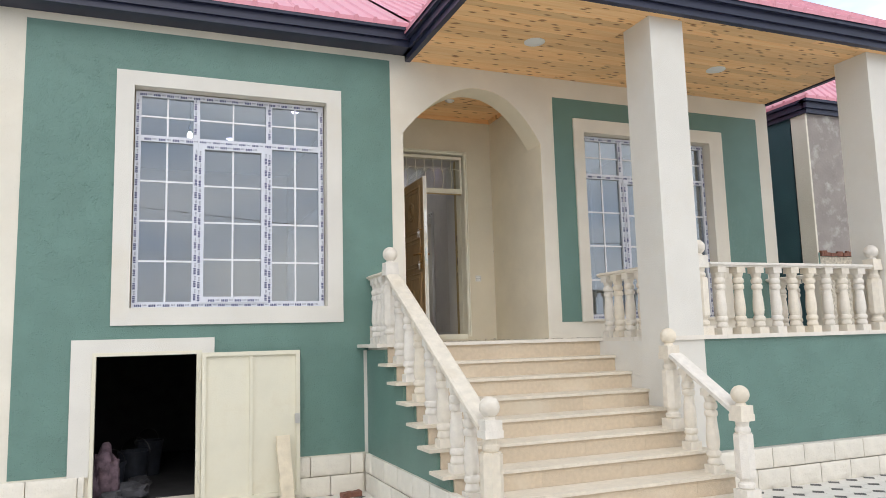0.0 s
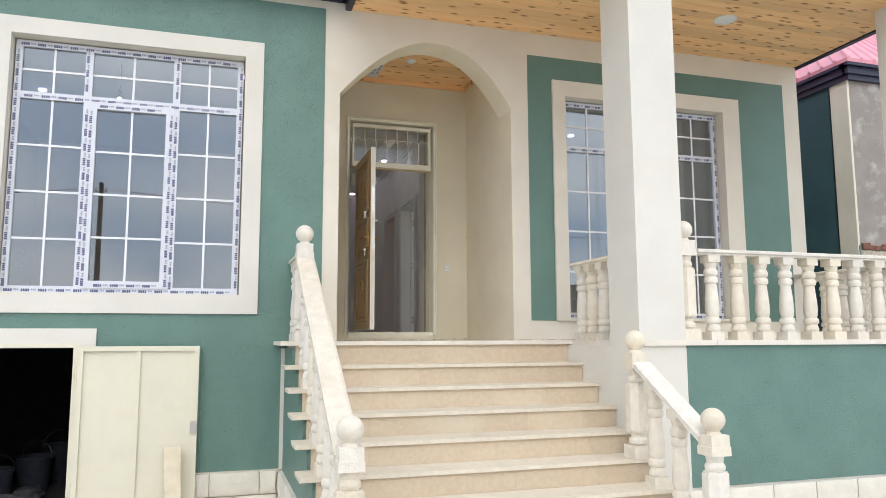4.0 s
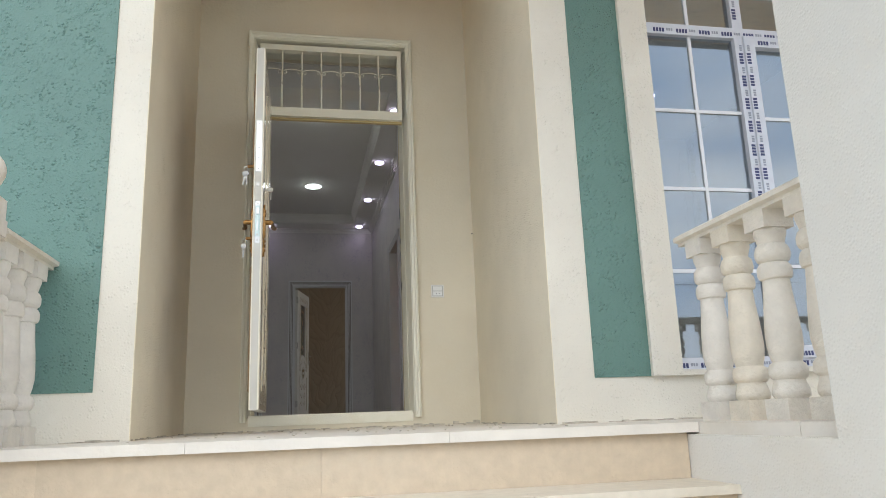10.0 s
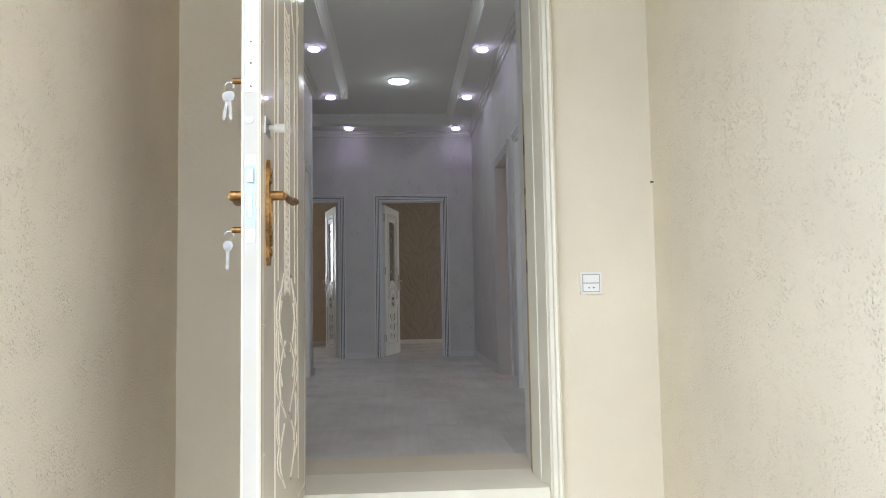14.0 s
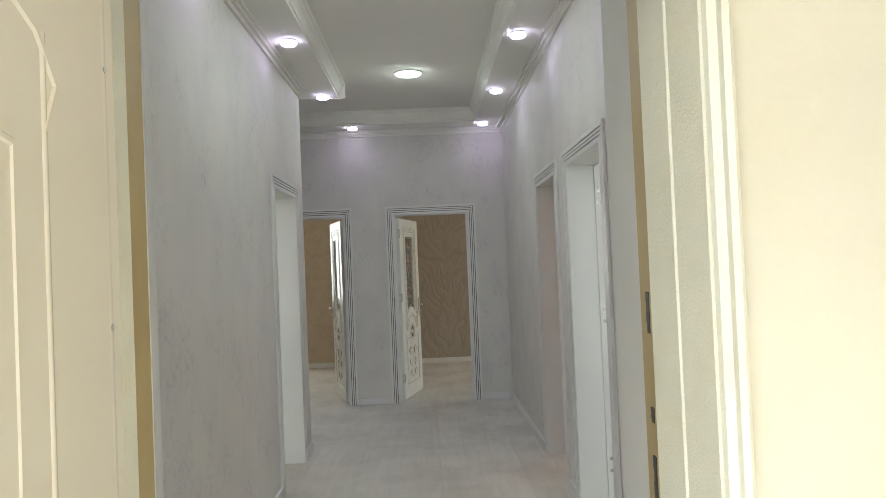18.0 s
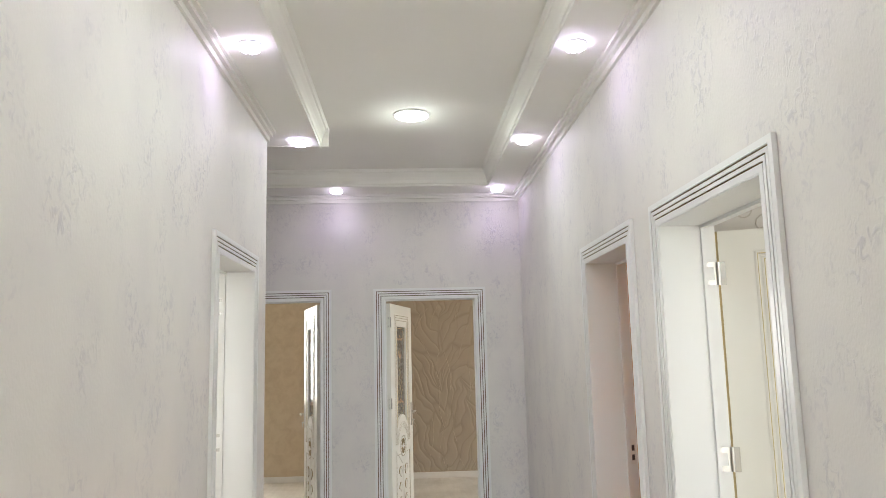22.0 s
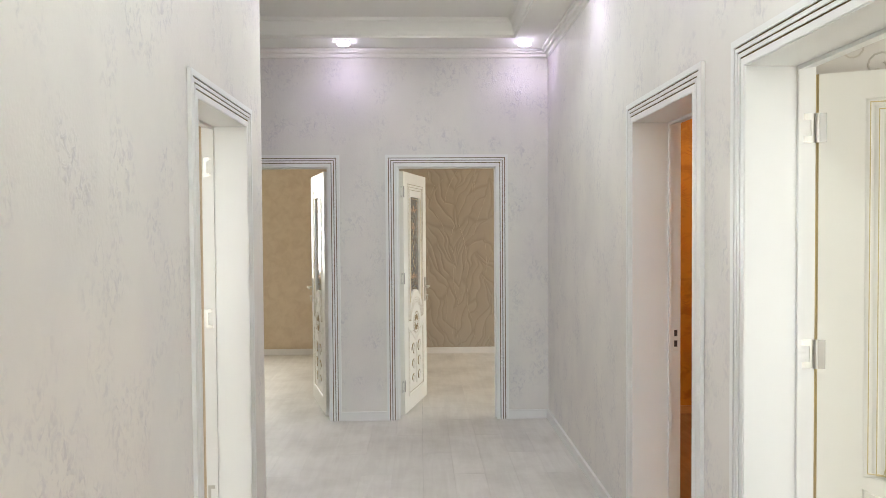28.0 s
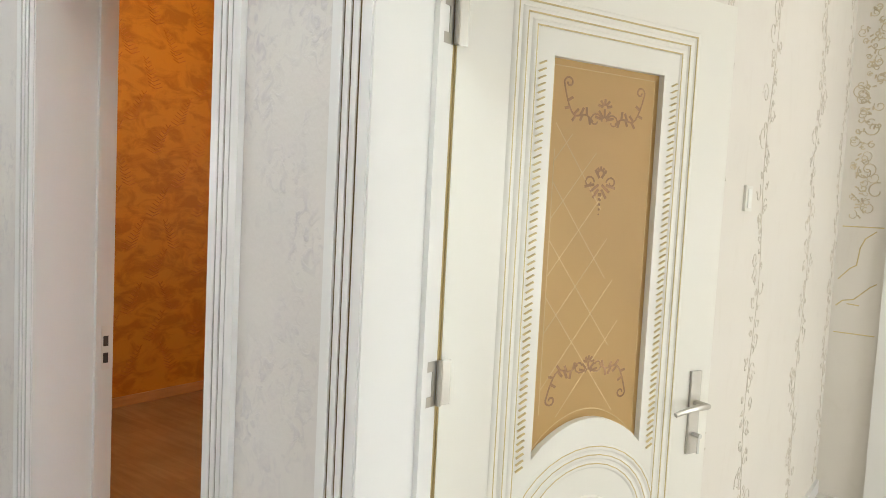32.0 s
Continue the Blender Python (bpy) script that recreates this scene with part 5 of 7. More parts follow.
# inner frame of the transom light
tx0, tx1, tz1 = ox0 + 0.018, ox1 - 0.026, ct - 0.112
part("transom_frame", boxes((ox0, tx0, YD - 0.008, YD + 0.04, 2.0, ct - 0.073), (tx1, ox1, YD - 0.008, YD + 0.04, 2.0, ct - 0.073), (tx0, tx1, YD - 0.008, YD + 0.04, tz1, ct - 0.073)), M_CREAM_METAL, ed, bevel=0.003)
sw = (tx1 - tx0) / 7
for i in range(7):
    x = tx0 + sw * (i + 1)
    zt, zb = tz1 + 0.01, 2.0
    if i < 6:
        pts = [(x, YD + 0.012, zt), (x, YD + 0.012, zt - 0.14)] + [(x, YD + 0.012 - 0.045 * math.sin(math.pi * q / 8), zt - 0.14 - (zt - zb - 0.14) * q / 8) for q in range(1, 9)]
        bm = bmesh.new()
        tube(bm, pts, 0.0055, 6)
        part("bar", bm, M_CREAM_METAL, ed, smooth=True)
    # a flat arch between two bars whose ends curl under
    pts = []
    for e in (-1, 1):
        hook = [(x - sw / 2 + e * (sw * 0.47 - 0.012 + 0.012 * math.cos(q * 0.75)), zt - 0.165 - 0.012 * math.sin(q * 0.75)) for q in range(6)]
        pts += hook[::-1] if e < 0 else hook
        if e < 0:
            pts += [(x - sw / 2 + sw * 0.47 * math.cos(math.pi * (1 - q / 8)), zt - 0.165 + 0.022 * math.sin(math.pi * q / 8)) for q in range(1, 8)]
    bm = bmesh.new()
    tube(bm, [(a, YD + 0.006, b) for a, b in pts], 0.003, 5)
    part("scroll", bm, M_CREAM_METAL, ed, smooth=True)
for z in (0.25, 1.7):
    bm = bmesh.new()
    lathe(bm, [(0.011, z), (0.011, z + 0.13)], 10, (cx0 + 0.078, YD - 0.055, 0))
    part("hinge", bm, M_CREAM_METAL, ed, smooth=True)
for z, h in ((1.31, 0.078), (1.143, 0.028), (0.98, 0.10), (0.82, 0.05)):
    bm = bmesh.new()
    for q in range(4):
        a, b = z + h * q / 4, z + h * (q + 1) / 4
        box(bm, cx1 - 0.0722, cx1 - 0.066, YD + 0.226 - 0.002 * (q % 2), YD + 0.240 + 0.003 * ((q * 3) % 2), a, b)
    part("strike_slot", bm, M_DARKSTEEL, ed, "dark ragged bolt slot")

LT, LL, LH = 0.062, 0.86, 1.905       # leaf: thickness, length, height
leaf = thing("entrance_door_leaf", "thick entrance leaf standing open, oak outside and cream inside", "door leaf", m=pose(3.165, YD - 0.045, 0.035, 0, 0, -90))
# local: x along the leaf from the hinge, y towards the inside face, z up
part("core", boxes((0.0, LL, 0.018, LT - 0.006, 0.0, LH)), M_LEAF_EDGE, leaf, "white painted edge", bevel=0.003)
bm = boxes((0.004, LL - 0.004, LT - 0.006, LT, 0.004, LH - 0.004))
part("inner_skin", bm, M_LEAF_IN, leaf, "glossy cream embossed skin")
part("outer_skin", boxes((0.012, LL - 0.012, 0.012, 0.018, 0.01, LH - 0.01)), M_GOLDWOOD, leaf, "golden oak skin")
bm = bmesh.new()
for x in (0.655, 0.205):
    ridge(bm, [(x, 0.10), (x, 1.72)], 0.012, 0.005, LT, sgn=1)
for x in (0.60, 0.275):
    ridge(bm, [(x, 0.74), (x, 1.575)], 0.010, 0.005, LT, sgn=1)
ridge(bm, [(0.655, 1.60), (0.685, 1.66), (0.64, 1.72), (0.56, 1.76), (0.43, 1.80), (0.30, 1.76), (0.22, 1.72), (0.175, 1.66), (0.205, 1.60)], 0.014, 0.007, LT, sgn=1)
ridge(bm, [(0.60, 1.575), (0.57, 1.58), (0.535, 1.635), (0.49, 1.70), (0.43, 1.735), (0.37, 1.70), (0.325, 1.635), (0.30, 1.58), (0.275, 1.575)], 0.012, 0.006, LT, sgn=1)
for x in (0.478, 0.382):
    ridge(bm, [(x, 0.70), (x, 1.60)], 0.006, 0.004, LT, sgn=1)
for ph in (0, math.pi):
    for x in (0.455, 0.430, 0.405):
        ridge(bm, [(x + 0.012 * math.sin(ph + s * 0.8), 0.71 + 0.88 * s / 90) for s in range(91)], 0.005, 0.003, LT, sgn=1)
# leafy sprays in the lower half
for s in (-1, 1):
    for x0, z0, L, k in ((0.05, 0.52, 0.24, 0.10), (0.10, 0.44, 0.24, 0.07), (0.03, 0.34, 0.22, 0.12), (0.12, 0.24, 0.18, 0.05), (0.05, 0.14, 0.18, 0.09)):
        ridge(bm, [(0.43 + s * (x0 + k * math.sin(q * 0.30)), z0 + L * q / 10) for q in range(11)], 0.016, 0.008, LT, sgn=1)
        ridge(bm, [(0.43 + s * (x0 + 0.02 + 1.3 * k * math.sin(q * 0.26)), z0 + 0.02 + 0.7 * L * q / 10) for q in range(11)], 0.010, 0.006, LT, sgn=1)
ridge(bm, [(0.035, 0.04), (LL - 0.035, 0.04), (LL - 0.035, LH - 0.04), (0.035, LH - 0.04)], 0.012, 0.002, LT, True, sgn=1)
for v in bm.verts:
    v.co.y = LT + (v.co.y - LT) * 0.5
part("embossing", bm, M_LEAF_IN, leaf, "embossed scroll and braid pattern", smooth=True)
bm = bmesh.new()
for z0, z1 in ((0.10, 0.72), (0.80, 1.16), (1.24, 1.80)):
    for o, w, h in ((0.0, 0.03, 0.012), (0.05, 0.014, 0.008)):
        ridge(bm, [(0.12 + o, z0 + o), (LL - 0.12 - o, z0 + o), (LL - 0.12 - o, z1 - o), (0.12 + o, z1 - o)], w, h, 0.012, True)
for zc, rx, rz in ((0.41, 0.09, 0.12), (1.52, 0.10, 0.11)):
    for q in (1.0, 0.6, 0.3):
        ridge(bm, [(LL / 2 + rx * q * math.cos(a * math.pi / 10), zc + rz * q * math.sin(a * math.pi / 10)) for a in range(20)], 0.022, 0.010, 0.012, True)
part("panel_moulding", bm, M_GOLDWOOD, leaf, "carved oak panel mouldings", smooth=True)
# edge of the leaf: yellowed corner strips, lock plates, bolts
for ya, yb in ((0.0145, 0.020), (LT - 0.009, LT - 0.004)):
    part("edge_strip", boxes((LL, LL + 0.0012, ya, yb, 0.0, LH)), M_CREAM_METAL, leaf)
part("lock_plate", boxes((LL, LL + 0.0015, 0.024, 0.052, 1.185, 1.465)), M_STEEL, leaf, "bright steel upper lock plate", bevel=0.0005)
for z in (1.275, 1.298, 1.37, 1.39):
    bm = bmesh.new()
    lathe(bm, [(0.0075, LL + 0.001), (0.0075, LL + 0.003)], 12, (0, 0.038, z), 'x')
    part("bolt", bm, M_STEEL, leaf, smooth=True)
for z in (1.20, 1.26, 1.315, 1.45):
    bm = bmesh.new()
    lathe(bm, [(0.003, LL + 0.0012), (0.003, LL + 0.0022)], 8, (0, 0.038, z), 'x')
    part("screw", bm, M_DARKSTEEL, leaf)
bm = bmesh.new()
lathe(bm, [(0.009, LL), (0.009, LL + 0.003)], 14, (0, 0.036, 1.115), 'x')
part("latch_pin", bm, M_HINGE, leaf, smooth=True)
part("lock_plate", boxes((LL, LL + 0.0015, 0.026, 0.050, 0.805, 1.025)), M_STEEL, leaf, "bright steel lower lock plate", bevel=0.0005)
part("lock_film", boxes((LL + 0.0016, LL + 0.0021, 0.0265, 0.0495, 0.838, 1.0)), M_TEAL, leaf, "teal protective film on the lock plate")
part("latch_bolt", boxes((LL + 0.0022, LL + 0.010, 0.031, 0.046, 0.955, 0.988)), M_STEEL, leaf, bevel=0.002)
part("dead_bolt", boxes((LL + 0.0022, LL + 0.004, 0.033, 0.042, 0.868, 0.922)), M_STEEL, leaf, bevel=0.001)
for z in (0.82, 0.848, 1.012):
    bm = bmesh.new()
    lathe(bm, [(0.005, LL + 0.0015), (0.005, LL + 0.0032)], 10, (0, 0.038, z), 'x')
    part("screw", bm, M_HINGE, leaf)
for nm, s, y0 in (("inner_handle", 1, LT), ("outer_handle", -1, 0.012)):
    ya, yb = (y0, y0 + 0.009 * s)
    bm = bmesh.new()
    prism(bm, [(0.773, 0.752), (0.788, 0.772), (0.784, 0.80), (0.792, 0.82), (0.795, 0.90), (0.790, 0.965), (0.784, 0.985), (0.788, 1.005), (0.773, 1.03), (0.758, 1.005), (0.762, 0.985), (0.756, 0.965), (0.751, 0.90), (0.754, 0.82), (0.762, 0.80), (0.758, 0.772)], 'y', ya, yb)
    for z in (0.785, 0.81, 0.835, 0.975, 0.995):
        lathe(bm, [(0.009, min(yb, yb + 0.005 * s)), (0.009, max(yb, yb + 0.005 * s))], 8, (0.773, 0, z), 'y')
    ridge(bm, [(0.773 + 0.012 * math.cos(a * math.pi / 8), 0.90 + 0.045 * math.sin(a * math.pi / 8)) for a in range(16)], 0.006, 0.004, yb, True, sgn=s)
    hd = part(nm, bm, M_BRONZE, leaf, "brown bronze long plate with cast ornament", smooth=True)
    bm = bmesh.new()
    lathe(bm, [(0.013, min(yb, yb + 0.034 * s)), (0.013, max(yb, yb + 0.034 * s))], 12, (0.773, 0, 0.935), 'y')
    tube(bm, [(0.773, y0 + s * 0.042, 0.935), (0.735, y0 + s * 0.047, 0.935), (0.69, y0 + s * 0.045, 0.935), (0.655, y0 + s * 0.050, 0.935), (0.640, y0 + s * 0.058, 0.936)], [0.010, 0.009, 0.0105, 0.012, 0.009], 8)
    part("lever", bm, M_BRONZE, hd, smooth=True)
part("night_latch_plate", boxes((0.735, 0.80, LT, LT + 0.002, 1.095, 1.14)), M_STEEL, leaf, "bare steel night latch plate")
part("latch_slot", boxes((0.745, 0.765, LT + 0.002, LT + 0.0035, 1.11, 1.128)), M_DARKSTEEL, leaf)
bm = bmesh.new()
lathe(bm, [(0.008, LT), (0.008, LT + 0.018), (0.012, LT + 0.019), (0.012, LT + 0.042), (0.010, LT + 0.046)], 12, (0.757, 0, 1.118), 'y')
part("latch_knob", bm, M_LEAF_EDGE, leaf, smooth=True)
for z, two in ((1.255, True), (0.865, False)):
    bm = bmesh.new()
    lathe(bm, [(0.014, 0.006), (0.014, 0.012)], 12, (0.795, 0, z), 'y')
    lathe(bm, [(0.008, -0.022), (0.008, 0.006)], 12, (0.795, 0, z), 'y')
    cyl = part("key_cylinder", bm, M_BRONZE, leaf, smooth=True)
    bm = bmesh.new()
    tube(bm, [(0.795, -0.030 + 0.012 * math.cos(a * 0.7), z - 0.014 + 0.012 * math.sin(a * 0.7)) for a in range(9)], 0.0018, 5, True)
    part("key_ring", bm, M_STEEL, leaf)
    for q, dy in enumerate((-0.011, 0.005) if two else (-0.003,)):
        bm = bmesh.new()
        xk, yk = 0.793 + 0.005 * q, -0.031 + dy * 0.5
        lathe(bm, [(0.0065, xk), (0.0135, xk + 0.0004), (0.0135, xk + 0.0022), (0.0065, xk + 0.0026)], 14, (0, yk, z - 0.040), 'x')
        prism(bm, [(yk - 0.004, z - 0.052), (yk + 0.004, z - 0.052), (yk + 0.004 + dy * 0.7, z - 0.098), (yk + dy * 0.7, z - 0.104), (yk - 0.004 + dy * 0.7, z - 0.098)], 'x', xk, xk + 0.0024)
        part("key", bm, M_KEY, leaf, "nickel key hanging in the lock")
for x in (0.035, LL - 0.035):
    for z in (0.3, 0.62, 0.95, 1.35, 1.72):
        bm = bmesh.new()
        lathe(bm, [(0.005, LT), (0.005, LT + 0.0025)], 8, (x, 0, z), 'y')
        part("screw_cap", bm, M_HINGE, leaf)

for o in leaf.children:
    if o.name.split(".")[0] in ("lock_plate", "bolt", "screw", "latch_pin", "lock_film", "latch_bolt", "dead_bolt", "inner_handle", "outer_handle", "night_latch_plate", "latch_slot", "latch_knob"):
        o.location.z = 0.022

# ---- door casings of the hall ----
def casing(name, w, m, depth, label):
    """Doorway casing with three grooves and a white lining; local x along the wall, -y towards the viewer."""
    c = thing(name, label, "door casing", "casings in the hall", "structure", m)
    H = DH
    part("backing", boxes((-0.088, -0.0005, -0.0105, -0.0005, 0, H + 0.0), (w + 0.0005, w + 0.088, -0.0105, -0.0005, 0, H), (-0.088, w + 0.088, -0.0105, -0.0005, H + 0.0005, H + 0.088)), M_GROOVE, c, "brown grooves")
    for a, b, h in ((0.0, 0.023, 0.013), (0.029, 0.042, 0.014), (0.048, 0.061, 0.014), (0.067, 0.090, 0.016)):
        bm = bmesh.new()
        box(bm, -b, -a, -h, -0.001, 0, H + a)
        box(bm, w + a, w + b, -h, -0.001, 0, H + a)
        box(bm, -b, w + b, -h, -0.001, H + a, H + b)
        part("strip", bm, M_TRIM, c, bevel=0.0007)
    bm = bmesh.new()
    for t0, d0, d1 in ((0.004, -0.010, depth - 0.055), (0.016, depth - 0.055, depth - 0.04), (0.006, depth - 0.04, depth + 0.003)):
        box(bm, 0, t0, d0, d1, 0, H - t0)
        box(bm, w - t0, w, d0, d1, 0, H - t0)
        box(bm, 0, w, d0, d1, H - t0, H)
    part("lining", bm, M_TRIM, c, "white lacquered lining")
    return c


casing("door_2", LD[1] - LD[0], pose(XL, LD[0], 0, 0, 0, 90), 0.20, "white casing with brown grooves, doorway standing open")
casing("door_3", RD1[1] - RD1[0], pose(XR, RD1[1], 0, 0, 0, -90), 0.215, "white grooved casing of the orange room's open doorway")
c4 = casing("door_4", RD2[1] - RD2[0], pose(XR, RD2[1], 0, 0, 0, -90), 0.207, "white grooved casing of the large front room")
casing("door_5", FR[1] - FR[0], pose(FR[0], YH, 0), 0.10, "white grooved casing of the brown-papered rear room")
casing("door_6", FL[1] - FL[0], pose(FL[0], YH, 0), 0.10, "white grooved casing of the beige-papered rear room")


# hinge plates let into the lining of the open ivory door
for z in (0.20, 1.075, 1.775):
    part("hinge_plate", boxes((0.0062, 0.0085, 0.158, 0.206, z, z + 0.02), (0.0062, 0.0085, 0.158, 0.206, z + 0.07, z + 0.09), (0.0062, 0.0085, 0.158, 0.168, z + 0.02, z + 0.07), (0.0062, 0.0085, 0.195, 0.206, z + 0.02, z + 0.07)), M_HINGE, c4, "nickel hinge plate")

part("rebate", boxes((-0.004, 0.006, 0.2105, 0.2225, 0.012, 1.985)), M_STOP, c4, "bare golden wood in the hinge gap")

# ---- panelled inner doors ----
def inner_door(pane_mat, line_mat, pane_label, width):
    """Ivory door with an amber pane over a carved lower panel; local x from the hinge, faces at y = +-0.02."""
    d = thing("inner_door_leaf", "ivory lacquered door with gilt mouldings and %s, standing ajar" % pane_label.split(" with")[0], "door leaf", "panelled inner doors")
    w, h, t = 0.735, 1.985, 0.02
    gx0, gx1, gz0, gz1 = 0.219, 0.517, 0.928, 1.790

    def wide(b):
        for v in b.verts:
            v.co.x *= width / w
        return b
    bm = bmesh.new()
    box(bm, 0, gx0, -t, t, 0.012, h)
    box(bm, gx1, w, -t, t, 0.012, h)
    box(bm, gx0, gx1, -t, t, gz1, h)
    n, c = 12, (gx0 + gx1) / 2
    top = [(gx0 + (gx1 - gx0) * i / n, gz0 + 0.075 * math.sin(math.pi * i / n) ** 0.8) for i in range(n + 1)]
    for (xa, za), (xb, zb) in zip(top, top[1:]):
        prism(bm, [(xa, 0.012), (xb, 0.012), (xb, zb), (xa, za)], 'y', -t, t)
    bmesh.ops.remove_doubles(bm, verts=bm.verts, dist=1e-5)
    part("panel", wide(bm), M_DOORWHITE, d)
    part("pane", wide(boxes((gx0 - 0.004, gx1 + 0.004, -0.004, 0.004, gz0 - 0.004, gz1 + 0.004))), pane_mat, d, pane_label)
    white, gilt, rope, etch, etch2 = (bmesh.new() for _ in range(5))

    def scroll(x, z, s, k, turns=1.6):
        return [(x + s * k * (1 - q / 26) * math.cos(q * turns * 2 * math.pi / 26), z + k * (1 - q / 26) * math.sin(q * turns * 2 * math.pi / 26)) for q in range(24)]
    for sg in (-1, 1):
        y = sg * t
        loops = []
        for o in (0.0, 0.022, 0.045):
            a0, a1, zt = 0.124 + o, 0.612 - o, 1.895 - o
            ar = arc(c, 0.728, 0.206 - 0.9 * o, 172, 8, 16)
            foot = ar[0][1]
            loops.append([(a0, foot), (a0, zt), (a1, zt), (a1, foot)] + ar[::-1])
        for q, l in enumerate(loops):
            ridge(white, l, 0.016, 0.0036, y, True, sg)
        for l in loops:
            ridge(gilt, [(p[0] * 0.985 + c * 0.015, p[1] * 0.992 + 1.3 * 0.008) for p in l], 0.0045, 0.0040, y, True, sg)
        for r in (0.096, 0.083):
            ridge(white, arc(c, 0.722, r, 0, 345, 23), 0.009, 0.005, y, True, sg)
        ridge(gilt, arc(c, 0.722, 0.0895, 0, 345, 23), 0.003, 0.0055, y, True, sg)
        for q in range(16):
            a = q * math.pi / 8
            ridge(gilt, [(c + r * math.cos(a), 0.722 + r * math.sin(a)) for r in (0.028, 0.046, 0.066)], 0.0065, 0.005, y, False, sg)
        for q in range(8):
            a = q * math.pi / 4
            ridge(white, [(c + r * math.cos(a), 0.722 + r * math.sin(a)) for r in (0.006, 0.020)], 0.010, 0.006, y, False, sg)
        # lower panel and its carved scrolls
        ridge(white, [(0.124, 0.14), (0.612, 0.14), (0.612, 0.70), (0.53, 0.66), (c + 0.03, 0.58), (c - 0.03, 0.58), (0.21, 0.66), (0.124, 0.70)], 0.018, 0.006, y, True, sg)
        ridge(gilt, [(0.144, 0.16), (0.592, 0.16), (0.592, 0.66), (0.144, 0.66)], 0.003, 0.003, y, True, sg)
        for s in (-1, 1):
            for zc, k in ((0.50, 0.055), (0.37, 0.05), (0.25, 0.045)):
                ridge(white, scroll(c + s * 0.09, zc, s, k), 0.013, 0.008, y, False, sg)
                ridge(gilt, scroll(c + s * 0.09, zc, s, k * 1.16), 0.004, 0.006, y, False, sg)
        ridge(white, [(c, 0.2), (c, 0.55)], 0.014, 0.008, y, False, sg)
        for xx in (gx0 - 0.03, gx1 + 0.03):
            z = gz0 - 0.02
            while z < gz1 - 0.02:
                ridge(rope, [(xx - 0.009, z), (xx + 0.009, z + 0.009)], 0.0042, 0.004, y, False, sg)
                z += 0.0148
        # etched pattern of the pane
        yy = sg * 0.0042
        for s in (-1, 1):
            # S-shaped sprays with leaflets, above and below
            for zo, up, zm in ((1.700, 1, 0.050), (1.090, -1, 0.048)):
                spray = [(0.030 + 0.080 * q / 14, (-0.034 + 0.012 * math.sin(q * 0.45)) + zm * 1.55 * (q / 14) ** 3) for q in range(15)]
                ridge(etch, [(c + s * a, zo + up * b) for a, b in spray], 0.0042, 0.0006, yy, False, sg)
                ex, ez = spray[-1]
                ridge(etch, [(c + s * (ex - 0.013 + 0.013 * (1 - q / 18) * math.cos(q * 0.5)), zo + up * (ez + 0.013 * (1 - q / 18) * math.sin(q * 0.5))) for q in range(14)], 0.0042, 0.0006, yy, False, sg)
                for q, (da, db) in ((2, (-0.004, -0.016)), (3, (0.002, 0.018)), (5, (0.006, -0.014)), (6, (-0.008, 0.017)), (8, (0.010, -0.012)), (9, (-0.012, 0.013)), (11, (0.013, -0.004)), (12, (-0.013, 0.008))):
                    a, b = spray[q]
                    ridge(etch, [(c + s * a, zo + up * b), (c + s * (a + da * 0.6), zo + up * (b + db * 0.6)), (c + s * (a + da), zo + up * (b + db))], 0.0062, 0.0006, yy, False, sg)
                ridge(etch, [(c + s * (0.006 + 0.018 - 0.018 * (1 - q / 16) * math.cos(q * 0.55)), zo + up * (-0.030 + 0.018 * (1 - q / 16) * math.sin(q * 0.55))) for q in range(12)], 0.0036, 0.0006, yy, False, sg)
            # pendant: two side curls and leaves
            ridge(etch, [(c + s * (0.030 - 0.014 * (1 - q / 18) * math.cos(q * 0.5)), 1.535 + 0.014 * (1 - q / 18) * math.sin(q * 0.5)) for q in range(14)], 0.004, 0.0006, yy, False, sg)
            for a, b, da, db in ((0.004, 1.530, 0.022, -0.016), (0.004, 1.520, 0.014, -0.020), (0.016, 1.530, 0.026, -0.006), (0.003, 1.545, 0.012, 0.018)):
                ridge(etch, [(c + s * a, b), (c + s * (a + da), b + db)], 0.0062, 0.0006, yy, False, sg)
        for zc, up, R in ((1.672, 1, 0.026), (1.700, 1, 0.020), (1.555, 1, 0.016), (1.106, 1, 0.026), (1.128, 1, 0.016)):
            for q in range(5):
                a = radians(-75 + 150 * q / 4)
                ridge(etch, [(c + 0.005 * math.sin(a), zc + up * 0.005 * math.cos(a)), (c + R * math.sin(a), zc + up * R * math.cos(a))], 0.0058, 0.0006, yy, False, sg)
        for q in range(5):
            ridge(etch, [(c - 0.005 + 0.0008 * q, 1.508 - 0.011 * q), (c + 0.005 - 0.0008 * q, 1.508 - 0.011 * q)], 0.0075 - 0.001 * q, 0.0006, yy, False, sg)
        for q in range(7):
            for e in (-1, 1):
                za = 0.95 + q * 0.125
                line = [(gx0 + 0.024 + 0.022 * i, za + (0.03 * i if e > 0 else 0.33 - 0.03 * i)) for i in range(10 - q)]
                line = [p for p in line if 1.0 < p[1] < 1.66]
                if len(line) > 1:
                    ridge(etch2, line, 0.0022, 0.0005, yy, False, sg)
        ridge(etch2, [(gx0 + 0.024, 1.02), (gx0 + 0.024, 1.60)], 0.0022, 0.0005, yy, False, sg)
        low = [(gx0 + 0.012 + (gx1 - gx0 - 0.024) * i / 12, gz0 + 0.018 + 0.075 * math.sin(math.pi * i / 12) ** 0.8) for i in range(13)]
        ridge(etch2, low + [(gx1 - 0.012, gz1 - 0.014), (gx0 + 0.012, gz1 - 0.014)], 0.0022, 0.0005, yy, True, sg)
    part("moulding", wide(white), M_DOORWHITE, d, smooth=True)
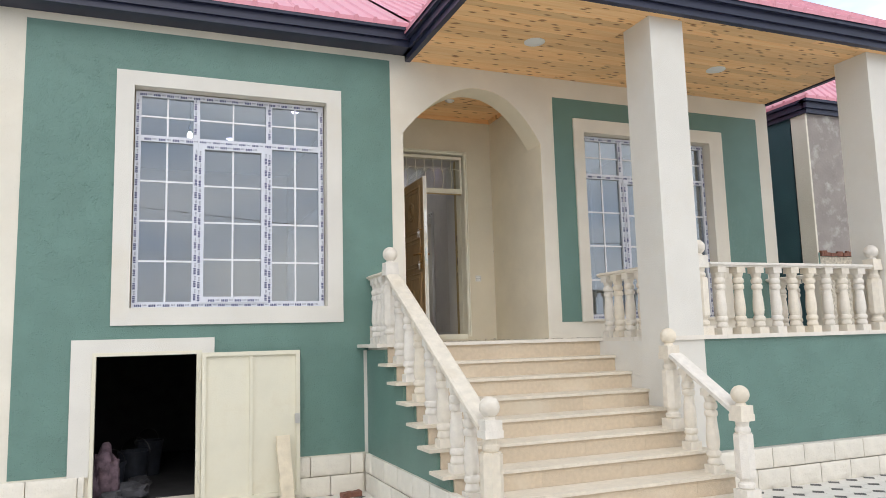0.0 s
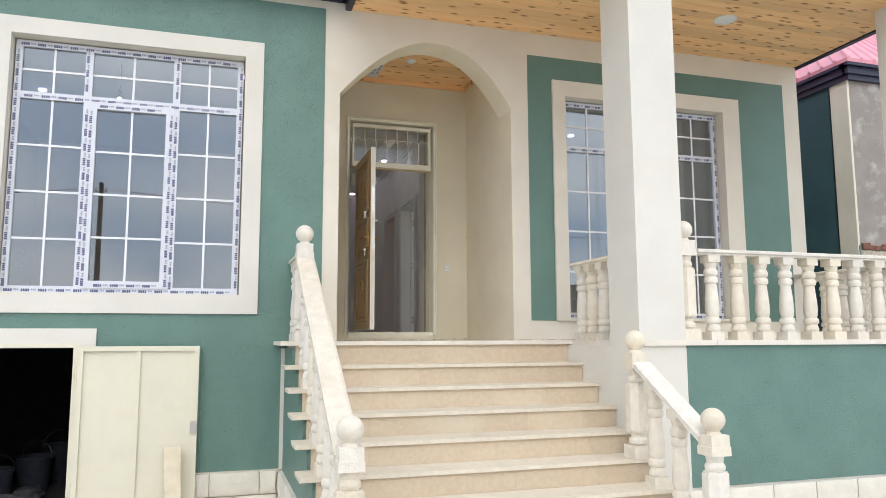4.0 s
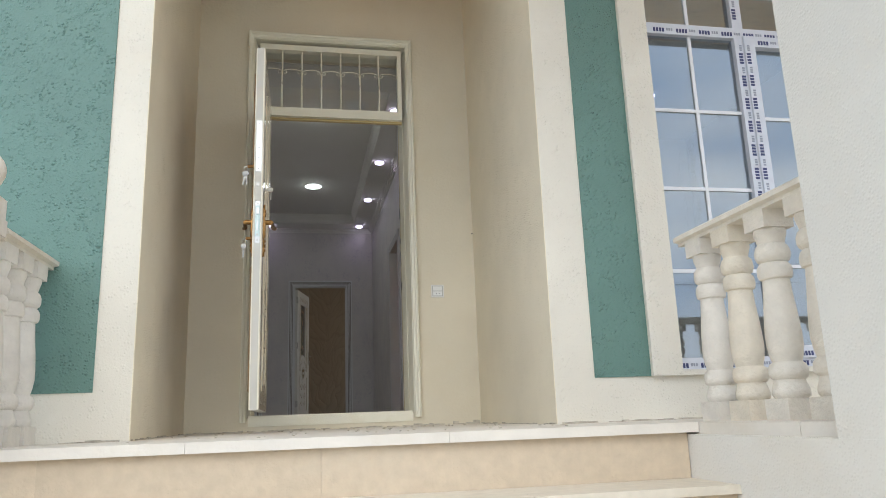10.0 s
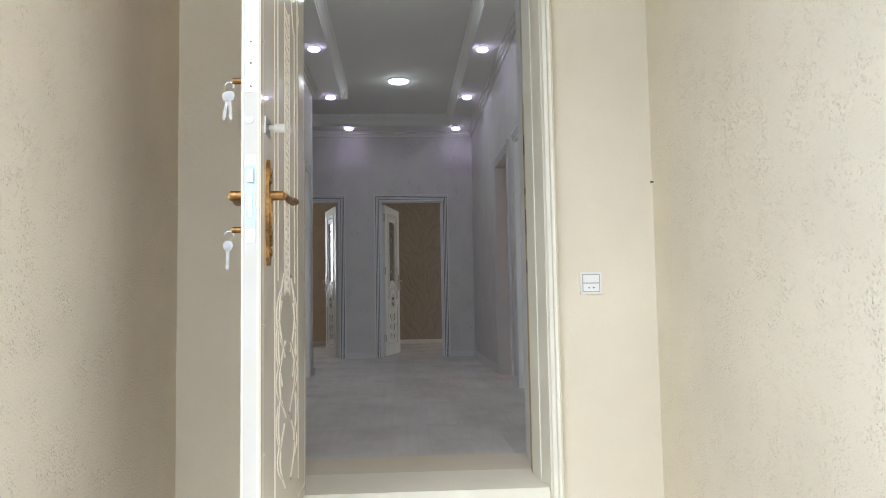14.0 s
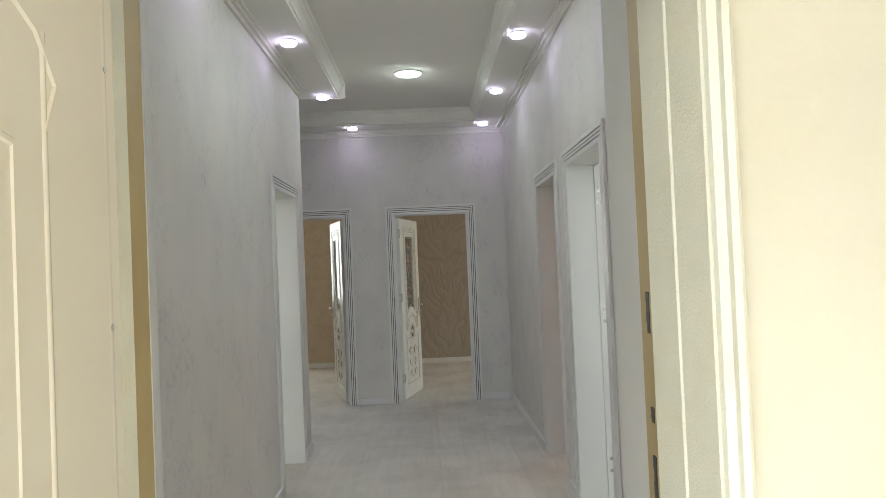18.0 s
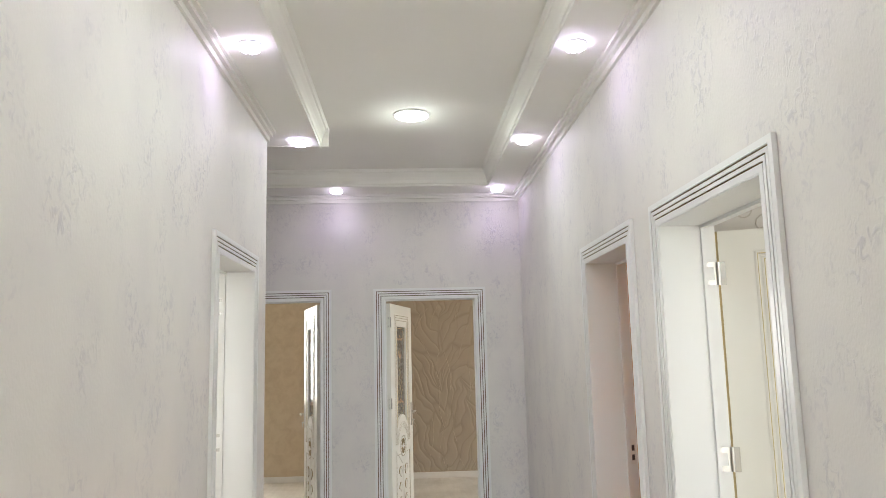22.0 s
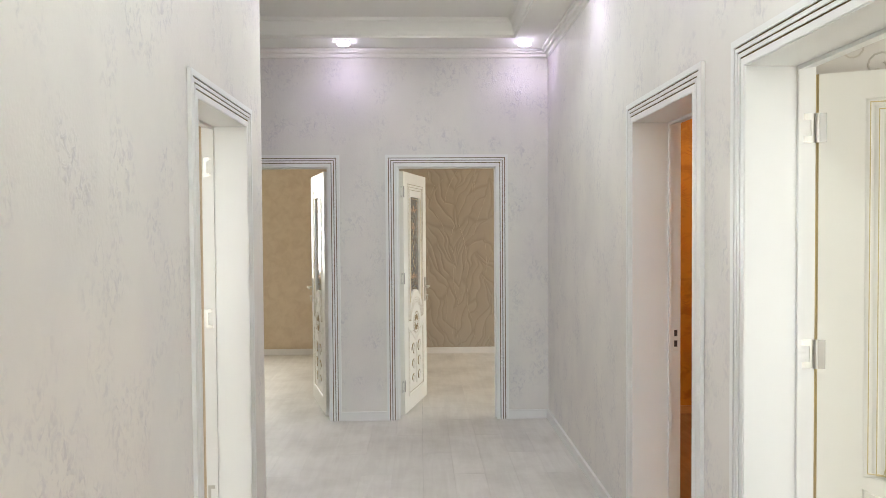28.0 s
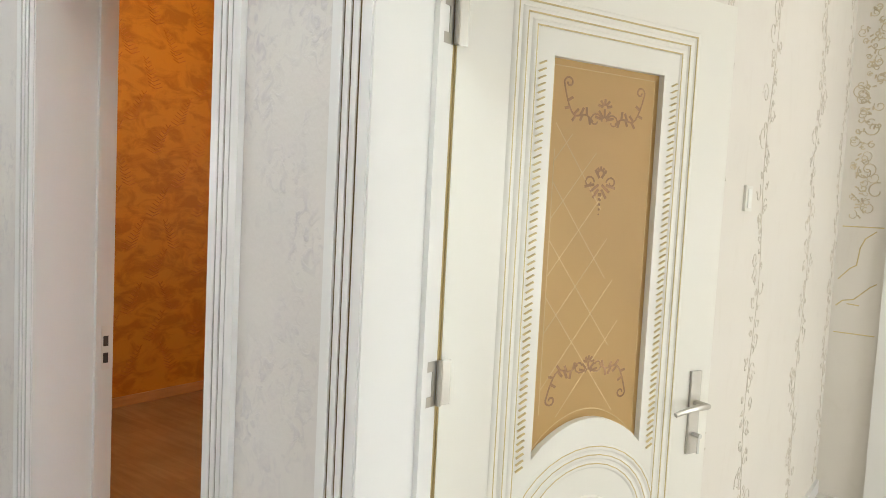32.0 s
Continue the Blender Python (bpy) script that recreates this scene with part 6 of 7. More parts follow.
    stuff = [part("gilt_line", wide(gilt), line_mat, d)]
    stuff.append(part("rope_trim", wide(rope), M_GILT, d, "slanted gilt rope trim"))
    stuff.append(part("etched_ornament", wide(etch), M_ETCH, d, "brown etched scrolls on the glass"))
    stuff.append(part("etched_lattice", wide(etch2), M_ETCH2, d))
    for o in stuff:
        o["kind"] = "stuff"
    for sg in (-1, 1):
        bm = bmesh.new()
        ya, yb = sorted((sg * t, sg * (t + 0.007)))
        prism(bm, [(0.667, 0.875), (0.700, 0.875), (0.700, 1.085), (0.667, 1.085)], 'y', ya, yb)
        tube(bm, [(0.684, sg * t, 1.005), (0.684, sg * (t + 0.045), 1.005), (0.65, sg * (t + 0.05), 1.008), (0.60, sg * (t + 0.048), 1.002), (0.580, sg * (t + 0.045), 0.996)], [0.008, 0.008, 0.009, 0.007, 0.006], 8)
        part("handle", wide(bm), M_HINGE, d, "brushed steel lever on a plate", smooth=True)
        bm = bmesh.new()
        tube(bm, [(0.684, sg * t, 0.925), (0.684, sg * (t + 0.03), 0.925)], 0.006, 8)
        box(bm, 0.681, 0.687, *sorted((sg * (t + 0.022), sg * (t + 0.026))), 0.88, 0.925)
        part("key", wide(bm), M_STEEL, d)
    for z in (0.20, 1.075, 1.775):
        bm = bmesh.new()
        lathe(bm, [(0.006, z), (0.006, z + 0.09)], 8, (-0.005, -t - 0.004, 0))
        box(bm, 0.0, 0.022, -t - 0.002, -t, z, z + 0.09)
        box(bm, -0.050, -0.008, -t + 0.006, -t + 0.008, z, z + 0.016)
        box(bm, -0.050, -0.008, -t + 0.006, -t + 0.008, z + 0.074, z + 0.09)
        box(bm, -0.050, -0.038, -t + 0.006, -t + 0.008, z + 0.016, z + 0.074)
        part("hinge", bm, M_HINGE, d)
    return d


door = inner_door(M_AMBER, M_GILT, "amber frosted pane with etched scrolls", 0.80)
door.matrix_basis = pose(4.754, 13.801, 0, 0, 0, -22.5)
far_door = inner_door(M_SMOKE, M_GILT2, "smoky patterned pane", 0.755)
far_door.matrix_basis = pose(FR[0] + 0.03, YH + 0.115, 0, 0, 0, 76)
copy_thing(far_door, pose(FL[1] - 0.03, YH + 0.115, 0, 0, 0, 106))

part("edge", boxes((-0.0022, 0.0, -0.018, 0.018, 0.012, 1.985)), M_STOP, door, "unpainted golden hinge edge")

# hinge plates and strike left bare in the two doorways whose leaves stand out of sight
for z in (0.20, 1.05, 1.775):
    bm = bmesh.new()
    for a, b in ((0, 0.016), (0.074, 0.09)):
        box(bm, XL - 0.195, XL - 0.15, LD[1] - 0.0085, LD[1] - 0.0065, z + a, z + b)
    box(bm, XL - 0.195, XL - 0.182, LD[1] - 0.0085, LD[1] - 0.0065, z + 0.016, z + 0.074)
    box(bm, XL - 0.16, XL - 0.15, LD[1] - 0.0085, LD[1] - 0.0065, z + 0.016, z + 0.074)
    tagged(part("hinge_plate", bm, M_HINGE), "bright steel hinge plate screwed to the white lining", "hinge", "bare hinge plates")
bm = boxes((XR + 0.182, XR + 0.207, RD1[1] - 0.0085, RD1[1] - 0.0065, 0.93, 1.06))
st = tagged(part("strike_plate", bm, M_SWITCH), "steel strike plate with two slots in the orange room's doorway", "strike plate")
part("slots", boxes((XR + 0.187, XR + 0.202, RD1[1] - 0.0092, RD1[1] - 0.0086, 0.95, 0.98), (XR + 0.187, XR + 0.202, RD1[1] - 0.0092, RD1[1] - 0.0086, 1.0, 1.03)), M_DARKSTEEL, st)

# ---- lamps of the hall ----
def spot_lamp(x, y, z=2.93):
    s = thing("recessed_spot", "small crystal spot lamp with violet-white light in the border", "spot lamp", "ceiling spots", m=pose(x, y, z))
    bm = bmesh.new()
    lathe(bm, [(0.052, 0.0), (0.050, -0.008), (0.040, -0.010), (0.040, 0.0)], 20, caps=False)
    part("ring", bm, M_STEEL, s, smooth=True)
    bm = bmesh.new()
    for q in range(8):
        a = q * math.pi / 4
        lathe(bm, [(0.004, -0.034), (0.015, -0.026), (0.017, -0.016), (0.012, -0.006)], 8, (0.034 * math.cos(a), 0.034 * math.sin(a), 0))
    part("crystal", bm, M_SPOT, s, "glowing crystal petals", smooth=True)["kind"] = "stuff"
    bm = bmesh.new()
    lathe(bm, [(0.030, -0.012), (0.030, -0.010)], 16)
    part("led", bm, M_SPOT, s)
    return s


VIOLET = (0.64, 0.48, 1.0)
SPOTS = [(2.85, 12.67), (2.85, 14.16), (2.85, 15.67), (2.95, 17.10), (4.32, 12.67), (4.32, 14.16), (4.32, 15.67), (4.31, 17.10), (1.45, 17.10)]
first = None
for x, y in SPOTS:
    if first is None:
        first = spot_lamp(x, y)
    else:
        copy_thing(first, pose(x, y, 2.93))
    lamp('SPOT', "spot_light", (x, y, 2.868), (x, y, 0), SPOT_W, VIOLET, 0.03)
for x, y in ((3.58, 13.23), (3.58, 15.56)):
    s = thing("ceiling_disc_lamp", "round flush white disc lamp, lit", "ceiling lamp", "disc lamps", m=pose(x, y, ZC))
    bm = bmesh.new()
    lathe(bm, [(0.095, -0.016), (0.105, -0.012), (0.108, -0.001)], 28)
    part("diffuser", bm, M_DISC, s, smooth=True)
    bm = bmesh.new()
    lathe(bm, [(0.109, -0.010), (0.120, -0.007), (0.122, 0.0), (0.109, 0.0)], 28, caps=False)
    part("rim", bm, M_PLASTIC, s, smooth=True)
    o = lamp('AREA', "disc_light", (x, y, ZC - 0.025), (x, y, 0), DISC_W, (0.97, 1.0, 0.98), 0.2)
    o.data.shape = 'DISK'
    lamp('POINT', "disc_halo", (x, y, ZC - 0.06), (x, y, 0), 0.44, (0.95, 1.0, 0.97), 0.05)

# lamps of the front rooms, seen through the glass; third bulb added, orange room
for x, y in ((0.55, 11.2), (6.0, 11.0), (6.2, 15.8)):
    s = thing("pendant_bulb", "bare lit bulb hanging on a short cable", "pendant lamp", "bare bulbs", m=pose(x, y, 3.10))
    bm = bmesh.new()
    tube(bm, [(0, 0, 0), (0.01, 0, -0.15), (0, 0, -0.32)], 0.004, 5)
    part("cable", bm, M_WIRE, s)
    bm = bmesh.new()
    lathe(bm, [(0.012, -0.40), (0.03, -0.43), (0.036, -0.46), (0.024, -0.49), (0.004, -0.50)], 12)
    part("bulb", bm, M_BULB, s, smooth=True)
    lathe_bm = bmesh.new()
    lathe(lathe_bm, [(0.018, -0.40), (0.018, -0.32)], 10)
    part("socket", lathe_bm, M_WIRE, s)
for x, y in ((-0.5, 12.4), (1.2, 12.8), (1.9, 11.2), (5.6, 12.2), (6.9, 12.4)):
    c = copy_thing(first, pose(x, y, 3.10))

# ---- outdoor switch and inner switch ----
def switch(x, y, z, m=None, w=0.082, two=True):
    s = thing("wall_switch", "white plastic switch with a socket below" if two else "small white light switch on the wallpaper", "switch", m=m or pose(x, y, z))
    part("plate", boxes((-w / 2, w / 2, -0.009, -0.001, -w / 2, w / 2)), M_SWITCH, s, bevel=0.003)
    if two:
        part("insert", boxes((-0.034, 0.034, -0.0098, -0.0091, -0.034, 0.034)), M_JOINT, s, "grey joint between frame and modules")
        part("rocker", boxes((-0.030, 0.030, -0.013, -0.0099, 0.002, 0.030)), M_PLASTIC, s, bevel=0.002)
        part("socket", boxes((-0.030, 0.030, -0.0112, -0.0099, -0.030, -0.002)), M_PLASTIC, s, bevel=0.002)
        bm = bmesh.new()
        for dx in (-0.009, 0.009):
            lathe(bm, [(0.003, -0.0122), (0.003, -0.0112)], 8, (dx, 0, -0.017), 'y')
        part("pin_hole", bm, M_DARKSTEEL, s)
    else:
        part("rocker", boxes((-0.02, 0.02, -0.012, -0.0095, -0.03, 0.03)), M_PLASTIC, s, bevel=0.002)
    return s


switch(4.292, YD, 0.768)
bm = bmesh.new()
lathe(bm, [(0.004, AX1 - 0.014), (0.002, AX1 - 0.001)], 8, (0, 10.60, 1.15), "x")
tagged(part("wall_nail", bm, M_DARKSTEEL), "small rusty nail head in the niche wall", "nail")
switch(6.07, 13.57, 1.53, two=False)

# warm light added to the orange room, at a bulb that is out of sight
lamp('POINT', "warm_bulb_light", (6.2, 15.8, 2.5), (6.2, 15.8, 0), 4.9, (1.0, 0.57, 0.21), 0.06)

# ---- niche ceiling: loft hatch and lamp ----
lh = thing("loft_hatch", "white plastic loft hatch still in printed film", "loft hatch")
bm = bmesh.new()
wall = ((2.80, 3.40, 9.94, 10.50, 2.995, 3.019),)
for o, w, z0 in ((0.0, 0.055, 2.992), (0.055, 0.05, 2.985)):
    x0, x1, y0, y1 = 2.80 + o, 3.40 - o, 9.94 + o, 10.50 - o
    box(bm, x0, x1, y0, y0 + w, z0, 3.019)
    box(bm, x0, x1, y1 - w, y1, z0, 3.019)
    box(bm, x0, x0 + w, y0 + w, y1 - w, z0, 3.019)
    box(bm, x1 - w, x1, y0 + w, y1 - w, z0, 3.019)
part("frame", bm, M_FILM, lh)
part("gasket", boxes((2.905, 3.295, 10.045, 10.395, 2.999, 3.018)), M_WIRE, lh, "black rubber gasket")
part("panel", boxes((2.915, 3.285, 10.055, 10.385, 2.996, 3.017)), M_PVC, lh)
bm = bmesh.new()
rng = random.Random(5)
for o, z0 in ((0.028, 2.992), (0.08, 2.985)):
    for side in range(4):
        s = 0.05
        while s < 0.48:
            a, b = s, s + 0.055
            if side < 2:
                y = (9.94 + o) if side == 0 else (10.50 - o)
                box(bm, 2.80 + a, 2.80 + b, y - 0.007, y + 0.007, z0 - 0.001, z0 - 0.0002)
            else:
                x = (2.80 + o) if side == 2 else (3.40 - o)
                box(bm, x - 0.007, x + 0.007, 9.94 + a, 9.94 + b, z0 - 0.001, z0 - 0.0002)
            s += 0.10 + 0.02 * rng.random()
part("print", bm, M_INK, lh, "dark printed bars on the film")["kind"] = "stuff"
nl = thing("niche_lamp", "small white round lamp on the pine ceiling", "ceiling lamp", m=pose(3.67, 9.96, 3.02))
bm = bmesh.new()
lathe(bm, [(0.035, -0.022), (0.05, -0.012), (0.062, -0.004), (0.062, -0.0005)], 20)
part("cover", bm, M_SOFFIT_LIGHT, nl, smooth=True)

# ---- raised patterns of the wallpapers ----
def curl(x, z, s, k, n=14, turns=1.15, ph=0.0):
    return [(x + s * k * (1 - 0.75 * q / n) * math.cos(ph + q * turns * 2 * math.pi / n), z + k * (1 - 0.75 * q / n) * math.sin(ph + q * turns * 2 * math.pi / n)) for q in range(n)]


rng = random.Random(11)
bm = bmesh.new()
for xb, size, dense in ((5.74, 0.6, 0.6), (6.29, 1.0, 1.0), (7.15, 1.0, 1.0), (7.84, 0.8, 0.8)):
    ph = rng.random() * 6
    sway = lambda z: 0.028 * size * math.sin(ph + z * 7.0)
    ridge(bm, [(xb + sway(z), z) for z in [0.08 + 0.03 * q for q in range(98)]], 0.004, 0.002, 13.57)
    z = 0.12
    while z < 3.0:
        s = rng.choice((-1, 1))
        k = (0.014 + 0.034 * rng.random() ** 2) * size
        x = xb + sway(z) + s * (k + 0.045 * rng.random() ** 2 * size)
        if rng.random() < dense:
            ridge(bm, curl(x, z, s, k, turns=0.8 + 0.5 * rng.random(), ph=rng.random() * 6), 0.0028 + 0.0022 * rng.random(), 0.002, 13.57)
            # small leaf beside the curl
            a = rng.random() * 6.28
            ridge(bm, [(x + s * k, z), (x + s * k + 0.016 * math.cos(a), z + 0.016 * math.sin(a))], 0.006, 0.002, 13.57)
        z += 0.019 + 0.016 * rng.random()
back = bmesh.new()
for xb in (0.14, 0.36, 0.60):
    z = 1.9
    while z < 3.0:
        s = rng.choice((-1, 1))
        ridge(back, curl(xb + s * 0.04, z, s, 0.035 + 0.03 * rng.random(), ph=rng.random() * 6), 0.006, 0.0025, 0.0)
        z += 0.06
w = bpy.data.objects["wall_right_room"]
o = part("raised_scrolls", bm, M_SCROLL, w, "beige raised scroll bands")
o["kind"] = "stuff"
o = part("raised_scrolls", back, M_SCROLL, w, "beige raised scroll bands")
o.matrix_basis = pose(4.80, 13.90, 0, 0, 0, math.degrees(math.atan2(-0.305, 0.6395)))
o["kind"] = "stuff"

vein = bmesh.new()
for row in range(26):
    xc = 3.2 + 0.17 * row
    z = -0.1 - 0.35 * rng.random()
    while z < 2.7:
        s = 1 if rng.random() < 0.55 else -1
        L = 0.34 + 0.24 * rng.random()
        bend = (0.05 + 0.10 * rng.random()) * rng.choice((1, 1, -0.6))
        lean = 0.04 + 0.10 * rng.random()
        x0 = xc + 0.10 * (rng.random() - 0.5)
        n = 12
        mid = [(x0 + s * (lean * q / n + bend * math.sin(math.pi * (0.35 + 0.6 * q / n))), max(z + L * q / n, 0.075)) for q in range(n + 1)]
        if mid[-1][1] > 0.1:
            ridge(vein, mid, 0.005 + 0.004 * rng.random(), 0.003, 20.5)
        z += L * (1.0 + 0.5 * rng.random())
w = bpy.data.objects["wall_far_right_room"]
o = part("raised_leaf_veins", vein, M_LEAFVEIN, w, "brown raised leaf veins")
o["kind"] = "stuff"

fern = bmesh.new()
xc, row = 4.85, 0
while xc < 7.7:
    z = 0.2 + 0.22 * (row % 2)
    while z < 2.9:
        lean = rng.choice((-0.5, 0.5)) + 0.2 * (rng.random() - 0.5)
        for q in range(9):
            px, pz = xc + lean * 0.022 * q, z + 0.022 * q
            for s in (-1, 1):
                ridge(fern, [(px, pz), (px + s * (0.05 - 0.004 * q), pz + 0.022)], 0.006, 0.0025, YH + 0.06)
        z += 0.42
    xc += 0.17
    row += 1
w = bpy.data.objects["wall_orange_room"]
o = part("raised_ferns", fern, M_FERN, w, "darker raised fern strokes")
o["kind"] = "stuff"

orn, crack = bmesh.new(), bmesh.new()
z = 1.50
while z < 3.0:
    s = rng.choice((-1, 1))
    k = 0.014 + 0.034 * rng.random() ** 2
    yc = 13.49 + 0.02 * math.sin(z * 8) + s * (k + 0.05 * rng.random() ** 2)
    if yc + k < 13.565:
        ridge(orn, curl(yc, z, s, k, turns=0.8 + 0.5 * rng.random(), ph=rng.random() * 6), 0.003 + 0.003 * rng.random(), 0.003, 0.0, sgn=1)
        a = rng.random() * 6.28
        ridge(orn, [(yc - s * k, z), (yc - s * k + 0.02 * math.cos(a), z + 0.02 * math.sin(a))], 0.008, 0.003, 0.0, sgn=1)
    z += 0.014
for pts in ([(13.55, 1.16), (13.50, 1.22), (13.47, 1.24), (13.46, 1.33), (13.44, 1.38), (13.39, 1.42)], [(13.55, 1.02), (13.52, 1.05), (13.47, 1.06), (13.40, 1.13), (13.37, 1.15)], [(13.50, 1.035), (13.44, 1.03)], [(13.55, 0.88), (13.36, 0.88)], [(13.55, 1.44), (13.36, 1.44)]):
    ridge(crack, pts, 0.006, 0.002, 0.0, sgn=1)
w = bpy.data.objects["wall_right_room_end"]
for nm, b, m, lab in (("raised_gilt_scrolls", orn, M_SCROLL2, "gilt raised scrolls"), ("marble_veins", crack, M_GILT, "brown veins and joints of the marble pattern")):
    o = part(nm, b, m, w, lab)
    o.matrix_basis = pose(7.94, 0, 0, 0, 0, 90)
    o["kind"] = "stuff"
structure("trim_window_jamb", boxes((7.90, 7.94, 13.24, 13.34, 0.0, 3.1)), M_TRIM, "white window jamb lining", "trim", bevel=0.004)

# ---- balustrades ----
BAL_H, PB_H = 0.715, 0.689


def baluster_mesh(h):
    bm = bmesh.new()
    box(bm, -0.060, 0.060, -0.060, 0.060, 0.0, 0.098 * h)
    profile = [(0.050, 0.098), (0.058, 0.112), (0.058, 0.135), (0.051, 0.165), (0.047, 0.185), (0.056, 0.193), (0.061, 0.21), (0.061, 0.24), (0.055, 0.258), (0.046, 0.268), (0.052, 0.30), (0.057, 0.35), (0.057, 0.40), (0.053, 0.49), (0.047, 0.58), (0.043, 0.662),
               (0.052, 0.668), (0.056, 0.685), (0.056, 0.715), (0.051, 0.735), (0.043, 0.746), (0.052, 0.756), (0.057, 0.775), (0.057, 0.805), (0.051, 0.828), (0.043, 0.84), (0.047, 0.862), (0.053, 0.89), (0.052, 0.912)]
    lathe(bm, [(r, z * h) for r, z in profile], 18)
    box(bm, -0.056, 0.056, -0.056, 0.056, 0.912 * h, h)
    me = mesh_of(bm, "baluster", True)
    me.materials.append(M_STONE)
    return me


def newel_mesh(rise):
    bm = bmesh.new()
    prism(bm, [(-0.075, -0.075), (0.075, -0.075), (0.075, 0.075), (-0.075, 0.075)], 'z', 0.0, 0.09)
    lathe(bm, [(0.055, 0.09), (0.068, 0.105), (0.068, 0.13), (0.05, 0.15), (0.056, 0.18)], 16)
    oct_r = 0.078
    for r, za, zb in ((oct_r * 0.9, 0.18, 0.192), (oct_r, 0.192, 0.503 + rise), (oct_r * 0.9, 0.503 + rise, 0.515 + rise)):
        prism(bm, [(r * 1.06 * math.cos(radians(22.5 + 45 * q)), r * 1.06 * math.sin(radians(22.5 + 45 * q))) for q in range(8)], 'z', za, zb)
    lathe(bm, [(0.052, 0.515 + rise), (0.062, 0.53 + rise), (0.062, 0.55 + rise), (0.05, 0.57 + rise), (0.058, 0.612 + rise)], 16)
    cap = bmesh.new()
    box(cap, -0.071, 0.071, -0.071, 0.071, 0.612 + rise, 0.668 + rise)
    box(cap, -0.066, 0.066, -0.066, 0.066, 0.668 + rise, 0.738 + rise)
    ball = bmesh.new()
    lathe(ball, [(0.046, 0.738 + rise), (0.042, 0.75 + rise), (0.036, 0.758 + rise)] + [(0.075 * math.sin(a), 0.826 + rise - 0.075 * math.cos(a)) for a in [0.55 + 0.2585 * k for k in range(11)]], 20)
    out = []
    for nm, b, bev in (("newel", bm, 0.0), ("cap", cap, 0.004), ("ball", ball, 0.0)):
        me = mesh_of(b, nm, not bev, bev)
        me.materials.append(M_STONE)
        out.append(me)
    return out


BAL, PORCH_BAL = baluster_mesh(BAL_H), baluster_mesh(PB_H)
NEWEL, FOOT_NEWEL, TOP_NEWEL, PORCH_NEWEL = newel_mesh(0.02), newel_mesh(0.05), newel_mesh(0.077), newel_mesh(0.064)


def piece(name, me, parent, x, y, z, rz=0):
    """One baluster, or a newel with its cap and ball."""
    meshes = me if isinstance(me, list) else [me]
    o = new(name, meshes[0])
    o.parent = parent
    o.matrix_basis = pose(x, y, z, 0, 0, rz)
    for m in meshes[1:]:
        new(m.name.split(".")[0], m).parent = o
    return o


def rail_bar(parent, a, b, width=0.15, th=0.06):
    """Stone handrail from a to b (centre of its underside)."""
    a, b = Vector(a), Vector(b)
    d = (b - a).normalized()
    side = d.cross(Vector((0, 0, 1))).normalized()
    up = side.cross(d)
    bm = bmesh.new()
    rows = []
    for p in (a, b):
        rows.append([bm.verts.new(p + side * s + up * u) for s, u in ((-width / 2 + 0.02, 0), (width / 2 - 0.02, 0), (width / 2 - 0.02, 0.012), (width / 2, 0.018), (width / 2, th - 0.012), (width / 2 - 0.02, th), (-width / 2 + 0.02, th), (-width / 2, th - 0.012), (-width / 2, 0.018), (-width / 2 + 0.02, 0.012))])
    n = len(rows[0])
    for i in range(n):
        bm.faces.new((rows[0][i], rows[0][(i + 1) % n], rows[1][(i + 1) % n], rows[1][i]))
    bm.faces.new(rows[0][::-1])
    bm.faces.new(rows[1])
    part("handrail", bm, M_STONE, parent)


RB = thing("stair_balustrade", "turned limestone balustrade with ball-topped newels along the stairs", "balustrade", "stone balustrades")
xb = 2.375
piece("newel", TOP_NEWEL, RB, xb, 8.56, ZS)
piece("newel", FOOT_NEWEL, RB, xb, 6.31, step_z(0))
for k in range(1, 8):
    piece("baluster", BAL, RB, xb, step_y(k) + 0.11, step_z(k))
slope = RISE / TREAD
y_a, y_b = 8.49, 6.37
z_at = lambda y: step_z(8) + BAL_H - 0.01 - slope * (step_y(8) + 0.11 - y)
rail_bar(RB, (xb, y_b, z_at(y_b)), (xb, y_a, z_at(y_a)))
SB = thing("porch_balustrade", "short turned limestone balustrade between newel and front wall", "balustrade", "stone balustrades")
for y in (8.74, 8.90, 9.06):
    piece("baluster", PORCH_BAL, SB, xb, y, ZS)
rail_bar(SB, (xb, 8.64, ZS + PB_H), (xb, YF - 0.002, ZS + PB_H), th=0.046)
RR = thing("stair_balustrade", "short turned limestone balustrade with ball-topped newels at the stair foot", "balustrade", "stone balustrades")
xr = 4.655
piece("newel", NEWEL, RR, xr, 7.16, step_z(3))
piece("newel", NEWEL, RR, xr, 6.30, step_z(0))
for k in (1, 2):
    piece("baluster", BAL, RR, xr, step_y(k) + 0.11, step_z(k))
rail_bar(RR, (xr, 6.37, z_at(6.37)), (xr, 7.09, z_at(7.09)))
MB = thing("porch_balustrade", "turned limestone balustrade beside the stair opening", "balustrade", "stone balustrades")
for y in (8.57, 8.38, 8.17, 7.95):
    piece("baluster", PORCH_BAL, MB, 4.985, y, ZS)
rail_bar(MB, (4.985, 7.72, ZS + PB_H), (4.985, 8.68, ZS + PB_H), th=0.046)
FB = thing("porch_balustrade", "long turned limestone balustrade along the porch front", "balustrade", "stone balustrades")
piece("newel", PORCH_NEWEL, FB, 5.285, 7.40, ZS)
piece("newel", PORCH_NEWEL, FB, 7.765, 7.40, ZS)
for i in range(9):
    piece("baluster", PORCH_BAL, FB, 5.285 + 2.48 * (i + 1) / 10, 7.40, ZS)
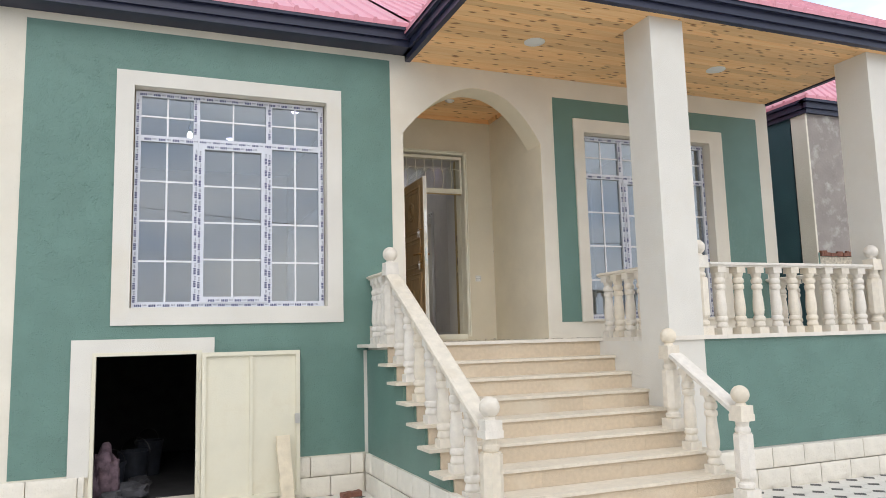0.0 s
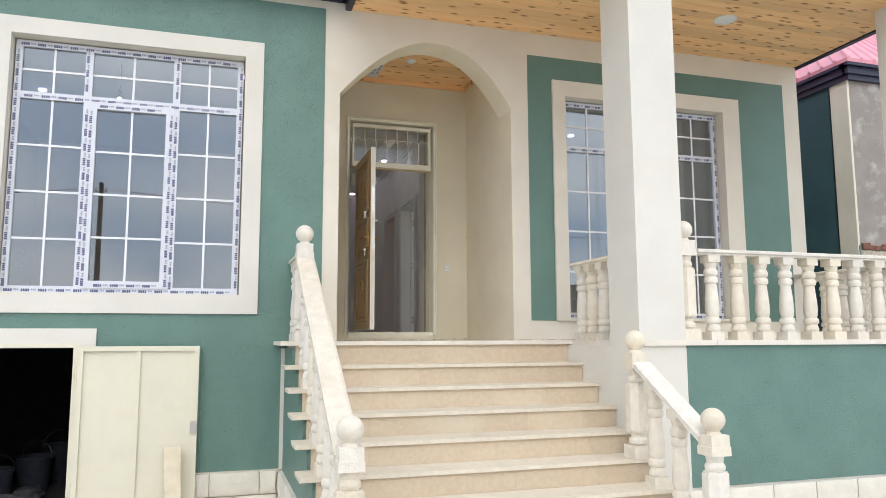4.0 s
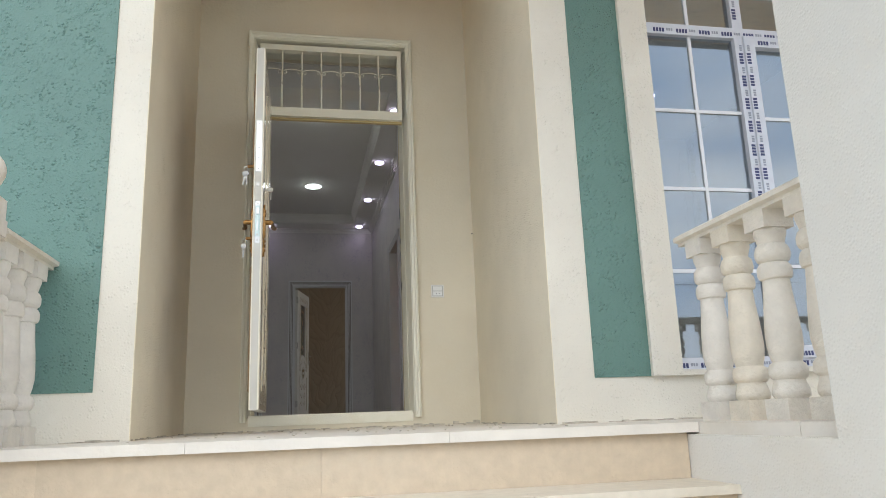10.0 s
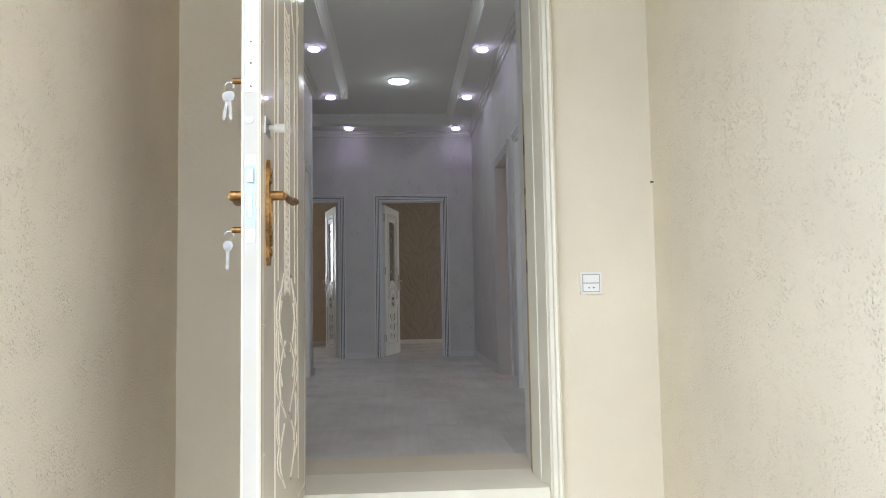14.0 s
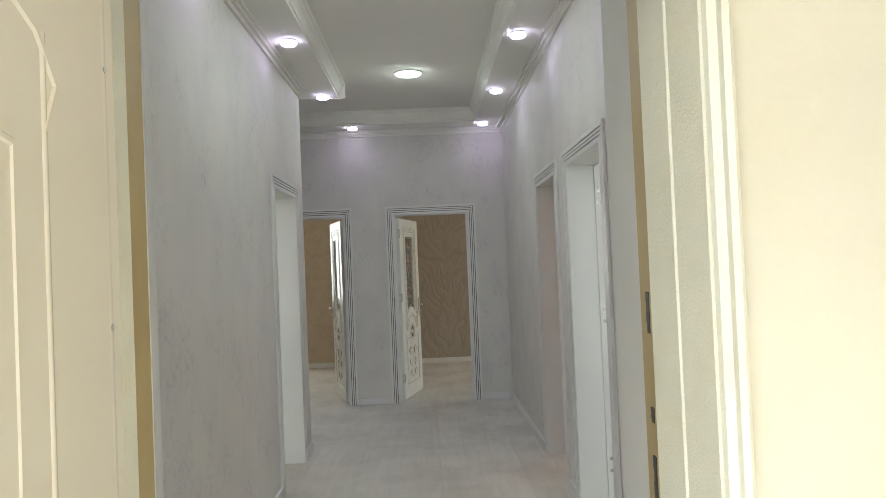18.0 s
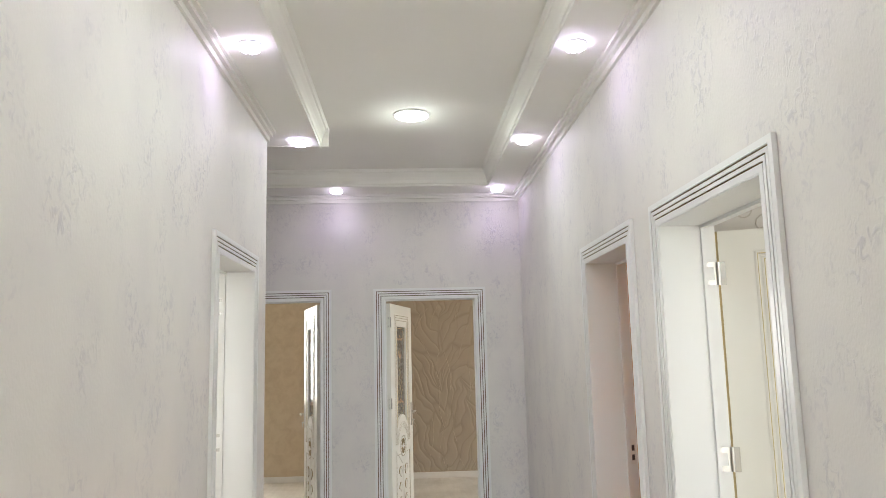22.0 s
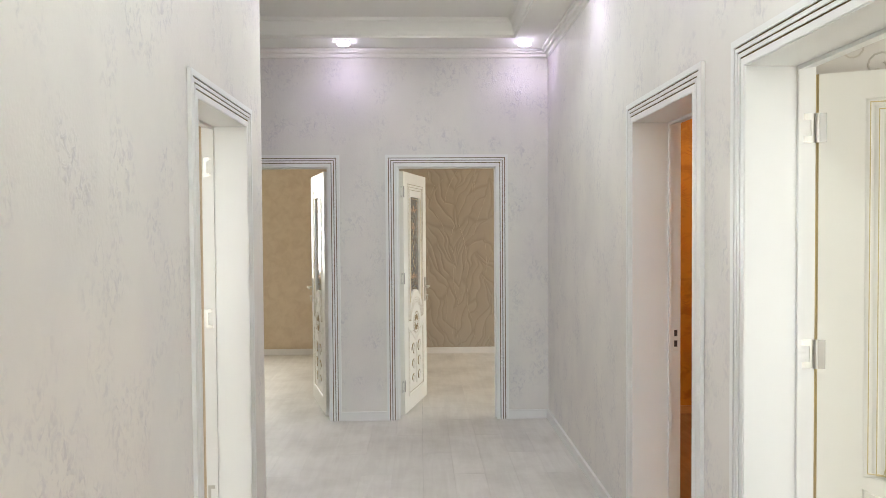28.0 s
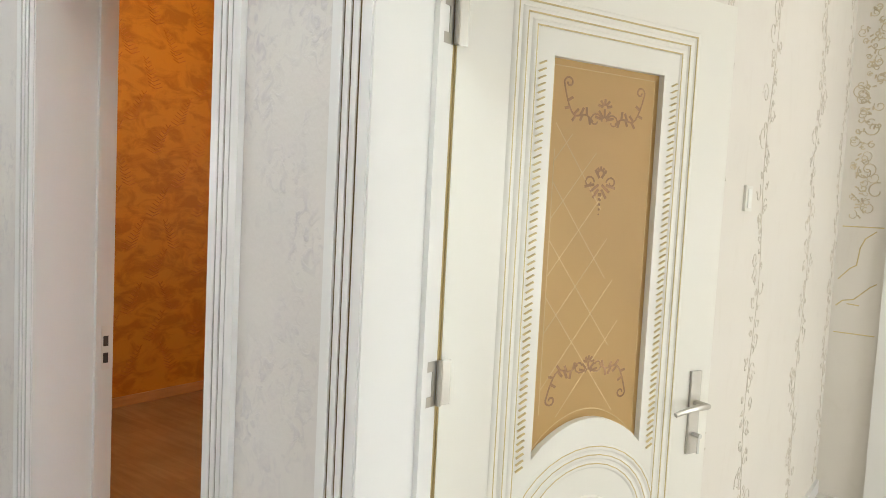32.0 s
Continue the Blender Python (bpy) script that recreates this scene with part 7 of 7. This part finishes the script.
rail_bar(FB, (5.37, 7.40, ZS + PB_H), (7.68, 7.40, ZS + PB_H), th=0.046)
EB = thing("porch_balustrade", "turned limestone balustrade along the porch end", "balustrade", "stone balustrades")
for i in range(6):
    piece("baluster", PORCH_BAL, EB, 8.05, 7.86 + 0.225 * i, ZS)
rail_bar(EB, (8.05, 7.74, ZS + PB_H), (8.05, YF - 0.002, ZS + PB_H), th=0.046)

# ---- cellar hatch ----
ch = thing("cellar_hatch", "cream steel frame of the cellar hatch", "hatch frame", "", "structure")
bm = bmesh.new()
wall_cells(bm, 'y', YF - 0.045, YF + 0.06, CEL[0] + 0.002, 0.60, CEL[2] - 0.045, CEL[3] + 0.03, [(CEL[0] + 0.035, 0.555, CEL[2], CEL[3] - 0.005)])
part("frame", bm, M_HATCH, ch)
hl = thing("hatch_leaf", "cream steel hatch leaf swung open flat against the green wall", "hatch door", m=pose(0.60, YF - 0.075, -1.55))
hw, hh = 0.955, 1.435
part("sheet", boxes((0.0, hw, 0.0, 0.012, 0.0, hh)), M_HATCH, hl)
bm = boxes((0, 0.04, -0.028, 0.0, 0, hh), (hw - 0.04, hw, -0.028, 0, 0, hh), (0.04, hw - 0.04, -0.028, 0, 0, 0.04), (0.04, hw - 0.04, -0.028, 0, hh - 0.04, hh), (hw * 0.475, hw * 0.475 + 0.03, -0.024, 0, 0.04, hh - 0.04))
part("rib", bm, M_HATCH, hl, bevel=0.003)
part("lock_box", boxes((hw - 0.055, hw - 0.005, -0.045, -0.0285, 0.70, 0.80)), M_STEEL, hl, "grey lock box", bevel=0.003)
for z in (0.2, 1.15):
    bm = bmesh.new()
    lathe(bm, [(0.012, z), (0.012, z + 0.12)], 10, (-0.012, 0.0, 0))
    part("hinge", bm, M_HATCH, hl, smooth=True)
# board leaning on the leaf
bm = bmesh.new()
box(bm, -0.065, 0.065, -0.03, 0.03, 0.0, 0.66)
bmesh.ops.subdivide_edges(bm, edges=[e for e in bm.edges if e.calc_length() > 0.5], cuts=6)
for v in bm.verts:
    v.co += Vector((noise.noise(v.co * 9) * 0.008, noise.noise(v.co * 7 + Vector((3, 1, 2))) * 0.008, 0))
lb = tagged(part("leaning_board", bm, M_BOARD, bevel=0.006), "short rough pale stone offcut leaning on the hatch leaf", "offcut")
lb.matrix_basis = pose(1.40, 8.89, ZG + 0.005, -13, -2.0, 4)

bm = bmesh.new()
box(bm, -0.11, 0.11, -0.045, 0.045, 0.0, 0.05)
bmesh.ops.subdivide_edges(bm, edges=bm.edges[:], cuts=3, use_grid_fill=True)
for v in bm.verts:
    v.co += Vector((noise.noise(v.co * 15) * 0.02, noise.noise(v.co * 13 + Vector((5, 1, 2))) * 0.015, noise.noise(v.co * 17) * 0.012 * (v.co.z > 0.01)))
bf = tagged(part("brick_fragment", bm, M_BRICK), "broken red-brown brick fragment on the paving in the corner", "brick fragment")
bf.matrix_basis = pose(2.05, 8.98, ZG, 0, 0, 14)

# ---- things in the cellar ----
def bucket(x, y, r, h, rz, tilt=0):
    s = thing("bucket", "grey plastic builder's bucket, darkened in colour for the cellar gloom", "bucket", "buckets in the cellar", m=pose(x, y, -1.56, tilt, 0, rz))
    bm = bmesh.new()
    lathe(bm, [(r * 0.78, 0.0), (r * 0.97, h - 0.03), (r * 1.05, h - 0.028), (r * 1.05, h), (r * 0.97, h), (r * 0.75, 0.01)], 20, caps=False)
    lathe(bm, [(0.001, 0.008), (r * 0.77, 0.008)], 20, caps=False)
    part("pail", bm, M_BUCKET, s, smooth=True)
    bm = bmesh.new()
    tube(bm, [(r * 1.05 * math.cos(a * math.pi / 12), 0.03, h - 0.02 + r * 1.0 * math.sin(a * math.pi / 12)) for a in range(13)], 0.005, 6)
    part("handle", bm, M_DARKSTEEL, s, smooth=True)


bucket(-0.24, 10.35, 0.15, 0.30, 20)
bucket(-0.02, 10.85, 0.17, 0.34, -30)
bucket(0.14, 11.25, 0.16, 0.40, 40)


def sack(name, x, y, z, sx, sy, sz, m, label, seed):
    bm = bmesh.new()
    bmesh.ops.create_icosphere(bm, subdivisions=4, radius=1.0)
    for v in bm.verts:
        p = v.co.copy()
        k = 1 + 0.28 * noise.noise(p * 1.7 + Vector((seed, 0, 0))) + 0.12 * noise.noise(p * 5 + Vector((0, seed, 0)))
        v.co = Vector((math.copysign(abs(p.x) ** 0.7, p.x) * sx, math.copysign(abs(p.y) ** 0.7, p.y) * sy, (math.copysign(abs(p.z) ** 0.75, p.z) + 0.92) * sz)) * k
        v.co.z = max(v.co.z, 0.0)
    o = tagged(part(name, bm, m, smooth=True), label, "sack", "sacks in the cellar")
    o.matrix_basis = pose(x, y, z)


sack("cement_sack", -0.27, 9.74, -1.56, 0.13, 0.14, 0.25, M_PINKSACK, "upright crumpled pink and grey builder's sack, darkened for the gloom", 1.0)
sack("cement_sack", -0.20, 9.50, -1.56, 0.10, 0.10, 0.07, M_SACK, "small crumpled grey sack, darkened for the gloom", 2.3)
sack("cement_sack", -0.06, 9.75, -1.56, 0.18, 0.12, 0.075, M_SACK, "slumped grey sack lying on the cellar floor, darkened for the gloom", 4.1)
sack("cement_sack", 0.04, 10.35, -1.56, 0.12, 0.14, 0.06, M_SACK, "slumped empty grey sack, darkened for the gloom", 5.7)

# ---- yard, boundary wall, pole and cables (behind the viewer, mirrored in the panes) ----
bm = bmesh.new()
box(bm, -300, 300, -300, 300, ZG - 0.6, ZG - 0.012)
bmesh.ops.delete(bm, geom=[f for f in bm.faces if f.calc_center_median().z < ZG - 0.1], context='FACES')
structure("ground", bm, M_YARD, "dusty bare yard and land around the house", "ground")
bm = boxes((-22, 26, -9.3, -9.0, ZG - 0.1, ZG + 1.9))
box(bm, -22.05, 26.05, -9.35, -8.95, ZG + 1.9, ZG + 1.98)
structure("wall_boundary", bm, M_FENCE, "brown rendered boundary wall of the yard", "wall")
up = thing("utility_pole", "weathered wooden utility pole with cross arm", "utility pole")
bm = bmesh.new()
lathe(bm, [(0.085, ZG - 0.3), (0.075, 1.0), (0.06, 4.1)], 10, (-1.3, -4.7, 0))
part("pole", bm, M_POLE, up, smooth=True)
bm = bmesh.new()
for x in (-1.42, -1.18):
    lathe(bm, [(0.03, 3.85), (0.045, 3.89), (0.03, 3.93), (0.02, 3.97)], 8, (x, -4.7, 0))
part("insulator", bm, M_STONE, up)
wires = thing("overhead_cables", "thin black overhead cables", "cables")
for x0, x1, z1, y1 in ((-1.2, 30, 4.6, -7.5), (-1.4, -25, 4.6, -8.0)):
    bm = bmesh.new()
    tube(bm, [(x0 + (x1 - x0) * s / 14, -4.7 + (y1 + 4.7) * s / 14, 3.95 + (z1 - 3.95) * s / 14 - 0.9 * math.sin(math.pi * s / 14)) for s in range(15)], 0.009, 5)
    part("cable", bm, M_WIRE, wires)

# ---- neighbouring house ----
nb = thing("neighbour_house", "unfinished house with grey plaster, dark green flank and pink roof", "house")
NX, NY = 9.32, 9.46
bm = bmesh.new()
wall_cells(bm, 'y', NY, NY + 0.3, NX, 17.0, 1.08, 3.35, [(11.3, 12.9, 1.38, 2.48)])
bmesh.ops.remove_doubles(bm, verts=bm.verts, dist=1e-4)
part("wall", bm, M_OLDPLASTER, nb, "bare grey plaster front")
part("wall", boxes((NX, 17.0, NY - 0.012, NY + 0.3, ZG, 1.08)), M_GREEN, nb, "green lower front")
part("band", boxes((11.0, 17.0, NY - 0.03, NY + 0.01, 1.02, 1.36)), M_CREAM, nb, "cream sill band")
part("corner_pier", boxes((NX - 0.012, NX + 0.02, NY - 0.004, NY + 0.27, ZG, 3.35)), M_CREAM, nb, "cream corner pier")
part("render_coat", boxes((NX + 0.02, 10.6, NY - 0.016, NY - 0.0125, ZG, 1.02)), M_GROUT, nb, "pale rough render on the lower corner")
bm = bmesh.new()
rng = random.Random(21)
x = NX + 0.03
while x < 10.55:
    w, h = rng.uniform(0.04, 0.12), rng.uniform(0.02, 0.07)
    box(bm, x, x + w, NY - 0.03 - 0.02 * rng.random(), NY - 0.0005, 1.02 + 0.015 * rng.random(), 1.05 + h)
    x += w
part("broken_edge", bm, M_BRICK, nb, "broken red-brown masonry edge", bevel=0.006)
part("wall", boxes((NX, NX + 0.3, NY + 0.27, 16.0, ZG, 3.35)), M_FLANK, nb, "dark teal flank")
part("wall", boxes((NX + 0.3, 17.0, 15.7, 16.0, ZG, 3.35)), M_OLDPLASTER, nb)
part("wall", boxes((16.7, 17.0, NY + 0.3, 15.7, ZG, 3.35)), M_OLDPLASTER, nb)
bm = bmesh.new()
fascia(bm, NX - 0.04, 17.3, NY - 0.06, NY - 0.01, 3.21, 'y')
part("fascia", bm, M_NAVY, nb)
bm = bmesh.new()
fascia(bm, NX - 0.04, NX - 0.013, NY - 0.01, 16.2, 3.21, 'x')
part("fascia", bm, M_NAVY, nb)
part("eave", boxes((NX - 0.005, 17.2, NY, 16.1, 3.36, 3.40)), M_NAVY, nb)
bm = bmesh.new()
sheet(bm, (NX - 0.13, NY - 0.15, 3.455), (17.4, NY - 0.15, 3.455), (11.8, 12.8, 6.0), (15.5, 12.8, 6.0))
sheet(bm, (NX - 0.13, 16.2, 3.465), (NX - 0.13, NY - 0.15, 3.455), (11.8, 12.8, 6.0), (11.8, 12.8, 6.0))
part("roof", bm, M_PINK, nb)
dm = bmesh.new()
sheet(dm, (12.9, 9.2, 4.02), (15.6, 9.2, 4.02), (13.9, 10.6, 5.0), (14.6, 10.6, 5.0))
sheet(dm, (12.9, 12.4, 4.02), (12.9, 9.2, 4.02), (13.9, 12.4, 5.0), (13.9, 10.6, 5.0))
part("dormer_roof", dm, M_PINK, nb)
bm = bmesh.new()
fascia(bm, 12.98, 15.5, 9.28, 9.36, 3.83, 'y')
fascia(bm, 12.98, 13.04, 9.36, 12.4, 3.83, 'x')
part("dormer_fascia", bm, M_NAVY, nb)
win = part("window", boxes((11.3, 12.9, NY + 0.10, NY + 0.16, 1.38, 1.44), (11.3, 12.9, NY + 0.10, NY + 0.16, 2.42, 2.48), (11.3, 11.36, NY + 0.10, NY + 0.16, 1.44, 2.42), (12.84, 12.9, NY + 0.10, NY + 0.16, 1.44, 2.42),
                           (11.95, 12.02, NY + 0.10, NY + 0.16, 1.44, 2.42), (11.36, 11.95, NY + 0.10, NY + 0.16, 1.90, 1.95)), M_PVC, nb)
part("pane", boxes((11.36, 12.84, NY + 0.125, NY + 0.133, 1.95, 2.42), (12.02, 12.84, NY + 0.125, NY + 0.133, 1.44, 1.95)), M_GLASS, win)
# brown sheet put in for the darkness of the open light
part("board", boxes((11.36, 11.95, NY + 0.14, NY + 0.15, 1.44, 1.90)), M_FENCE, win, "dark brown sheet standing for the dark open light")
bm = bmesh.new()
for x in (11.65, 12.3, 12.58):
    box(bm, x - 0.009, x + 0.009, NY + 0.112, NY + 0.124, 1.44 if x > 12 else 1.95, 2.42)
for z in (1.93, 2.17):
    box(bm, 12.02, 12.84, NY + 0.112, NY + 0.124, z - 0.009, z + 0.009)
box(bm, 11.36, 11.95, NY + 0.112, NY + 0.124, 2.17, 2.19)
part("glazing_bar", bm, M_PVC, win)

# ---- plinth of rock-faced blocks ----
def block_mesh(length, height, seed):
    """A block in the x-z plane; its rough face looks to -y."""
    bm = bmesh.new()
    nx, nz = 11, 6
    grid = []
    for j in range(nz + 1):
        row = []
        for i in range(nx + 1):
            edge = i in (0, nx) or j in (0, nz)
            p = Vector((length * i / nx, 0, height * j / nz))
            y = -0.032 if edge else -0.044 - 0.009 * noise.noise(p * 11 + Vector((seed, seed, 0))) - 0.004 * noise.noise(p * 34 + Vector((0, seed, seed)))
            if edge:
                p.x = min(max(p.x, 0.004), length - 0.004)
                p.z = min(max(p.z, 0.004), height - 0.004)
            row.append(bm.verts.new((p.x, y, p.z)))
        grid.append(row)
    for j in range(nz):
        for i in range(nx):
            bm.faces.new((grid[j][i], grid[j][i + 1], grid[j + 1][i + 1], grid[j + 1][i]))
    rim = grid[0] + [grid[j][nx] for j in range(1, nz + 1)] + grid[nz][-2::-1] + [grid[j][0] for j in range(nz - 1, 0, -1)]
    back = [bm.verts.new((v.co.x, 0.0, v.co.z)) for v in rim]
    for i in range(len(rim)):
        q = (i + 1) % len(rim)
        bm.faces.new((rim[i], back[i], back[q], rim[q]))
    me = mesh_of(bm, "block", True)
    me.materials.append(M_BLOCK)
    return me


PLH = 0.198
FULL = [block_mesh(0.42, PLH, s) for s in (1.0, 4.0, 7.0)]
CUTS = {}


def course(parent, m, length, z, offset):
    """A course of blocks along local x of m."""
    s, k = -offset, 0
    while s < length - 0.02:
        a, b = max(s, 0.0), min(s + 0.42, length)
        if b - a > 0.03:
            if b - a > 0.4199:
                me = FULL[k % 3]
            else:
                key = round(b - a, 3)
                if key not in CUTS:
                    CUTS[key] = block_mesh(b - a, PLH, key * 9)
                me = CUTS[key]
            o = new("block", me)
            o.parent = parent
            o.matrix_basis = m @ pose(a, 0, z)
        s += 0.42
        k += 1


pl = thing("plinth", "two courses of pale rock-faced plinth blocks", "plinth", "", "structure")
for z, off in ((ZG - 0.004, 0.0), (ZG + 0.197, 0.21)):
    course(pl, pose(-3.2, YF - 0.001, 0), 2.79, z, off)
    course(pl, pose(0.62, YF - 0.001, 0), 1.62, z, off)
    course(pl, pose(4.86, PY - 0.018, 0), 3.36, z, off)
    course(pl, pose(SX0 - 0.004, YF - 0.05, 0, 0, 0, -90), YF - 0.05 - (6.40 if off else 6.16), z, off)

# ---- paving of pale octagons with dark insets ----
P = 0.25
cut = 0.072
verts, faces, dverts, dfaces = [], [], [], []
pave = thing("paving", "pale octagonal paving slabs with small dark square insets", "paving", "", "structure")
bm = bmesh.new()
q = P / 2 - 0.0015
prism(bm, [(-q + cut, -q), (q - cut, -q), (q, -q + cut), (q, q - cut), (q - cut, q), (-q + cut, q), (-q, q - cut), (-q, -q + cut)], 'z', -0.012, 0.0)
SLAB = mesh_of(bm, "slab")
SLAB.materials.append(M_TILE_W)
octagon = [(-q + cut, -q), (q - cut, -q), (q, -q + cut), (q, q - cut), (q - cut, q), (-q + cut, q), (-q, q - cut), (-q, -q + cut)]
dd = cut - 0.004
near = 0
for i in range(-34, 44):
    for j in range(-4, 37):
        x, y = i * P, j * P + 0.06
        if not (-3.0 < x < 10.6 and 1.0 < y < YF + 0.1):
            continue
        if SX0 + 0.15 < x < SX1 - 0.1 and y > 6.2 or (4.8 < x < PX1 and y > PY + 0.1) or x > 8.9 and y > 9.3:
            continue
        if ((-1.2 < x < 2.35 and y > 6.9) or (4.7 < x < 7.4 and 6.2 < y < PY + 0.1)) and near < 300:
            o = new("slab", SLAB)
            o.parent = pave
            o.matrix_basis = pose(x, y, ZG)
            near += 1
        else:
            b0 = len(verts)
            verts += [(x + a, y + b, ZG) for a, b in octagon]
            faces.append(tuple(range(b0, b0 + 8)))
        b0 = len(dverts)
        cx, cy = x + P / 2, y + P / 2
        dverts += [(cx - dd, cy, ZG - 0.002), (cx, cy - dd, ZG - 0.002), (cx + dd, cy, ZG - 0.002), (cx, cy + dd, ZG - 0.002)]
        dfaces.append((b0, b0 + 1, b0 + 2, b0 + 3))
for nm, vv, ff, mm in (("farther_slabs", verts, faces, M_TILE_W), ("dark_insets", dverts, dfaces, M_TILE_D)):
    me = bpy.data.meshes.new(nm)
    me.from_pydata(vv, [], ff)
    me.materials.append(mm)
    o = new(nm, me)
    o.parent = pave
    tagged(o, kind="stuff")
